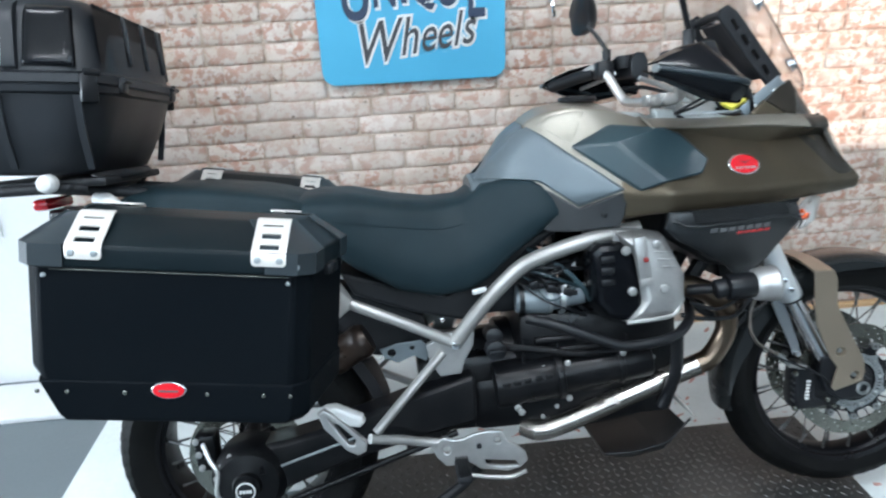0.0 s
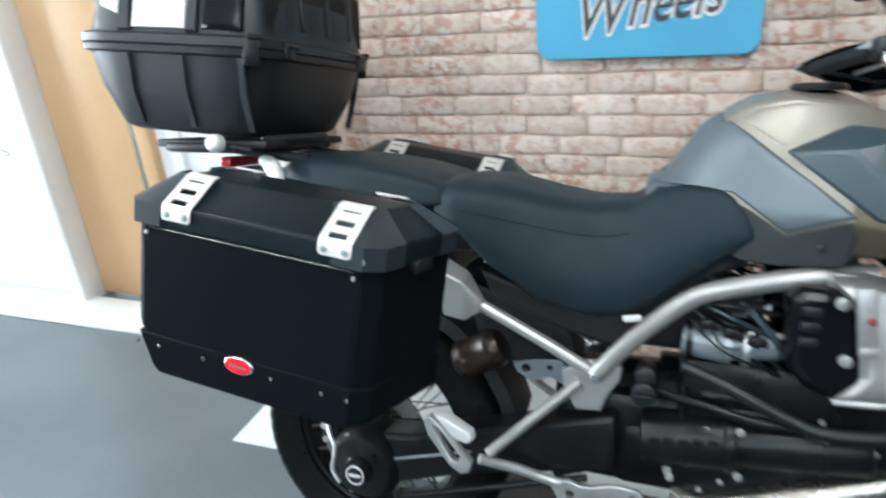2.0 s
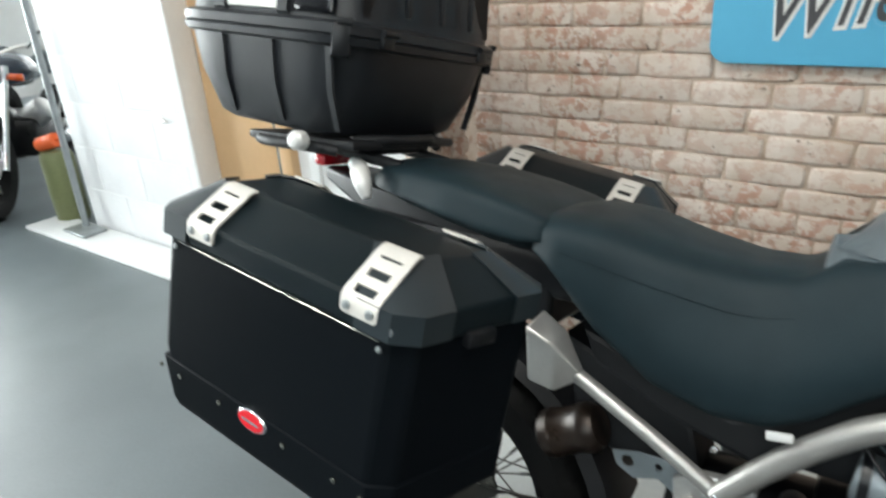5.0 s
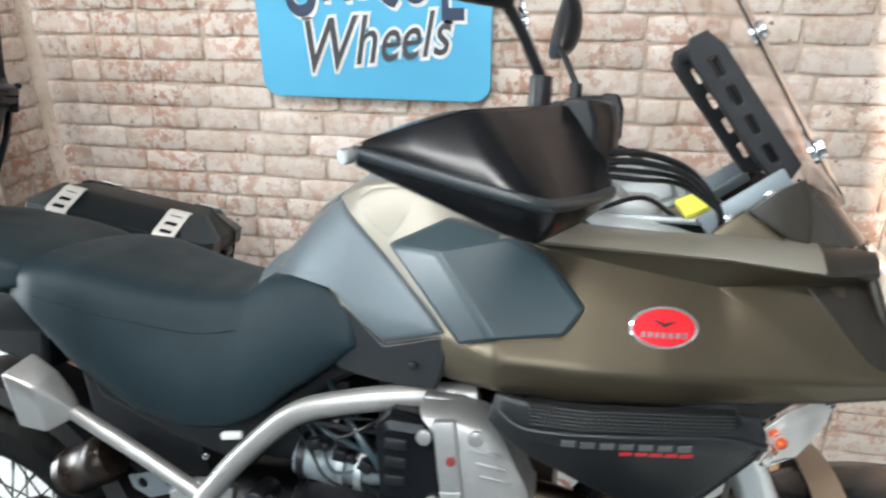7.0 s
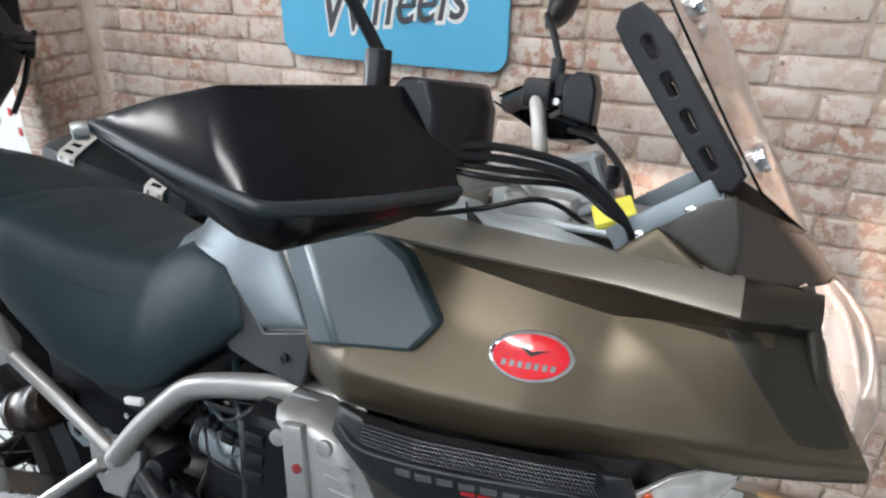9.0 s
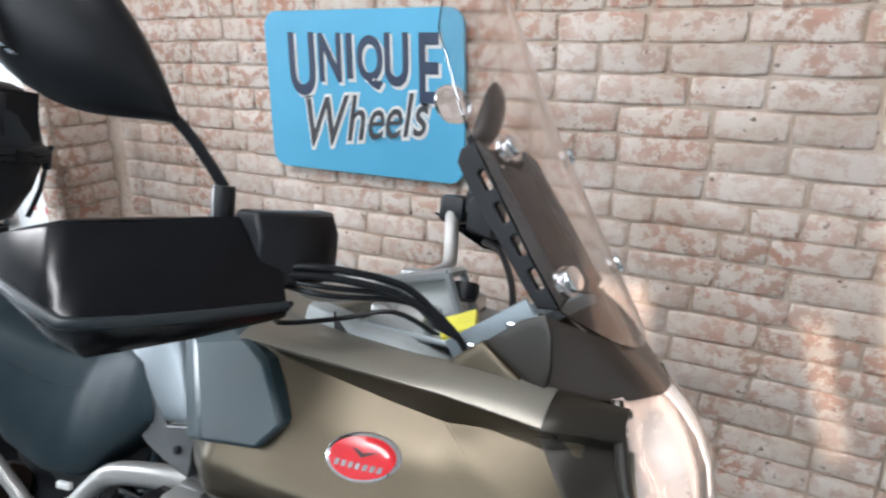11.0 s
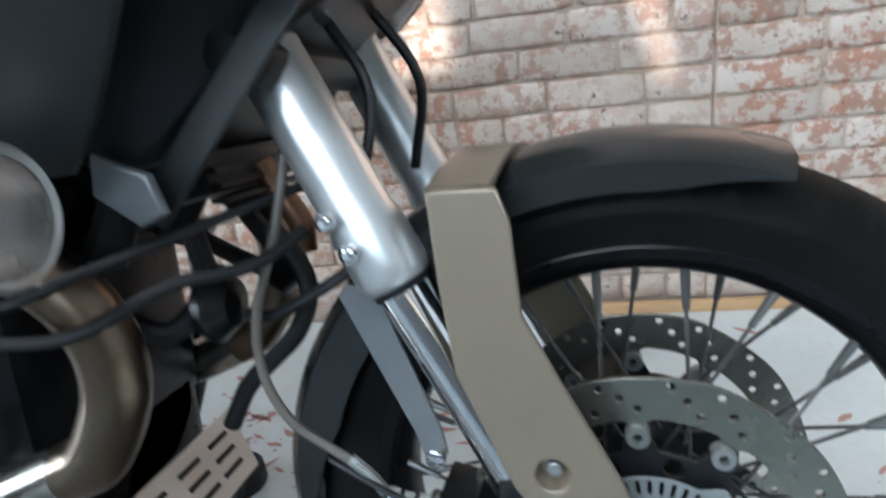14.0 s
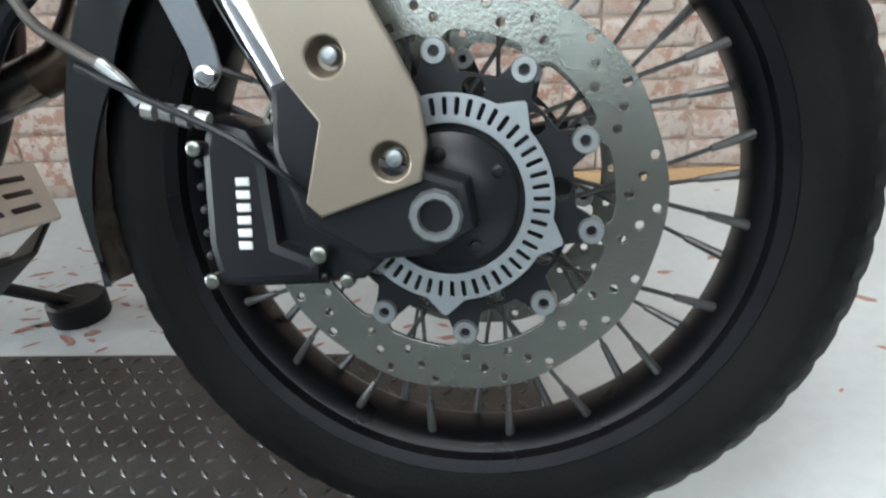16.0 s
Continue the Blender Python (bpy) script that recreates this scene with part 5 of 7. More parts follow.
def hand_side(k):
    """Grip, guard, lever, mirror of one side; k = 1: right, -1: left."""
    def at(x, y, z):
        return V((x + (0.028 if k < 0 else 0), k * y, z + (0.03 if k < 0 else 0)))
    part("grip", tube([at(0.886, -0.438, 1.150), at(0.945, -0.340, 1.168), at(0.975, -0.285, 1.175)], 0.018, 16), BLACK_SOFT, bike)
    part("bar_end", lathe([(0.0005, 0), (0.0062, 0.0), (0.0074, 0.003), (0.0070, 0.011), (0.0005, 0.012)], 20, Matrix.Translation(at(0.858, -0.478, 1.153)) @ (at(0.06, 0.10, 0.02)).to_track_quat("Y", "Z").to_matrix().to_4x4()), BOBBIN, bike, "aluminium bar end")
    part("switch_block", box(at(0.990, -0.262, 1.178), (0.050, 0.055, 0.050), 0.010), BLACK, bike)
    stations = (((0.866, -0.458, 1.147), (0.864, -0.464, 1.156), (0.872, -0.458, 1.166)), ((0.940, -0.460, 1.119), (0.947, -0.476, 1.139), (0.918, -0.450, 1.183)), ((1.000, -0.460, 1.096), (1.014, -0.478, 1.124), (0.961, -0.437, 1.196)),
                ((1.026, -0.450, 1.088), (1.037, -0.466, 1.119), (0.988, -0.390, 1.200)), ((1.062, -0.365, 1.097), (1.072, -0.376, 1.118), (1.026, -0.315, 1.205)), ((1.090, -0.272, 1.108), (1.094, -0.274, 1.118), (1.056, -0.258, 1.207)))
    rows = []
    for a, b in zip(stations, stations[1:]):
        for f in (0.0, 0.34, 0.67):
            rows.append([V(p).lerp(V(q), f) for p, q in zip(a, b)])
    rows.append([V(p) for p in stations[-1]])
    skin_rows = []
    for i, (lo, ridge, hi) in enumerate(rows):
        u = i / (len(rows) - 1)
        inward = V((-0.5, 0.85, 0)).lerp(V((-0.95, 0.3, 0)), u)
        deep = 0.010 + 0.045 * math.sin(math.pi * min(1.0, u * 0.8 + 0.12))
        skin_rows.append([at(*p) for p in (lo + inward * deep + V((0, 0, 0.006)), lo + inward * 0.004 + V((0, 0, -0.001)), lo, lo.lerp(ridge, 0.55) - inward * 0.002, lo.lerp(ridge, 0.84), lo.lerp(ridge, 0.96), ridge.lerp(hi, 0.10), ridge.lerp(hi, 0.5) - inward * 0.003, hi.lerp(ridge, 0.05), hi, hi + inward * deep * 0.8 + V((0, 0, -0.003)))])
    guard = part("hand_guard", loft(skin_rows, closed=False), GLOSS_BLACK, bike, "glossy black plastic hand guard", thick=0.004, sharp=52)
    # paler tube added along the ridge to draw its highlight line
    edge_line = [V(q[1]) + V((-0.0022, 0.0030, 0.0012)) for q in stations]
    part("guard_ridge", tube([at(*p) for p in edge_line], 0.0062, 12, 2), CAP_GREY, guard, "paler raised edge that draws the ridge's highlight", sharp=70)
    part("guard_inner_cap", loft([[at(x, y, z) for x, z in ((x0, 1.138), (x0 - 0.050, 1.150), (x0 - 0.050, 1.200), (x0 - 0.034, 1.217), (x0 - 0.010, 1.216), (x0, 1.192))] for x0, y in ((1.070, -0.292), (1.086, -0.264), (1.098, -0.225), (1.094, -0.190))]), BLACK, guard, bevel=0.004)
    part("brake_lever", tube([at(1.020, -0.255, 1.168), at(1.020, -0.330, 1.158), at(0.975, -0.430, 1.138)], 0.006, 10), ALU, bike)
    part("fluid_cup", lathe([(0.0005, 0), (0.022, 0), (0.024, 0.006), (0.024, 0.034), (0.0005, 0.036)], 24, Matrix.Translation(at(1.045, -0.235, 1.178)) @ pose(0, 0, 0, 90, 0, 0)), BLACK_SOFT, bike)
    part("mirror_stem", merged(rod(at(1.009, -0.287, 1.185), at(1.009, -0.287, 1.238), 0.0125, 16, chamfer=0.002), tube([at(1.009, -0.287, 1.236), at(1.000, -0.296, 1.255), at(0.985, -0.312, 1.285), at(0.968, -0.330, 1.310)], 0.0062, 10)), BLACK, bike, "black mirror stem")
    rows = []
    a0, a1 = V((0.972, -0.325, 1.290)), V((0.845, -0.470, 1.400)) if k > 0 else V((0.960, -0.455, 1.372))
    for u in np.linspace(0, 1, 13):
        c = a0.lerp(a1, u) + V((0, 0, 0.012 * math.sin(u * math.pi)))
        h = 0.006 + 0.060 * math.sin(min(1.0, u * 1.12) ** 1.1 * math.pi * 0.86) if u > 0 else 0.006
        dpt = 0.006 + 0.026 * math.sin(min(1.0, u * 1.05) ** 0.8 * math.pi * 0.9) if u > 0 else 0.006
        ring = []
        for a in np.linspace(0, 2 * math.pi, 18, endpoint=False):
            fwd = max(0.0, math.cos(a)) * dpt * 1.6 + min(0.0, math.cos(a)) * dpt * 0.35
            p = c + V((0.83, -0.0, -0.25)) * fwd + V((0.25, 0.20, 0.95)) * (math.sin(a) * h)
            ring.append(at(p.x, p.y, p.z + 0.014))
        rows.append(ring)
    head = part("mirror", loft(rows), BLACK, bike, "black teardrop rear-view mirror")
    part("mirror_glass", pad([(px, pz) for px, pz in circle(0, 0, 0.062, 24, 0.040)], lambda x, z: 0.0, 0.002, 0.003, 3), MIRROR, head, m=Matrix.Translation(at(0.880, -0.412, 1.379)) @ pose(0, 0, 0, 10, 0, -90 + k * 8))


hand_side(1)
hand_side(-1)
for k, dz in enumerate((0.0, 0.008, -0.008, -0.015)):
    part("control_cable", tube([(1.070, -0.270 + 0.006 * k, 1.150 + dz), (1.120, -0.235, 1.150 + dz * 1.3), (1.175, -0.190 + 0.01 * k, 1.138 + dz), (1.212, -0.158, 1.112 + dz * 0.6), (1.236, -0.132, 1.082), (1.246, -0.110, 1.040)], 0.0042 if k < 2 else 0.0032, 10), BLACK, bike)
part("control_cable", tube([(1.075, 0.270, 1.155), (1.130, 0.215, 1.150), (1.190, 0.130, 1.110), (1.215, 0.08, 1.060)], 0.0058, 10), BLACK, bike)
part("control_cable", tube([(1.090, -0.262, 1.120), (1.02, -0.20, 1.075), (1.08, -0.165, 1.085), (1.14, -0.13, 1.10), (1.19, -0.09, 1.07)], 0.0032, 8), BLACK, bike)

# ---- seat ----
SEAT_ST = ((0.170, 0.945, 0.146, 0.905, 0.150, 0.870), (0.215, 0.952, 0.162, 0.905, 0.168, 0.842), (0.290, 0.948, 0.165, 0.895, 0.172, 0.775), (0.390, 0.925, 0.150, 0.875, 0.172, 0.715), (0.480, 0.912, 0.128, 0.868, 0.166, 0.692),
           (0.550, 0.916, 0.112, 0.880, 0.160, 0.698), (0.600, 0.950, 0.112, 0.925, 0.160, 0.725), (0.650, 0.958, 0.126, 0.940, 0.164, 0.770), (0.705, 0.956, 0.144, 0.940, 0.168, 0.810), (0.740, 0.932, 0.152, 0.918, 0.168, 0.834), (0.762, 0.902, 0.154, 0.892, 0.164, 0.850))


def seat_body(st, name, label, n=4):
    xs = [s[0] for s in st]
    rows = []
    for x in np.linspace(xs[0], xs[-1], n * len(st)):
        top, wt, ze, wb, lo = (float(np.interp(x, xs, [s[j] for s in st])) for j in range(1, 6))
        half = [(0, top), (wt * 0.45, top - 0.002), (wt * 0.78, top - 0.008), (wt * 0.98, ze + (top - ze) * 0.42), (wt + (wb - wt) * 0.55, ze - (ze - lo) * 0.22), (wb, ze - (ze - lo) * 0.62), (wb - 0.008, lo + 0.012), (wb - 0.030, lo)]
        half = [(q.x, q.y) for q in smooth_line([(y, z, 0) for y, z in half], 3)]
        rows.append([V((x, -y, z)) for y, z in half] + [V((x, y, z)) for y, z in half[:0:-1]])
    for c in (0, -1):
        mid = V((rows[c][0].x + (-0.012 if c == 0 else 0.012), 0, sum(p.z for p in rows[c]) / len(rows[c])))
        extra = [mid + (p - mid) * 0.82 for p in rows[c]]
        extra = [V((mid.x, p.y, p.z)) for p in extra]
        if c == 0:
            rows.insert(0, extra)
        else:
            rows.append(extra)
    return part(name, loft(rows), SEAT, bike, label, sharp=60)


rider = seat_body(SEAT_ST, "rider_seat", "black vinyl rider seat with deep side skirts")
seam = [(0.225, -0.166, 0.890), (0.30, -0.168, 0.880), (0.40, -0.156, 0.862), (0.50, -0.140, 0.850), (0.58, -0.130, 0.868), (0.64, -0.134, 0.905)]
for k in (1, -1):
    part("stitched_seam", tube([(x, k * y, z) for x, y, z in seam], 0.0010, 6), SEAT, rider)
PIL = ((-0.245, 0.960, 0.060, 0.940, 0.066, 0.925), (-0.200, 0.985, 0.100, 0.955, 0.106, 0.920), (-0.120, 0.992, 0.128, 0.958, 0.138, 0.912), (-0.020, 0.988, 0.146, 0.952, 0.156, 0.898), (0.080, 0.974, 0.154, 0.940, 0.163, 0.883), (0.150, 0.958, 0.154, 0.930, 0.161, 0.878), (0.185, 0.945, 0.150, 0.922, 0.156, 0.885))
seat_body(PIL, "pillion_seat", "black vinyl pillion seat")
part("seat_pan", box((0.10, 0, 0.84), (0.70, 0.24, 0.09), 0.02), BLACK, bike)
part("tail_unit", loft([[V((x, y, z)) for y, z in ((-w, hi), (-w, lo), (w, lo), (w, hi))] for x, w, lo, hi in ((0.20, 0.12, 0.74, 0.88), (-0.05, 0.11, 0.80, 0.92), (-0.28, 0.08, 0.88, 0.94), (-0.40, 0.05, 0.92, 0.95))]), BLACK, bike, bevel=0.01)
part("tail_lamp", box((-0.405, 0, 0.962), (0.035, 0.13, 0.026), 0.008), RED, bike, "red tail lamp")
part("rear_mudguard", loft([[V((-0.015 + r * math.cos(a), y, 0.318 + r * math.sin(a))) for y, r in ((-0.085, 0.34), (-0.07, 0.362), (0, 0.370), (0.07, 0.362), (0.085, 0.34))] for a in np.linspace(radians(15), radians(150), 14)], closed=False), BLACK_SOFT, bike, thick=0.005)

# ---- frame, engine, exhaust ----
for k in (-1, 1):
    part("frame_tube", tube([(0.505, k * 0.150, 0.576), (0.564, k * 0.155, 0.649), (0.618, k * 0.160, 0.706), (0.676, k * 0.166, 0.755), (0.746, k * 0.172, 0.782), (0.849, k * 0.180, 0.809), (0.945, k * 0.176, 0.822)], 0.0180, 18), FRAME, bike, "silver painted frame tube")
    part("seat_rail", tube([(0.505, k * 0.150, 0.580), (0.40, k * 0.150, 0.634), (0.272, k * 0.150, 0.695)], 0.0130, 14, 1), FRAME, bike, "silver seat rail")
    part("footrest_hanger", tube([(0.478, k * 0.155, 0.560), (0.40, k * 0.185, 0.490), (0.310, k * 0.215, 0.405)], 0.0110, 14, 1), FRAME, bike)
    hang = plate([[(0.440, 0.578), (0.478, 0.600), (0.520, 0.606), (0.556, 0.600), (0.552, 0.568), (0.532, 0.535), (0.519, 0.500), (0.470, 0.497), (0.446, 0.535)], circle(0.470, 0.545, 0.009, 14)], 0.020, 0.005, Matrix.Translation((0, k * 0.138, 0)))
    part("frame_node", hang, CAST, bike, "cast frame joint")
    part("node_bracket", plate([[(0.330, 0.562), (0.372, 0.574), (0.430, 0.578), (0.455, 0.552), (0.440, 0.524), (0.410, 0.540), (0.372, 0.526), (0.340, 0.540)], circle(0.358, 0.552, 0.010, 16), circle(0.408, 0.560, 0.006, 12)], 0.006, 0.0015, Matrix.Translation((0, k * 0.100, 0))), DASH_GREY, bike, "cast bracket plate with holes")
    part("node_bolt", bolt((0.508, k * 0.158, 0.577), 0.010, (0, k, 0), 0.010), CHROME, bike)
    part("rail_cap", loft([[V((0.280, k * y, z)) for y, z in ((0.162, 0.702), (0.150, 0.708), (0.138, 0.696), (0.150, 0.686))], [V((0.246, k * y, z)) for y, z in ((0.198, 0.752), (0.150, 0.765), (0.114, 0.708), (0.180, 0.666))], [V((0.202, k * y, z)) for y, z in ((0.214, 0.776), (0.150, 0.790), (0.104, 0.722), (0.188, 0.676))]]), ALU, bike, "cast metal rail end", bevel=0.005)
    # footrests
    peg = part("pillion_footrest", plate([[(0.190, 0.486), (0.204, 0.496), (0.222, 0.484), (0.292, 0.410), (0.288, 0.390), (0.270, 0.382), (0.246, 0.396), (0.202, 0.452)], [(0.212, 0.474), (0.222, 0.471), (0.268, 0.420), (0.264, 0.408), (0.252, 0.410)]], 0.020, 0.004, Matrix.Translation((0, k * 0.262, 0))), CAST, bike, "folded cast pillion footrest")
    part("footrest_pad", plate([[(0.196, 0.487), (0.208, 0.494), (0.230, 0.495), (0.286, 0.466), (0.290, 0.452), (0.278, 0.441), (0.236, 0.450), (0.206, 0.464)]], 0.034, 0.008, Matrix.Translation((0, k * 0.245, 0))), WHITE_PART, peg, "pale rubber footrest pad")
    part("hanger_arm", tube([(0.296, k * 0.228, 0.398), (0.330, k * 0.210, 0.384), (0.366, k * 0.195, 0.372), (0.410, k * 0.182, 0.356), (0.450, k * 0.176, 0.346)], 0.0110, 12), CAST, bike)
    heel = plate([[(0.428, 0.345), (0.464, 0.357), (0.490, 0.349), (0.512, 0.350), (0.540, 0.360), (0.569, 0.364), (0.603, 0.360), (0.617, 0.335), (0.640, 0.318), (0.660, 0.299), (0.664, 0.278), (0.648, 0.262), (0.614, 0.254), (0.580, 0.262), (0.551, 0.266), (0.523, 0.287), (0.495, 0.282), (0.467, 0.284), (0.447, 0.306)],
                  circle(0.592, 0.338, 0.008, 14), circle(0.470, 0.325, 0.009, 14), [(0.560, 0.290), (0.634, 0.280), (0.640, 0.268), (0.600, 0.270), (0.562, 0.278)]], 0.012, 0.004, Matrix.Translation((0, k * 0.172, 0)))
    part("heel_plate", heel, CAST, bike, "cast aluminium heel plate")
    part("plate_bolt", bolt((0.547, k * 0.179, 0.330), 0.0065, (0, k, 0), 0.007), BLACK, bike)
    foot = part("rider_footrest", merged(box((0.503, k * 0.222, 0.292), (0.034, 0.088, 0.020), 0.006), rod((0.503, k * 0.180, 0.292), (0.503, k * 0.180, 0.252), 0.008, 12)), BLACK_SOFT, bike, "black serrated rider footrest")
    for j in range(5):
        part("tooth", box((0.490 + 0.0065 * j, k * 0.222, 0.304), (0.0030, 0.083, 0.008), 0.001), BLACK_SOFT, foot)
    part("foot_lever", tube([(0.515, k * 0.186, 0.262), (0.57, k * 0.190, 0.252), (0.62, k * 0.192, 0.248), (0.655, k * 0.196, 0.262)], 0.0052, 10), CAST, bike)
    # cylinders: finned barrel, two-tone head cover
    tilt = pose(0, 0, 0, -k * 12, 0, 0)
    for j in range(6):
        part("cooling_fin", plate([[(0.835, 0.650), (0.850, 0.760), (1.000, 0.770), (1.010, 0.650), (0.96, 0.61), (0.88, 0.61)]], 0.005, 0.001, Matrix.Translation((0, k * (0.075 + 0.014 * j), -0.030 + 0.004 * j))), ENGINE, bike)
    part("barrel", rod((0.925, k * 0.05, 0.66), (0.925, k * 0.165, 0.69), 0.062, 28), ENGINE, bike)
    head_line = [(0.814, 0.786), (0.834, 0.803), (0.884, 0.802), (0.912, 0.775), (0.930, 0.700), (0.936, 0.650), (0.896, 0.618), (0.852, 0.634), (0.824, 0.672)]
    head = part("head_cover", plate([head_line], 0.092, 0.016, Matrix.Translation((0, k * 0.196, 0))), GLOSS_BLACK, bike, "black and silver cylinder head cover")
    rings = ((0.190, ((0.874, 0.824), (0.926, 0.828), (0.984, 0.814), (1.010, 0.766), (1.032, 0.722), (1.032, 0.655), (1.006, 0.624), (0.884, 0.615), (0.918, 0.660), (0.905, 0.768))),
             (0.236, ((0.876, 0.820), (0.925, 0.823), (0.978, 0.810), (1.002, 0.764), (1.024, 0.721), (1.024, 0.660), (1.000, 0.630), (0.888, 0.621), (0.922, 0.663), (0.909, 0.770))),
             (0.250, ((0.884, 0.812), (0.923, 0.815), (0.966, 0.803), (0.988, 0.760), (1.008, 0.718), (1.008, 0.668), (0.990, 0.642), (0.908, 0.634), (0.936, 0.668), (0.918, 0.774))),
             (0.253, ((0.890, 0.806), (0.920, 0.809), (0.958, 0.798), (0.980, 0.757), (0.998, 0.716), (0.998, 0.672), (0.984, 0.650), (0.922, 0.644), (0.944, 0.672), (0.924, 0.778))))
    cover = part("silver_cover", loft([[V((x, k * y, z)) for x, z in line] for y, line in rings]), CAST, head, "silver cast rocker cover", bevel=0.0015)
    part("lower_rib", tube([(0.892, k * 0.236, 0.619), (0.950, k * 0.242, 0.623), (1.002, k * 0.236, 0.630), (1.026, k * 0.226, 0.664)], 0.0055, 10), CAST, head)
    for j in range(3):
        part("cover_rib", box((0.968 + 0.008 * j, k * 0.2525, 0.778 - 0.017 * j), (0.040, 0.005, 0.0030), 0.001, pose(0, 0, 0, 0, 6, 0)), CAST, cover)
    part("plug_cover", box((0.921, k * 0.256, 0.766), (0.029, 0.014, 0.104), 0.004, pose(0, 0, 0, 0, -8, 0)), CAST, head, "pale spark plug cover")
    part("plug_lug", box((0.928, k * 0.258, 0.716), (0.030, 0.012, 0.016), 0.003, pose(0, 0, 0, 0, -8, 0)), CAST, head)
    part("plug_stud", lathe([(0.0005, 0), (0.0062, 0), (0.0058, 0.003), (0.0005, 0.004)], 16, Matrix.Translation((0.926, k * 0.2625, 0.766)) @ (pose(0, 0, 0, 0, 0, 180) if k < 0 else Matrix())), PLUG_RED, head)
    for bx, bz, by in ((0.887, 0.786, 0.244), (0.955, 0.796, 0.248), (0.901, 0.693, 0.242), (0.972, 0.694, 0.252)):
        part("cover_bolt", bolt((bx, k * by, bz), 0.0105, (0, k, 0), 0.008), CAST, head)
    for j in range(3):
        part("window_rib", box((0.848, k * 0.2425, 0.768 - 0.026 * j), (0.030, 0.006, 0.016), 0.003), BLACK, head)
    part("head_mount", box((0.900, k * 0.196, 0.812), (0.052, 0.030, 0.030), 0.006), CAST, bike)
    # header pipe, guard tube, lower engine bar
    part("exhaust_header", tube([(1.000, k * 0.175, 0.685), (1.062, k * 0.175, 0.675), (1.118, k * 0.170, 0.652), (1.162, k * 0.160, 0.605), (1.168, k * 0.152, 0.545), (1.135, k * 0.146, 0.484), (1.100, k * 0.142, 0.464)], 0.0255, 20), STEEL, bike, "heat-tinted steel exhaust header")
    part("exhaust_pipe", tube([(1.102, k * 0.142, 0.465), (1.02, k * 0.137, 0.434), (0.936, k * 0.134, 0.402), (0.820, k * 0.131, 0.360), (0.745, k * 0.128, 0.334), (0.702, k * 0.122, 0.326), (0.672, k * 0.100, 0.330)], 0.0260, 20), STEEL_PALE, bike, "pale brushed steel exhaust pipe")
    part("pipe_collar", lathe([(0.024, 0.0), (0.034, 0.0), (0.034, 0.012), (0.024, 0.012)], 28, Matrix.Translation((1.030, k * 0.175, 0.682)) @ pose(0, 0, 0, 0, 0, 90)), CAST, bike)
    part("engine_bar", tube([(0.662, k * 0.240, 0.651), (0.728, k * 0.262, 0.634), (0.827, k * 0.275, 0.594), (0.882, k * 0.280, 0.580), (0.978, k * 0.270, 0.586), (1.045, k * 0.215, 0.602), (1.090, k * 0.120, 0.615)], 0.0115, 12), BLACK, bike, "black engine guard bar")
    part("bar_leg", tube([(1.000, k * 0.255, 0.585), (1.012, k * 0.225, 0.500), (1.020, k * 0.170, 0.420), (1.010, k * 0.150, 0.370)], 0.0145, 12), BLACK, bike)
    part("throttle_body", merged(rod((0.662, k * 0.118, 0.664), (0.742, k * 0.128, 0.658), 0.034, 24, chamfer=0.004), rod((0.742, k * 0.128, 0.658), (0.82, k * 0.135, 0.672), 0.027, 18)), DASH_GREY, bike, "cast throttle body")
    for j, cx in enumerate((0.672, 0.738, 0.768)):
        part("hose_clamp", lathe([(0.031, -0.006), (0.037, -0.006), (0.037, 0.006), (0.031, 0.006)], 28, Matrix.Translation((cx, k * (0.120 + 0.004 * j), 0.663 - 0.002 * j)) @ pose(0, 0, 0, 0, 0, 90)), ZINC if j else BLACK, bike)
        part("connector", merged(box((0.700 + 0.040 * j, k * 0.158, 0.705 - 0.012 * j), (0.022, 0.016, 0.018), 0.003, pose(0, 0, 0, 0, 20 * j - 15, 0)), box((0.716 + 0.040 * j, k * 0.158, 0.702 - 0.012 * j), (0.012, 0.011, 0.012), 0.002)), BLACK, bike)
    wires = random.Random(21)
    for j in range(6):
        a = V((wires.uniform(0.64, 0.70), k * 0.13, wires.uniform(0.70, 0.75)))
        b = V((wires.uniform(0.79, 0.83), k * 0.15, wires.uniform(0.62, 0.76)))
        mid = a.lerp(b, 0.5) + V((0, k * wires.uniform(0.02, 0.045), wires.uniform(-0.045, 0.03)))
        part("wire", tube([a, a.lerp(mid, 0.5) + V((0, 0, wires.uniform(-0.01, 0.012))), mid, b], wires.choice((0.0024, 0.0032, 0.0046)), 8), PAD_GREY if j % 4 == 0 else BLACK, bike)
    for j in range(4):
        part("hose", tube([(0.66 + 0.03 * j, k * 0.11, 0.735), (0.71 + 0.02 * j, k * 0.150, 0.730 - 0.02 * j), (0.77, k * 0.150, 0.725 - 0.025 * j), (0.815 + 0.01 * j, k * 0.12, 0.66 - 0.02 * j)], 0.0055, 8), BLACK, bike)
    part("spark_lead", tube([(0.70, k * 0.10, 0.78), (0.76, k * 0.165, 0.745), (0.805, k * 0.180, 0.700), (0.83, k * 0.165, 0.66)], 0.006, 8), PAD_GREY, bike)
    for j in range(5):
        part("wire_clip", box((0.73 + 0.022 * j, k * 0.152, 0.745 - 0.013 * (j % 3) * j), (0.010, 0.006, 0.012), 0.002), WHITE_PART, bike)
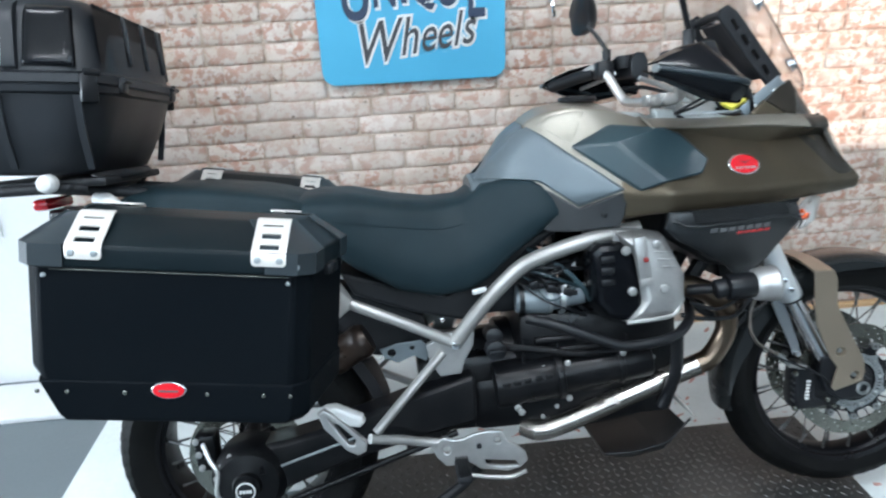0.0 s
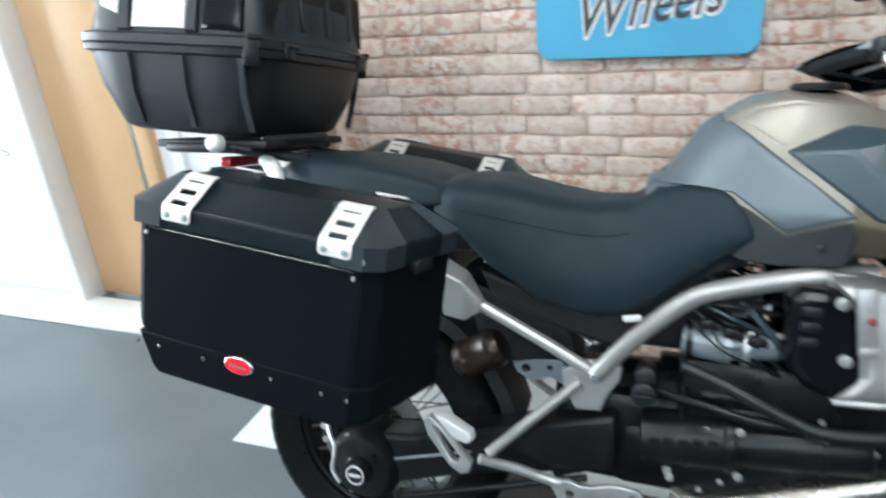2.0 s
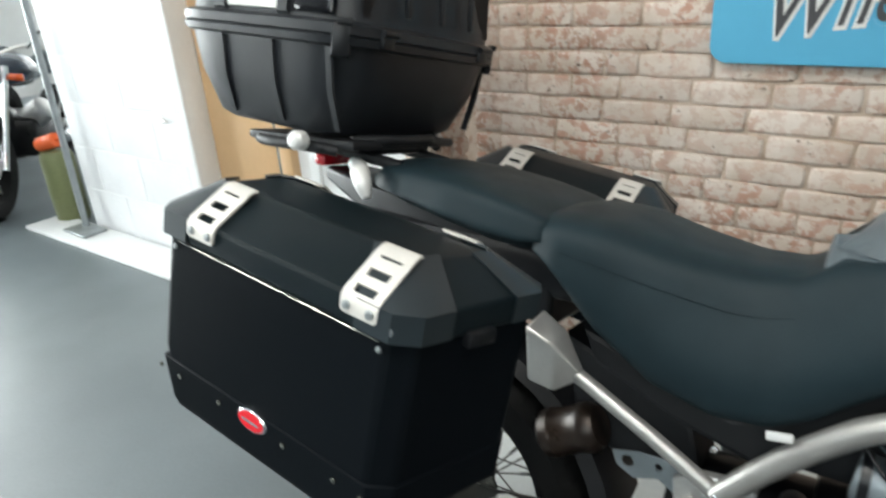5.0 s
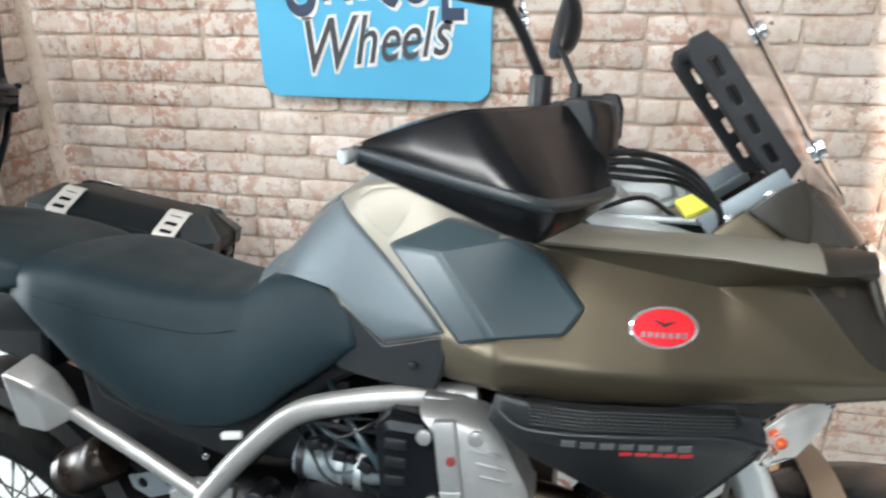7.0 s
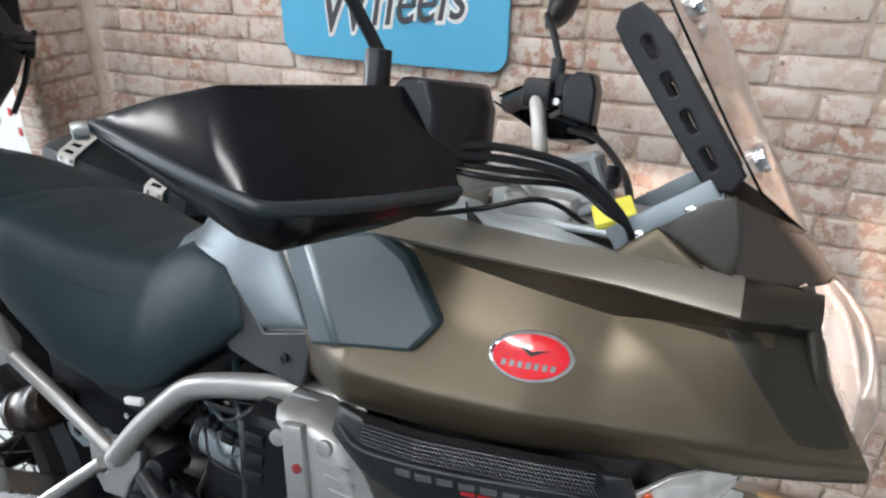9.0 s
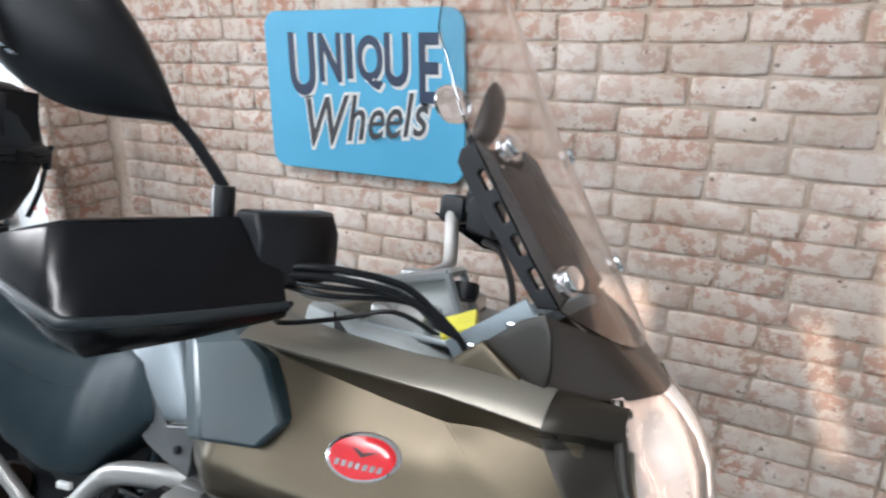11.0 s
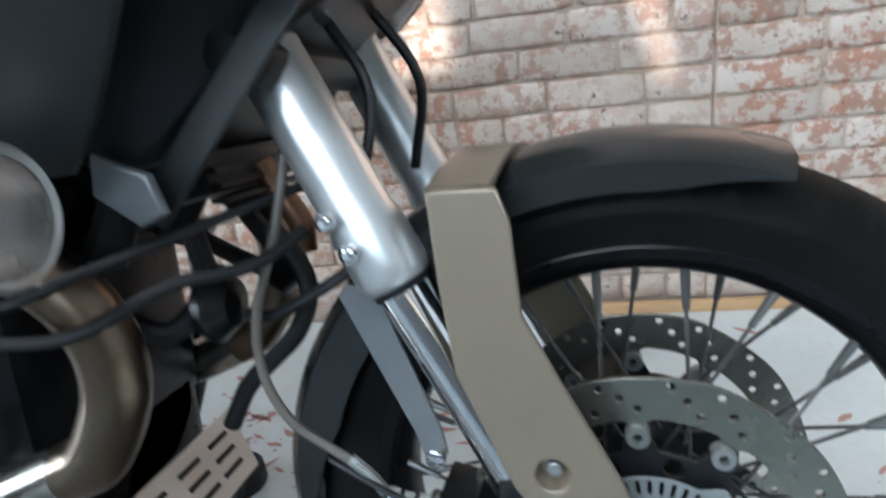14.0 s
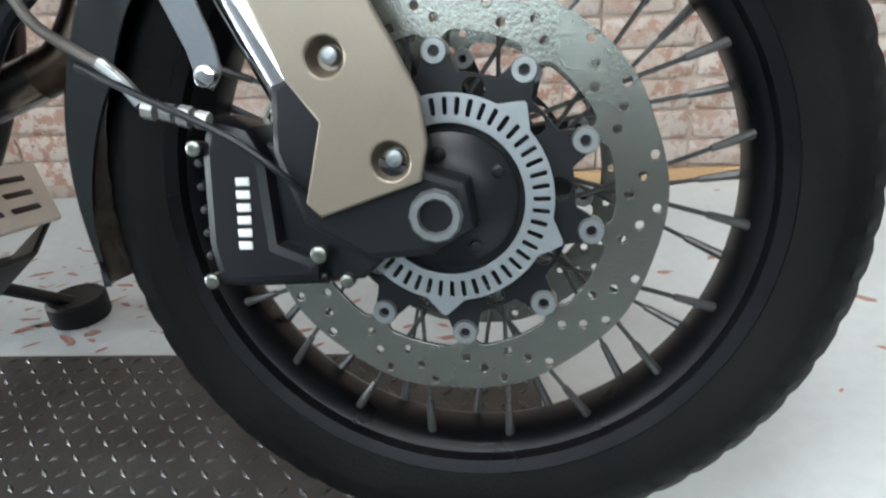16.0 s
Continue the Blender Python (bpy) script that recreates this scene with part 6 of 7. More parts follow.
part("crankcase", merged(box((0.86, 0, 0.52), (0.40, 0.27, 0.22), 0.03), box((0.80, 0, 0.40), (0.52, 0.24, 0.14), 0.03), rod((0.62, 0, 0.47), (1.06, 0, 0.47), 0.115, 32, chamfer=0.01)), ENGINE, bike, "black engine crankcase")
part("gearbox", merged(rod((0.42, 0, 0.46), (0.64, 0, 0.47), 0.100, 28, chamfer=0.01), box((0.56, 0, 0.43), (0.24, 0.22, 0.20), 0.03)), ENGINE, bike, "black gearbox")
for j in range(4):
    part("case_rib", box((0.67 + 0.085 * j, -0.137, 0.52 - 0.012 * (j % 2)), (0.007, 0.012, 0.10), 0.002), ENGINE, bike)
for j in range(3):
    part("case_boss", rod((0.70 + 0.045 * j, -0.134, 0.560 - 0.028 * j), (0.80 + 0.055 * j, -0.138, 0.562 - 0.026 * j), 0.011, 12, chamfer=0.003), ENGINE, bike)
for bx, bz in ((0.650, 0.403), (0.715, 0.500), (0.775, 0.455), (0.745, 0.398), (0.740, 0.535), (0.90, 0.545), (0.985, 0.500), (0.71, 0.375)):
    part("case_bolt", bolt((bx, -0.152, bz), 0.0085 if bx < 0.66 else 0.0055), CAST, bike)
part("starter", rod((0.600, -0.118, 0.452), (0.755, -0.120, 0.466), 0.056, 28, chamfer=0.006), ENGINE, bike, "black starter motor")
part("starter_end", rod((0.755, -0.120, 0.466), (0.985, -0.125, 0.492), 0.047, 28, chamfer=0.008), ENGINE, bike)
part("flange", rod((0.748, -0.120, 0.465), (0.766, -0.120, 0.467), 0.061, 28, chamfer=0.002), ENGINE, bike)
part("flange", rod((0.900, -0.123, 0.482), (0.912, -0.123, 0.4835), 0.051, 28, chamfer=0.002), ENGINE, bike)
for j in range(5):
    part("case_rib", box((0.622 + 0.026 * j, -0.171, 0.470 + 0.003 * j), (0.018, 0.008, 0.010), 0.002, pose(0, 0, 0, 0, -6, 0)), ENGINE, bike)
for bx, bz in ((0.770, 0.512), (0.772, 0.424), (0.655, 0.400), (0.905, 0.524)):
    part("case_bolt", bolt((bx, -0.170, bz), 0.0080), CAST, bike)
part("cover_strut", tube([(0.58, -0.12, 0.555), (0.70, -0.150, 0.545), (0.80, -0.158, 0.528), (0.93, -0.150, 0.525)], 0.009, 10), ENGINE, bike)
part("oil_filler", merged(rod((0.600, -0.150, 0.560), (0.600, -0.185, 0.561), 0.024, 20, chamfer=0.004), box((0.600, -0.190, 0.561), (0.034, 0.012, 0.010), 0.002)), BLACK, bike)
part("oil_cap", merged(rod((0.60, -0.105, 0.585), (0.60, -0.165, 0.590), 0.020, 18, chamfer=0.003)), BLACK, bike)
part("side_tray", plate([[(0.50, 0.68), (0.56, 0.705), (0.64, 0.765), (0.70, 0.815), (0.80, 0.83), (0.70, 0.77), (0.62, 0.68), (0.56, 0.61), (0.42, 0.645), (0.28, 0.70), (0.25, 0.76)]], 0.20, 0.01), BLACK_SOFT, bike)
part("airbox", box((0.60, 0, 0.70), (0.26, 0.17, 0.16), 0.02), BLACK_SOFT, bike)
part("inner_fender", plate([[(0.205, 0.725), (0.300, 0.690), (0.440, 0.625), (0.465, 0.545), (0.400, 0.520), (0.310, 0.532), (0.235, 0.590)]], 0.110, 0.010), BLACK_SOFT, bike, "black inner rear fender")
part("air_canister", lathe([(0.0005, -0.058), (0.030, -0.058), (0.041, -0.048), (0.043, -0.030), (0.0405, -0.026), (0.0405, 0.020), (0.043, 0.024), (0.043, 0.040), (0.034, 0.054), (0.0005, 0.056)], 28, Matrix.Translation((0.258, -0.102, 0.572)) @ pose(0, 0, 0, 0, 62, 0) @ pose(0, 0, 0, 90, 0, 0)), CANISTER, bike, "dark copper-brown air canister")
part("tray_clip", box((0.570, -0.170, 0.705), (0.034, 0.010, 0.012), 0.003, pose(0, 0, 0, 0, -10, 0)), WHITE_PART, bike)
part("tray_screw", bolt((0.485, -0.105, 0.625), 0.006), CHROME, bike)

# swing arm and final drive
part("swing_arm", loft([[V((x, y - 0.115, z + dz)) for y, dz in ((-0.045, -h), (0.040, -h), (0.050, 0), (0.040, h), (-0.045, h), (-0.055, 0))] for x, z, h in ((0.55, 0.44, 0.060), (0.40, 0.405, 0.055), (0.24, 0.362, 0.050), (0.10, 0.322, 0.058), (0.0, 0.300, 0.070))]), ENGINE, bike, "black single-sided swing arm", bevel=0.01)
part("final_drive", lathe([(0.0005, -0.090), (0.030, -0.090), (0.034, -0.080), (0.070, -0.070), (0.088, -0.045), (0.090, 0.02), (0.0005, 0.02)], 36, pose(0.005, -0.115, 0.297)), ENGINE, bike, "black final drive housing")
part("drive_cap", lathe([(0.0005, -0.012), (0.020, -0.012), (0.0235, -0.009), (0.024, 0.0), (0.0005, 0.0)], 28, pose(0.005, -0.203, 0.294)), BLACK, bike)
part("cap_ring", lathe([(0.0195, -0.0135), (0.022, -0.0135), (0.022, -0.010), (0.0195, -0.010)], 32, pose(0.005, -0.203, 0.294)), WHITE_PRINT, bike)
for j in range(4):
    part("marking", box((-0.006 + 0.0072 * j, -0.2162, 0.294), (0.005, 0.001, 0.008), 0.0), WHITE_PRINT, bike)
for j in range(4):
    part("drive_rib", box((0.10 + 0.045 * j, -0.168, 0.330 + 0.013 * j), (0.050, 0.006, 0.006), 0.002, pose(0, 0, 0, 0, -16, 0)), ZINC, bike)
part("torque_rod", rod((0.10, -0.175, 0.240), (0.50, -0.160, 0.360), 0.008, 12), ENGINE, bike)
for j in range(6):
    a = radians(120 + 25 * j)
    part("drive_bolt", bolt((0.005 + 0.075 * math.cos(a), -0.170, 0.297 + 0.075 * math.sin(a)), 0.007), CAST, bike)
part("brake_line", tube([(-0.09, -0.17, 0.40), (-0.075, -0.18, 0.36), (-0.06, -0.185, 0.33), (-0.068, -0.185, 0.28), (-0.05, -0.185, 0.25)], 0.0055, 8), ALU, bike)
part("rear_caliper", box((-0.095, -0.115, 0.36), (0.05, 0.06, 0.09), 0.012), ENGINE, bike)
for j in range(3):
    part("caliper_bolt", bolt((-0.112 + 0.004 * j, -0.146, 0.395 - 0.033 * j), 0.008), CAST, bike)
part("rear_disc", plate([circle(0, 0, 0.140, 64), circle(0, 0, 0.095, 48)], 0.005, 0.0005, pose(-0.015, -0.075, 0.318)), DISC, rear_wheel)

# sump guard, stand, lamp
skid = part("sump_guard", loft([[V((x, y, z)) for y, z in ((-w, hi), (-w * 0.72, lo), (w * 0.72, lo), (w, hi))] for x, w, lo, hi in ((0.88, 0.12, 0.220, 0.240), (0.94, 0.14, 0.216, 0.248), (1.03, 0.14, 0.228, 0.266), (1.10, 0.118, 0.282, 0.314))], closed=False), DARK_GREY, bike, "dark sump guard with a pale slotted front plate", thick=0.006, bevel=0.004)
front_face = [V((1.064, 0.152, 0.372)), V((1.112, 0.118, 0.312)), V((1.112, -0.118, 0.312)), V((1.064, -0.152, 0.372))]
face_bm = bmesh.new()
face_bm.faces.new([face_bm.verts.new(p) for p in front_face])
nose = part("sump_plate", face_bm, STRAP, skid, "pale front plate with black slots", thick=0.006, bevel=0.002)
down = (front_face[1] - front_face[0] + front_face[2] - front_face[3]) / 2
tip = math.degrees(math.atan2(-down.z, down.x))
for yy in (-0.095, -0.033, 0.033, 0.095):
    for i in range(3):
        c = (front_face[0] + front_face[3]) / 2 + down * (0.26 + 0.24 * i)
        part("slot", box((c.x + 0.0016, yy * (1 - 0.07 * i), c.z + 0.0016), (0.0065, 0.040, 0.0060), 0.0015, pose(0, 0, 0, 0, tip, 0)), BLACK, nose)
for k in (-1, 1):
    part("centre_stand_leg", tube([(0.60, k * 0.13, 0.30), (0.50, k * 0.16, 0.22), (0.38, k * 0.18, 0.16)], 0.013, 10), BLACK, bike)
both("oil_hose", tube([(1.10, -0.08, 0.62), (1.14, -0.10, 0.585), (1.185, -0.10, 0.565), (1.205, -0.07, 0.595), (1.19, -0.05, 0.64)], 0.010, 10), BLACK_SOFT, bike)
for k in (-1, 1):
    at_lamp = Matrix.Translation((1.184, k * 0.264, 0.690)) @ pose(0, 0, 0, 0, 0, 90)
    fog = part("auxiliary_lamp", lathe([(0.0005, 0.016), (0.028, 0.016), (0.035, 0.010), (0.038, -0.004), (0.039, -0.024), (0.041, -0.026), (0.041, -0.033), (0.038, -0.036), (0.034, -0.034), (0.030, -0.012), (0.016, 0.006), (0.0005, 0.012)], 36, at_lamp), CAST, bike, "round satin alloy auxiliary lamp", sharp=50)
    part("reflector", lathe([(0.0005, 0.0105), (0.015, 0.004), (0.024, -0.006), (0.0295, -0.016), (0.0328, -0.029)], 36, at_lamp, close=False), LAMP_INNER, fog, "bright lamp reflector")
    part("bulb_cap", lathe([(0.0005, 0.010), (0.007, 0.008), (0.0075, -0.008), (0.005, -0.012), (0.0005, -0.013)], 24, at_lamp), DARK_GREY, fog, "dark bulb cap")
    part("lens", lathe([(0.0005, 0.0), (0.020, 0.002), (0.0335, 0.006)], 30, Matrix.Translation((1.223, k * 0.264, 0.690)) @ pose(0, 0, 0, 0, 0, 90), close=False), LENS, fog)
    part("lamp_housing", merged(rod((1.172, k * 0.264, 0.690), (1.110, k * 0.262, 0.688), 0.029, 24, chamfer=0.004), rod((1.110, k * 0.262, 0.688), (1.085, k * 0.258, 0.684), 0.022, 20, chamfer=0.003)), BLACK, bike, "black lamp housing")
    part("lamp_bracket", rod((1.120, k * 0.250, 0.684), (1.050, k * 0.200, 0.672), 0.012, 14), BLACK, bike)
    part("horn", lathe([(0.0005, 0.0), (0.030, 0.0), (0.034, 0.010), (0.020, 0.026), (0.0005, 0.03)], 24, Matrix.Translation((1.205, k * 0.07, 0.580)) @ pose(0, 0, 0, 0, 0, -90)), ENGINE, bike)
wl = LEAN.inverted()
stand_foot = wl @ V((0.905, 0.500, 0.030))
part("side_stand", tube([(0.70, 0.13, 0.30), tuple((V((0.70, 0.13, 0.30)) + stand_foot) / 2), tuple(stand_foot)], 0.0105, 12, 1), BLACK, bike, "black side stand leg")
part("stand_puck", lathe([(0.0005, -0.012), (0.044, -0.012), (0.046, -0.008), (0.046, 0.022), (0.042, 0.026), (0.030, 0.024), (0.0005, 0.024)], 32, wl @ pose(0.905, 0.500, 0.018, 90, 0, 0)), BLACK_SOFT, bike, "round black rubber stand foot")
for k in (-1, 1):
    part("wheel_arch", tube([(1.10, k * 0.05, 0.62), (1.18, k * 0.06, 0.74), (1.26, k * 0.05, 0.80)], 0.02, 8), BLACK_SOFT, bike)
part("lower_yoke", box((1.285, 0, 0.775), (0.07, 0.26, 0.035), 0.01, pose(0, 0, 0, 0, 27, 0)), BLACK, bike, m=None)
part("fork_hose", tube([(1.33, -0.035, 0.80), (1.36, -0.04, 0.74), (1.345, -0.05, 0.66), (1.33, -0.05, 0.60)], 0.005, 8), BLACK, bike)
part("fork_hose", tube([(1.345, 0.035, 0.82), (1.385, 0.04, 0.75), (1.37, 0.05, 0.67)], 0.005, 8), BLACK, bike)

# ---- luggage ----
PAN_OUT = [(-0.192, -0.115), (0.198, -0.115), (0.224, -0.092), (0.262, 0.088), (0.248, 0.115), (-0.192, 0.115), (-0.215, 0.092), (-0.215, -0.092)]


def pan_ring(z, grow=0.0, rear=0.0, low=0.0):
    out = []
    for x, y in PAN_OUT:
        gx, gy = (grow if x > 0 else -grow), (grow if y > 0 else -grow)
        out.append(V((max(x, -0.215 + rear) + gx if x < 0 else x + gx - low, (y + gy) * (1 - low * 2), z)))
    return out


STRAP_WAY = [(0.1225, 0.256), (0.1228, 0.274), (0.1190, 0.281), (0.0690, 0.3195), (0.0625, 0.3225), (0.0560, 0.3230)]


def strap(ob, xc, s):
    """A slotted strap over the lid's slanting face: two side rails and the bars between the slots."""
    w = 0.027
    way = [V((0, s * y, z)) for y, z in STRAP_WAY]
    far = [0.0]
    for p, q in zip(way, way[1:]):
        far.append(far[-1] + (q - p).length)

    def point(d, u):
        k = min(max(i for i in range(len(far)) if far[i] <= d + 1e-9), len(way) - 2)
        p = way[k].lerp(way[k + 1], (d - far[k]) / (far[k + 1] - far[k]))
        round_off = 0.004 if d < 0.002 else 0.0
        return p + V((xc + u * (w - (round_off if abs(u) > 0.9 else 0)), 0, 0))
    total = far[-1]
    ds = sorted(set([0.0, 0.004, 0.026, 0.037, 0.050, 0.061, 0.077, 0.081] + far))
    ds = [d for d in ds if d <= total]
    us = (-1.0, -0.56, 0.56, 1.0)
    bm = bmesh.new()
    grid = [[bm.verts.new(point(d, u)) for u in us] for d in ds]
    for a, b, d0, d1 in zip(grid, grid[1:], ds, ds[1:]):
        mid = (d0 + d1) / 2
        for c in range(3):
            if c == 1 and (0.026 < mid < 0.037 or 0.050 < mid < 0.061 or 0.077 < mid < 0.081):
                continue
            bm.faces.new((a[c], a[c + 1], b[c + 1], b[c]))
    st = part("strap", bm, STRAP, ob, "pale slotted metal lid strap", thick=0.0030, sharp=50)
    for dx in (-0.017, 0.017):
        part("rivet", bolt((xc + dx, s * 0.1235, 0.266), 0.0055, (0, s, 0), 0.0035), ZINC, st)


def pannier(place, label, front_grip):
    ob = thing("pannier", label, "pannier", place, group="panniers")
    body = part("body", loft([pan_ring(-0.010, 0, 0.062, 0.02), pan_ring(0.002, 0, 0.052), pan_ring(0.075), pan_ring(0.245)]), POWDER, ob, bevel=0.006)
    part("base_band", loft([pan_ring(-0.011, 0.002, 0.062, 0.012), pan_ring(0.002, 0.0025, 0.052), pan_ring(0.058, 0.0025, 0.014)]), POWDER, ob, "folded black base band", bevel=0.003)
    lid = part("lid", loft([pan_ring(0.240, 0.003), pan_ring(0.250, 0.005), pan_ring(0.276, 0.004), [V((v.x * 0.80 + 0.002, v.y * 0.52, 0.317)) for v in pan_ring(0)], [V((v.x * 0.72, v.y * 0.40, 0.319)) for v in pan_ring(0)]]), LID_SHEEN, ob, "black bevelled lid", bevel=0.004)
    for k in range(4):
        ids = ((7, 0), (1, 2), (3, 4), (5, 6))[k]
        rows = []
        for zz, g, sx, sy in ((0.243, 0.0065, 1, 1), (0.277, 0.0065, 1, 1), (0.3200, 0.0, 0.80, 0.52)):
            ring = pan_ring(zz, g)
            p, q = ring[ids[0]], ring[ids[1]]
            if k in (0,):
                pts = [p + V((0, 0.045, 0)), p, q, q + V((0.050, 0, 0))]
            elif k == 1:
                pts = [p - V((0.050, 0, 0)), p, q, q + V((0.009, 0.045, 0))]
            elif k == 2:
                pts = [p - V((0.009, 0.045, 0)), p, q, q - V((0.050, 0, 0))]
            else:
                pts = [p + V((0.050, 0, 0)), p, q, q - V((0, 0.045, 0))]
            rows.append([V((v.x * sx, v.y * sy, v.z)) for v in pts])
        part("corner_cap", loft(rows, closed=False), CAP_GREY, lid, "grey plastic corner cap", thick=0.003)
    for xc in (-0.118, 0.160):
        for s in (-1, 1):
            strap(ob, xc, s)
    for xc in (-0.195, -0.150, -0.062, 0.066, 0.155, 0.198):
        part("rivet", bolt((xc, -0.1175, 0.040), 0.0036, (0, -1, 0), 0.003), DISC, body)
        part("rivet", bolt((xc, 0.1175, 0.040), 0.0036, (0, 1, 0), 0.003), DISC, body)
    for xc in (-0.180, 0.190):
        part("rivet", bolt((xc, -0.115, 0.228), 0.0038, (0, -1, 0), 0.003), ZINC, body)
        part("rivet", bolt((xc + 0.012, -0.1195, 0.256), 0.0062, (0, -1, 0), 0.003), ZINC, body)
    part("lid_seam", tube([(-0.17, -0.1185, 0.2385), (0.0, -0.1185, 0.2385), (0.19, -0.1185, 0.2385)], 0.0010, 6, 1), DISC, body)
    part("front_latch", box((0.248, -0.005, 0.236), (0.016, 0.046, 0.020), 0.004, pose(0, 0, 0, 0, 0, -12)), BLACK, ob)
    if front_grip < 0:
        for piece in ob.children_recursive:
            piece.data.transform(Matrix.Scale(-1, 4, (0, 1, 0)))
            piece.data.flip_normals()
    return ob


near = pannier(LEAN @ pose(-0.007, -0.462, 0.645, 0, 7.2, 0), "black aluminium pannier with pale slotted straps and a red badge", 1)
far = pannier(LEAN @ pose(-0.045, 0.395, 0.662, 0, 8.4, 0), "black aluminium pannier beside the brick wall", -1)
bd = part("badge", pad(circle(0.006, 0.046, 0.0280, 32, 0.0150), lambda x, z: -0.1172, 0.004, 0.002, 3), CHROME, near, "oval red enamel badge with a chrome rim")
part("enamel", pad(circle(0.006, 0.046, 0.0255, 32, 0.0128), lambda x, z: -0.1172, 0.0048, 0.001, 3), RED, bd)
part("marking", pad([(-0.010, 0.0435), (0.022, 0.0435), (0.022, 0.0470), (-0.010, 0.0470)], lambda x, z: -0.1172, 0.0053, 0.0003, 1), CHROME, bd)

# rack and top case
for k in (-1, 1):
    part("rack_tube", tube([(-0.255, k * 0.165, 0.998), (-0.275, k * 0.180, 1.002), (-0.30, k * 0.19, 1.004), (-0.47, k * 0.17, 1.004), (-0.53, 0, 1.004)], 0.011, 12), BLACK_SOFT, bike)
    part("rack_end", lathe([(0.0005, -0.016), (0.013, -0.014), (0.019, -0.006), (0.019, 0.012), (0.012, 0.020), (0.0005, 0.022)], 24, pose(-0.304, k * 0.222, 1.016, 0, 0, 0 if k < 0 else 180)), WHITE_PART, bike, "pale round rack end")
    part("grab_rail", tube([(-0.262, k * 0.108, 0.972), (-0.240, k * 0.118, 0.968), (-0.222, k * 0.134, 0.958), (-0.205, k * 0.144, 0.938), (-0.192, k * 0.146, 0.915)], 0.013, 12, radii=[0.014, 0.017, 0.020, 0.018, 0.010]), WHITE_PART, bike, "silver pillion grab rail")
    part("rack_strut", rod((-0.16, k * 0.08, 0.975), (-0.45, k * 0.10, 1.010), 0.012, 12), BLACK_SOFT, bike)
part("rack_plate", box((-0.36, 0, 1.012), (0.30, 0.34, 0.018), 0.006), BLACK_SOFT, bike)
part("rack_front", tube([(-0.25, -0.13, 1.020), (-0.205, -0.06, 1.022), (-0.205, 0.06, 1.022), (-0.25, 0.13, 1.020)], 0.011, 12), BLACK_SOFT, bike)


def soft_ring(z, a, b, n=48, p=5.0, dx=0.0):
    out = []
    for t in np.linspace(0, 2 * math.pi, n, endpoint=False):
        c, s = math.cos(t), math.sin(t)
        k = (abs(c) ** p + abs(s) ** p) ** (-1 / p)
        out.append(V((a * c * k + dx, b * s * k, z)))
    return out


case = thing("top_case", "large black plastic top case on the rear rack", "top case", LEAN @ pose(-0.420, 0.010, 1.018, 0, 4.0, 0))
base = part("body", loft([soft_ring(0.022, 0.150, 0.170, p=5), soft_ring(0.020, 0.172, 0.192, p=6), soft_ring(0.030, 0.186, 0.206, p=7), soft_ring(0.110, 0.218, 0.234, p=8), soft_ring(0.190, 0.240, 0.248, p=8)]), CASE_BLACK, case, sharp=50)
part("seam_band", loft([soft_ring(0.184, 0.242, 0.250, p=8), soft_ring(0.188, 0.251, 0.258, p=8), soft_ring(0.200, 0.254, 0.261, p=8), soft_ring(0.203, 0.250, 0.257, p=8), soft_ring(0.206, 0.254, 0.261, p=8), soft_ring(0.222, 0.254, 0.261, p=8), soft_ring(0.228, 0.244, 0.252, p=8)]), CASE_BLACK, case, "raised band at the lid's seam", sharp=40)
lid = part("lid", loft([soft_ring(0.224, 0.238, 0.248, p=8), soft_ring(0.300, 0.228, 0.238, p=7), soft_ring(0.348, 0.216, 0.226, p=6), soft_ring(0.366, 0.204, 0.214, p=5.5), soft_ring(0.376, 0.180, 0.192, p=5), soft_ring(0.381, 0.120, 0.140, p=4)]), CASE_BLACK, case, "ribbed black lid", sharp=50)


def lid_side(x, z):
    return -0.2445 + (z - 0.236) * 0.135 + 0.9 * max(0.0, z - 0.345)


for k in (-1, 1):
    turn = pose(0, 0, 0, 0, 0, 0 if k < 0 else 180)
    part("side_panel", pad([(0.098, 0.236), (0.196, 0.236), (0.190, 0.350), (0.104, 0.356)], lid_side, 0.007, 0.012, 4), GLOSS_BLACK, lid, "glossy dark side panel", m=turn)
    for x0, x1 in ((-0.118, -0.084), (0.062, 0.092)):
        part("lid_rib", pad([(x0, 0.230), (x1, 0.230), (x1 - 0.004, 0.362), (x0 + 0.004, 0.362)], lid_side, 0.011, 0.006, 3), CASE_BLACK, lid, m=turn)
    for x0 in (-0.104, 0.040, 0.190):
        part("groove_rib", loft([[V((x0 + dx, k * (y + 0.0015), z)) for dx in (0, 0.004, 0.010, 0.014)] for y, z in ((0.208, 0.036), (0.236, 0.108), (0.249, 0.182))], closed=False), CASE_BLACK, base, thick=0.006)
part("pale_panel", pad([(-0.082, 0.236), (0.060, 0.236), (0.056, 0.362), (-0.076, 0.362)], lid_side, 0.0075, 0.003, 4), WHITE_PART, case, "pale reflective panel")
part("pale_panel", pad([(-0.172, 0.280), (-0.120, 0.262), (-0.120, 0.360), (-0.166, 0.352)], lid_side, 0.0060, 0.004, 4), WHITE_PART, case, "small pale reflective corner panel")
part("back_pad", loft([[V((0.232 + dx - 0.10 * (z - 0.236), y, z)) for y, z, dx in ((-w, 0.240, 0.0), (-w, 0.362, 0.0), (w, 0.362, 0.0), (w, 0.240, 0.0))] for w, dx in ((0.214, -0.010), (0.214, 0.014), (0.206, 0.020))]), BLACK_SOFT, lid, "raised dark block on the lid's front", bevel=0.008)
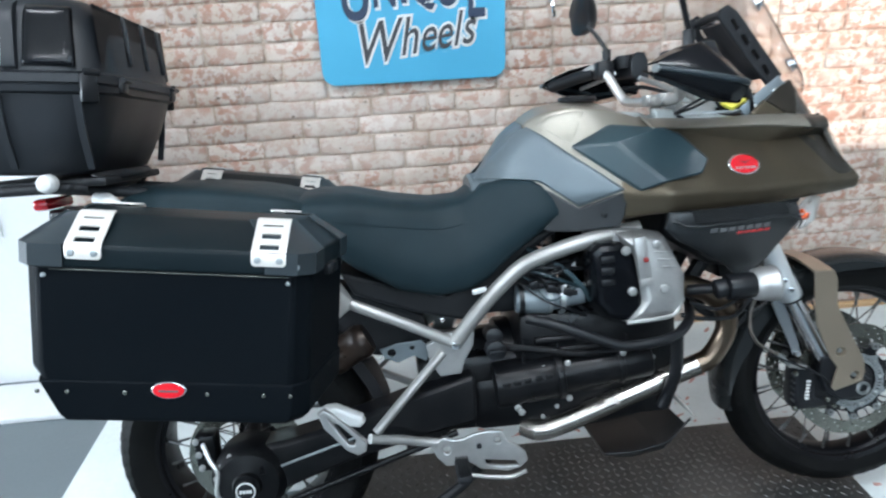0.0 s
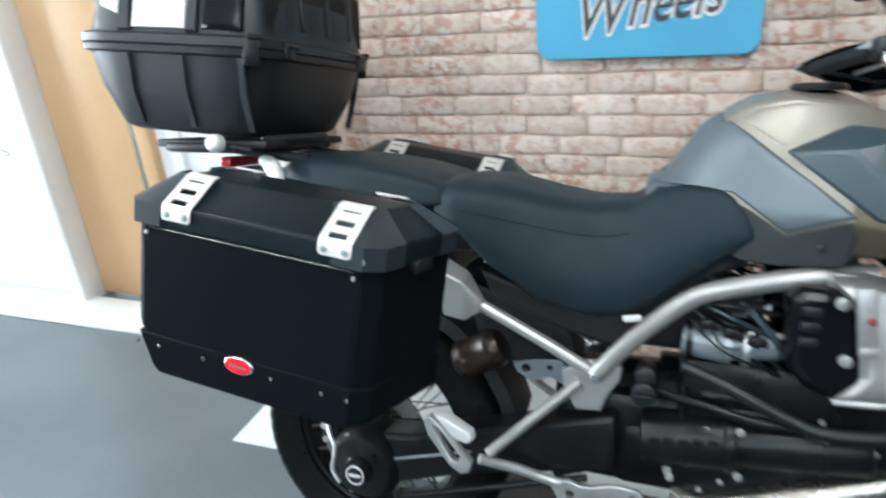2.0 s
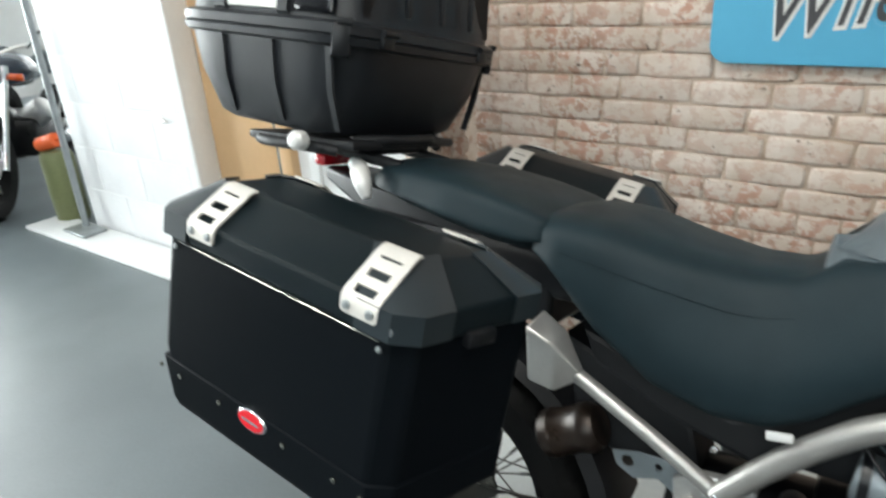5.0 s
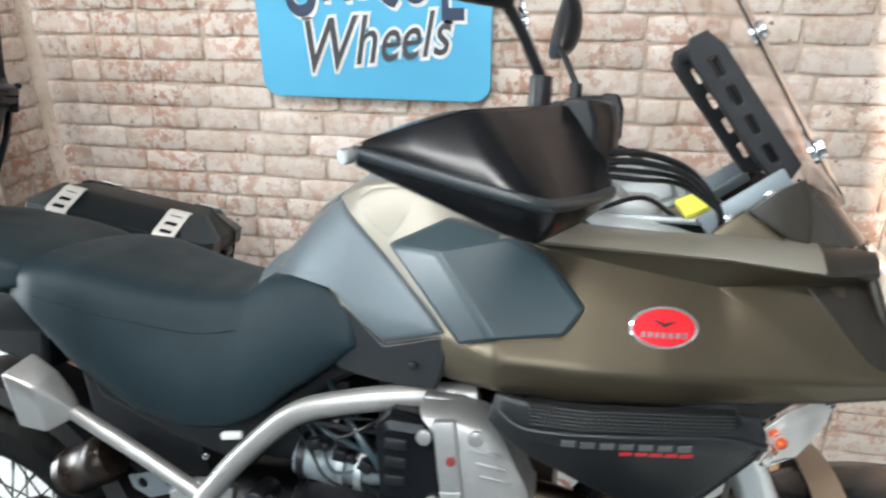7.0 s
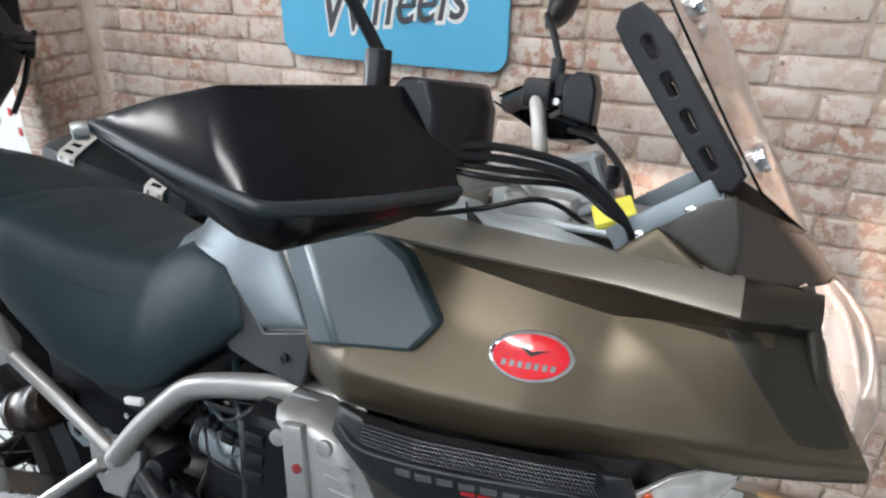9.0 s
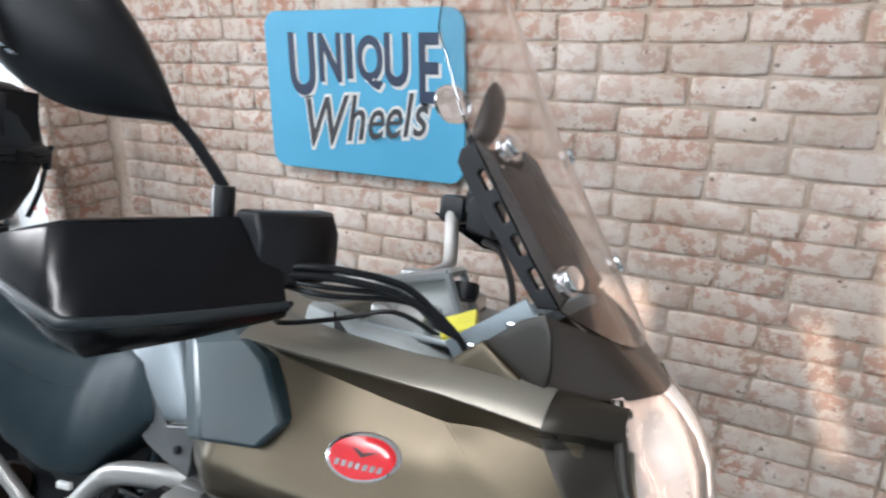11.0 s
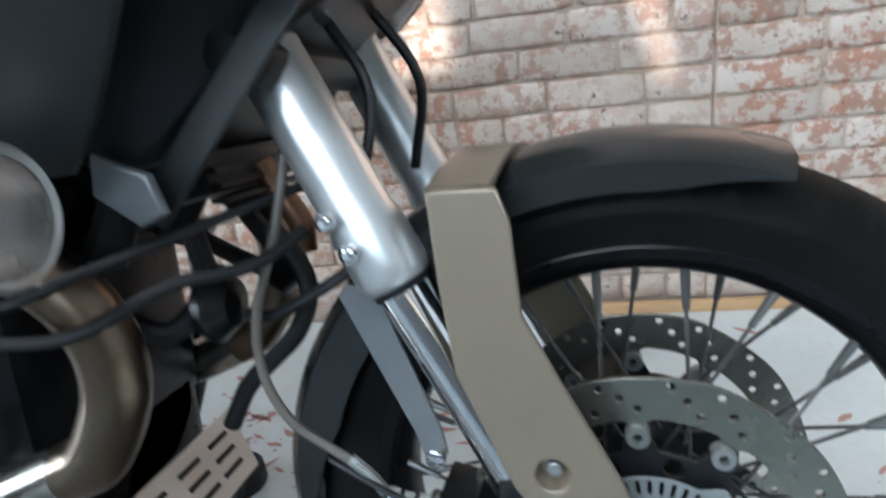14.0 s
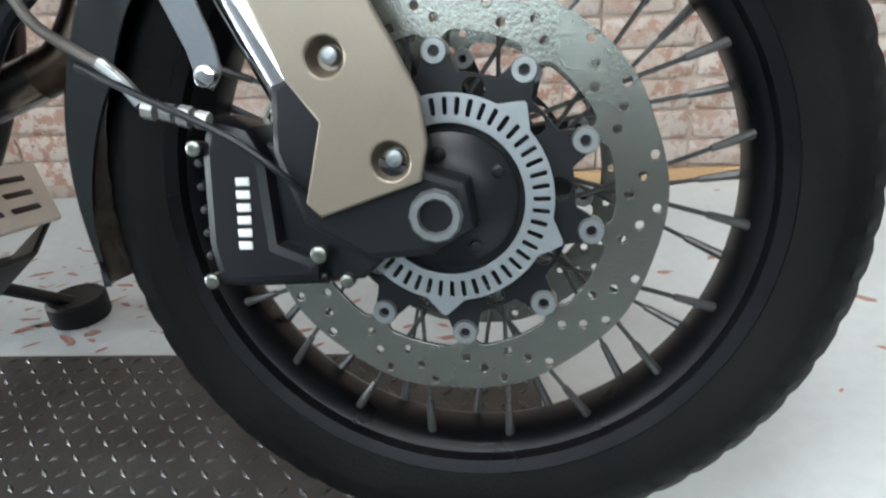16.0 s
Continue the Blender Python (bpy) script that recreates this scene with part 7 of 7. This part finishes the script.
for yy in (-0.105, 0.0, 0.105):
    part("pad_rib", box((0.2465, yy, 0.300), (0.010, 0.012, 0.104), 0.003, pose(0, 0, 0, 0, -6, 0)), BLACK, lid)
for yy in (-0.16, 0.16):
    part("hinge", merged(box((0.250, yy, 0.205), (0.018, 0.036, 0.034), 0.006), rod((0.260, yy - 0.02, 0.216), (0.260, yy + 0.02, 0.216), 0.006, 10)), BLACK, case)
for sy in (-1, 1):
    part("side_clasp", merged(box((0.216, sy * 0.240, 0.196), (0.034, 0.020, 0.058), 0.006, pose(0, 0, 0, 0, 0, -sy * 40)), rod((0.214, sy * 0.252, 0.226), (0.236, sy * 0.234, 0.226), 0.007, 10)), BLACK, case)
part("foot_catch", box((0.155, 0, -0.006), (0.06, 0.20, 0.022), 0.006), BLACK, case)
part("carry_grip", tube([(-0.245, -0.09, 0.20), (-0.272, -0.07, 0.19), (-0.272, 0.07, 0.19), (-0.245, 0.09, 0.20)], 0.011, 10), BLACK, case)

# ---- rubber mat with raised treads ----
MX0, MX1, MY0, MY1 = 0.10, 1.640, -0.78, 0.372
rubber_mat = tagged(part("rubber_mat", box(((MX0 + MX1) / 2, (MY0 + MY1) / 2, 0.0125), (MX1 - MX0, MY1 - MY0, 0.013), 0.003), MAT_RUBBER), "black rubber chequer-plate mat under the motorcycle", "mat")
verts, faces = [], []
for i in range(int((MX1 - MX0) / 0.0235)):
    for j in range(int((MY1 - MY0) / 0.0235)):
        cx, cy = MX0 + 0.014 + 0.0235 * i, MY1 - 0.014 - 0.0235 * j
        a = radians(45 if (i + j) % 2 else -45)
        c, s, b0 = math.cos(a), math.sin(a), len(verts)
        for px, py, pz in ((-0.0105, 0, 0.0186), (0, -0.0036, 0.0186), (0.0105, 0, 0.0186), (0, 0.0036, 0.0186), (-0.004, 0, 0.0212), (0.004, 0, 0.0212)):
            verts.append((cx + c * px - s * py, cy + s * px + c * py, pz))
        faces += [(b0, b0 + 1, b0 + 4), (b0 + 1, b0 + 5, b0 + 4), (b0 + 1, b0 + 2, b0 + 5), (b0 + 2, b0 + 3, b0 + 5), (b0 + 3, b0 + 4, b0 + 5), (b0 + 3, b0, b0 + 4)]
me = bpy.data.meshes.new("tread")
me.from_pydata(verts, [], faces)
tagged(part("tread", me, MAT_RUBBER, rubber_mat, "raised lozenge treads", sharp=10), kind="stuff")

# red-brown splashes on the pale sheet
rnd = random.Random(5)
verts, faces = [], []
for k in range(420):
    cx, cy = rnd.uniform(0.55, 2.6), rnd.uniform(0.02, 1.02)
    if rnd.random() < 0.55:
        cx, cy = rnd.gauss(0.95, 0.22), rnd.gauss(0.62, 0.16)
    if cy > 1.03 or (cx < MX1 + 0.02 and cy < MY1 + 0.02):
        continue
    r = rnd.choice((0.002, 0.003, 0.004, 0.006, 0.010))
    st, a0, b0 = rnd.uniform(1, 3.2), rnd.uniform(-0.6, 0.9), len(verts)
    n = 9
    for q in range(n):
        t = 2 * math.pi * q / n
        rr = r * rnd.uniform(0.55, 1.2)
        px, py = rr * st * math.cos(t), rr * 0.7 * math.sin(t)
        verts.append((cx + px * math.cos(a0) - py * math.sin(a0), cy + px * math.sin(a0) + py * math.cos(a0), 0.0068))
    faces.append(tuple(range(b0, b0 + n)))
me = bpy.data.meshes.new("splash_marks")
me.from_pydata(verts, [], faces)
tagged(part("splash_marks", me, SPLASH), "scattered red-brown splash marks on pale vinyl", "marks", kind="stuff")
structure("baseboard", box((2.45, 1.034, 0.020), (1.75, 0.016, 0.028), 0.003), TAN, "thin pale timber strip along the wall's foot", "baseboard")

# ---- things by the far left wall ----
post = thing("leaning_post", "tall grey metal post on a flat foot", "post")
part("pole", rod((-3.20, 0.93, 0.02), (-3.215, 0.965, 1.34), 0.018, 14), ZINC, post)
part("base_plate", box((-3.16, 0.90, 0.034), (0.24, 0.14, 0.020), 0.008), ZINC, post)
can = thing("canister", "olive green canister with an orange bottle on top", "canister")
part("body", lathe([(0.0005, 0.0), (0.085, 0.0), (0.095, 0.02), (0.095, 0.40), (0.080, 0.44), (0.0005, 0.45)], 28, pose(-3.52, 1.02, 0.0, 90, 0, 0)), GREEN_CAN, can)
part("bottle", merged(rod((-3.60, 0.98, 0.475), (-3.45, 1.02, 0.515), 0.045, 16, chamfer=0.012), rod((-3.45, 1.02, 0.515), (-3.42, 1.03, 0.522), 0.016, 12)), ORANGE_PLASTIC, can, "orange plastic bottle")


def parked(place, paint, label):
    """A plain roadster seen from ahead, far off."""
    ob = thing("parked_motorcycle", label, "motorcycle", place, group="parked motorcycles")
    for x in (0, 1.42):
        w = part("wheel", lathe([(0.20, -0.05), (0.215, -0.055), (0.29, -0.06), (0.315, -0.03), (0.32, 0), (0.315, 0.03), (0.29, 0.06), (0.215, 0.055), (0.20, 0.05)], 40, Matrix.Translation((x, 0, 0.32))), RUBBER, ob)
        for k in range(6):
            a = math.pi * k / 3
            part("wheel_spoke", rod((x, 0, 0.32), (x + 0.20 * math.cos(a), 0, 0.32 + 0.20 * math.sin(a)), 0.012, 8), ALU, w)
        part("hub", rod((x, -0.05, 0.32), (x, 0.05, 0.32), 0.05, 20), ALU, w)
    for s in (-1, 1):
        part("fork_leg", rod((1.42, s * 0.09, 0.32), (1.15, s * 0.09, 0.92), 0.024, 14), CHROME, ob)
        part("mirror_stem", tube([(1.08, s * 0.22, 1.03), (1.10, s * 0.30, 1.12), (1.08, s * 0.36, 1.20)], 0.007, 8), BLACK, ob)
        part("mirror", lathe([(0.0005, -0.012), (0.045, -0.010), (0.060, 0.006), (0.0005, 0.010)], 20, Matrix.Translation((1.07, s * 0.38, 1.22)) @ pose(0, 0, 0, 0, 0, 90)), BLACK, ob)
        part("indicator", rod((1.17, s * 0.12, 0.86), (1.17, s * 0.20, 0.86), 0.022, 12, chamfer=0.006), ORANGE, ob)
        part("cylinder", rod((0.80, s * 0.05, 0.50), (0.85, s * 0.20, 0.62), 0.085, 20, chamfer=0.02), CAST, ob)
        part("silencer", rod((0.55, s * 0.19, 0.34), (-0.15, s * 0.22, 0.42), 0.048, 18, chamfer=0.012), CHROME, ob)
    part("mudguard", loft([[V((1.42 + r * math.cos(a), y, 0.32 + r * math.sin(a))) for y, r in ((-0.07, 0.335), (0, 0.352), (0.07, 0.335))] for a in np.linspace(radians(40), radians(140), 12)], closed=False), paint, ob, thick=0.006)
    part("headlamp", lathe([(0.0005, 0.08), (0.05, 0.07), (0.085, 0.02), (0.092, -0.03), (0.084, -0.036), (0.0005, -0.046)], 28, Matrix.Translation((1.22, 0, 0.90)) @ pose(0, 0, 0, 0, 0, 90)), CHROME, ob, "round chrome headlamp")
    part("handlebar", tube([(0.98, -0.38, 1.02), (1.05, -0.20, 1.04), (1.12, 0, 0.98), (1.05, 0.20, 1.04), (0.98, 0.38, 1.02)], 0.013, 10), ALU, ob)
    part("tank", loft([[V((x, w * math.cos(a), z + h * math.sin(a))) for a in np.linspace(0, 2 * math.pi, 16, endpoint=False)] for x, w, h, z in ((1.02, 0.05, 0.05, 0.86), (0.95, 0.13, 0.10, 0.86), (0.75, 0.16, 0.12, 0.85), (0.55, 0.10, 0.08, 0.82), (0.48, 0.05, 0.04, 0.80))]), paint, ob, sharp=60)
    part("seat", loft([[V((x, w * math.cos(a), z + 0.05 * math.sin(a))) for a in np.linspace(0, 2 * math.pi, 14, endpoint=False)] for x, w, z in ((0.50, 0.09, 0.79), (0.30, 0.14, 0.80), (0.0, 0.13, 0.83), (-0.25, 0.08, 0.86))]), SEAT, ob, sharp=60)
    part("engine", merged(box((0.75, 0, 0.42), (0.45, 0.30, 0.26), 0.04), rod((0.95, 0, 0.42), (0.60, 0, 0.42), 0.14, 24)), ENGINE, ob)
    part("frame", tube([(1.10, 0, 0.85), (0.98, 0, 0.55), (0.80, 0, 0.30), (0.40, 0, 0.30), (0.0, 0, 0.32)], 0.03, 10), BLACK, ob)
    return ob


PAINT_A = mat("dark_blue_paint", (0.03, 0.06, 0.10), 0.2, 0.2, coat=0.8)
PAINT_B = mat("slate_paint", (0.06, 0.075, 0.10), 0.2, 0.2, coat=0.8)
parked(pose(-5.05, 1.72, 0, -7, 0, -42), PAINT_B, "slate parked motorcycle facing out from a row by the window")
parked(pose(-5.75, 1.60, 0, -7, 0, -44), PAINT_A, "dark blue parked motorcycle in a row by the window")
parked(pose(-6.65, 1.75, 0, -7, 0, -44), PAINT_B, "slate parked motorcycle at the end of a row")

# ---- blockwork, bricks ----
def slab(w, h, d, bev, seed):
    """A worn brick front: a shallow ragged block with softened edges."""
    rn = random.Random(seed)
    def j(s):
        return rn.uniform(-s, s)
    nx = max(2, round(w / 0.05))
    rim = [(-0.5 + k / nx, -0.5) for k in range(nx)] + [(0.5, -0.5), (0.5, 0.0)] + [(0.5 - k / nx, 0.5) for k in range(nx)] + [(-0.5, 0.5), (-0.5, 0.0)]
    n = len(rim)
    v, fcs = [], []
    for ring, (inset, y) in enumerate(((0.0, 0.0), (bev * 0.35, -d * 0.7), (bev * 1.5, -d))):
        for u, t in rim:
            corner = 0.6 * bev if abs(u) == 0.5 and abs(t) == 0.5 else 0.0
            x, z = u * (w - 2 * inset), t * (h - 2 * inset)
            x -= math.copysign(corner, u) if corner else 0
            z -= math.copysign(corner, t) if corner else 0
            v.append((x + j(bev * 0.40), y + (j(d * 0.18) if ring else 0), z + j(bev * 0.40)))
    c0 = len(v)
    for k in range(1, nx):
        v.append(((-0.5 + k / nx) * w + j(0.006), -d * 1.08 + j(d * 0.22), j(0.006)))
    for r in range(2):
        for k in range(n):
            a, b = r * n + k, r * n + (k + 1) % n
            fcs.append((a, b, b + n, a + n))
    top = 2 * n
    col = [top + n - 1] + [c0 + k for k in range(nx - 1)] + [top + nx + 1]
    low = [top + k for k in range(nx + 1)]
    up = [top + 2 * nx + 2 - k for k in range(nx + 1)]
    for k in range(nx):
        fcs.append((low[k], low[k + 1], col[k + 1], col[k]))
        fcs.append((col[k], col[k + 1], up[k + 1], up[k]))
    return v, fcs


bricks_made = ends_made = 0
shared = {}
for kind_n, w in enumerate((0.188, 0.140, 0.092)):
    for sd in range(7):
        me = bpy.data.meshes.new("brick")
        v, fcs = slab(w, 0.0605, 0.0068, 0.0045, sd * 3 + kind_n)
        me.from_pydata(v, [], fcs)
        me.materials.append(BRICK)
        for pl in me.polygons:
            pl.use_smooth = True
        shared[(w, sd)] = me
rnd = random.Random(11)
rest_v, rest_f = {"a": [], "b": []}, {"a": [], "b": []}
for row in range(46):
    z = 0.030 + COURSE * row + COURSE / 2
    x = WALL_X0 - (0.10 if row % 2 else 0.0)
    while x < WALL_X1:
        w = rnd.choice((0.188, 0.188, 0.188, 0.140, 0.092))
        gap = 0.0075 + rnd.uniform(-0.002, 0.003)
        c = x + w / 2
        lo, hi = x, x + w
        x += w + gap
        cut = None
        if lo < SEAM_X - 0.003 and hi > SEAM_X - 0.034:
            # cut to end at the vertical joint
            w = cut = SEAM_X - 0.003 - lo
            c = lo + w / 2
            x = SEAM_X + 0.004
            if w < 0.02:
                continue
        elif lo < WALL_X0 - 0.001:
            w = 0.092
            c = WALL_X0 + w / 2 + 0.001
        elif hi > WALL_X1:
            continue
        sd = rnd.randrange(7)
        zz = z + rnd.uniform(-0.0018, 0.0018)
        turn = rnd.choice((0, 180)) + rnd.uniform(-0.7, 0.7)
        near_zone = (-0.50 < c < SEAM_X and 0.52 < zz < 1.42 and bricks_made < 298) or (SEAM_X < c < 2.60 and 0.2 < zz < 1.9 and ends_made < 298)
        y = WALL_Y + 0.0098 if c < SEAM_X else WALL_Y + 0.0048
        m = pose(c, y, zz, 0, turn, 0) @ Matrix.Diagonal((1.016 if w > 0.12 else 1.03, 1, 1, 1))
        if near_zone:
            if cut:
                me = bpy.data.meshes.new("brick")
                me.from_pydata(*(lambda vf: (vf[0], [], vf[1]))(slab(w, 0.0605, 0.0068, 0.0045, sd)))
                me.materials.append(BRICK)
                for pl in me.polygons:
                    pl.use_smooth = True
            else:
                me = shared[(w, sd)]
            ob = new("brick", me)
            ob.parent = wall_brick if c < SEAM_X else wall_side
            ob.matrix_basis = m
            if c < SEAM_X:
                bricks_made += 1
            else:
                ends_made += 1
        else:
            key = "a" if c < SEAM_X else "b"
            b0 = len(rest_v[key])
            v, fcs = slab(w, 0.0605, 0.0068, 0.0045, rnd.randrange(60))
            rest_v[key] += [tuple(m @ V(q)) for q in v]
            rest_f[key] += [tuple(b0 + i for i in fc) for fc in fcs]
for key, wall in (("a", wall_brick), ("b", wall_side)):
    me = bpy.data.meshes.new("bricks")
    me.from_pydata(rest_v[key], [], rest_f[key])
    tagged(part("bricks", me, BRICK, wall, sharp=50), kind="stuff")
# bricks of the corner return
for row in range(46):
    z = 0.030 + COURSE * row + COURSE / 2
    cuts = ((0.866, 0.092), (0.968, 0.092)) if row % 2 else ((0.9150, 0.188),)
    for cy, w in cuts:
        if 0.2 < z < 1.7:
            ob = new("brick", shared[(w, rnd.randrange(7))])
            ob.parent = wall_return
            ob.matrix_basis = pose(WALL_X0 - 0.0102, cy, z, 0, 0, 90)
for row in range(46):
    z = 0.030 + COURSE * row + COURSE / 2
    if 0.2 < z < 1.7:
        ob = new("brick", shared[(0.092, rnd.randrange(7))])
        ob.parent = wall_return
        ob.matrix_basis = pose(WALL_X0 - 0.060, 0.8112, z, 0, 0, 0)

blk = bpy.data.meshes.new("block")
v, fcs = slab(0.432, 0.2455, 0.0035, 0.0028, 3)
blk.from_pydata(v, [], fcs)
blk.materials.append(WHITE_BLOCK)
for row in range(13):
    z = 0.128 + 0.2505 * row
    x = BLOCK_X0 + 0.002
    off = 0.22 if row % 2 else 0.0
    k = 0
    while x < BLOCK_X1 - 0.05:
        w = (0.436 - off if k == 0 else 0.436)
        w = min(w, BLOCK_X1 - x - 0.002)
        ob = new("block", blk)
        ob.parent = block_wall
        ob.matrix_basis = Matrix.Translation((x + w / 2, 1.0195, z)) @ Matrix.Diagonal(((w - 0.0025) / 0.432, 1, 1, 1))
        x += w
        k += 1
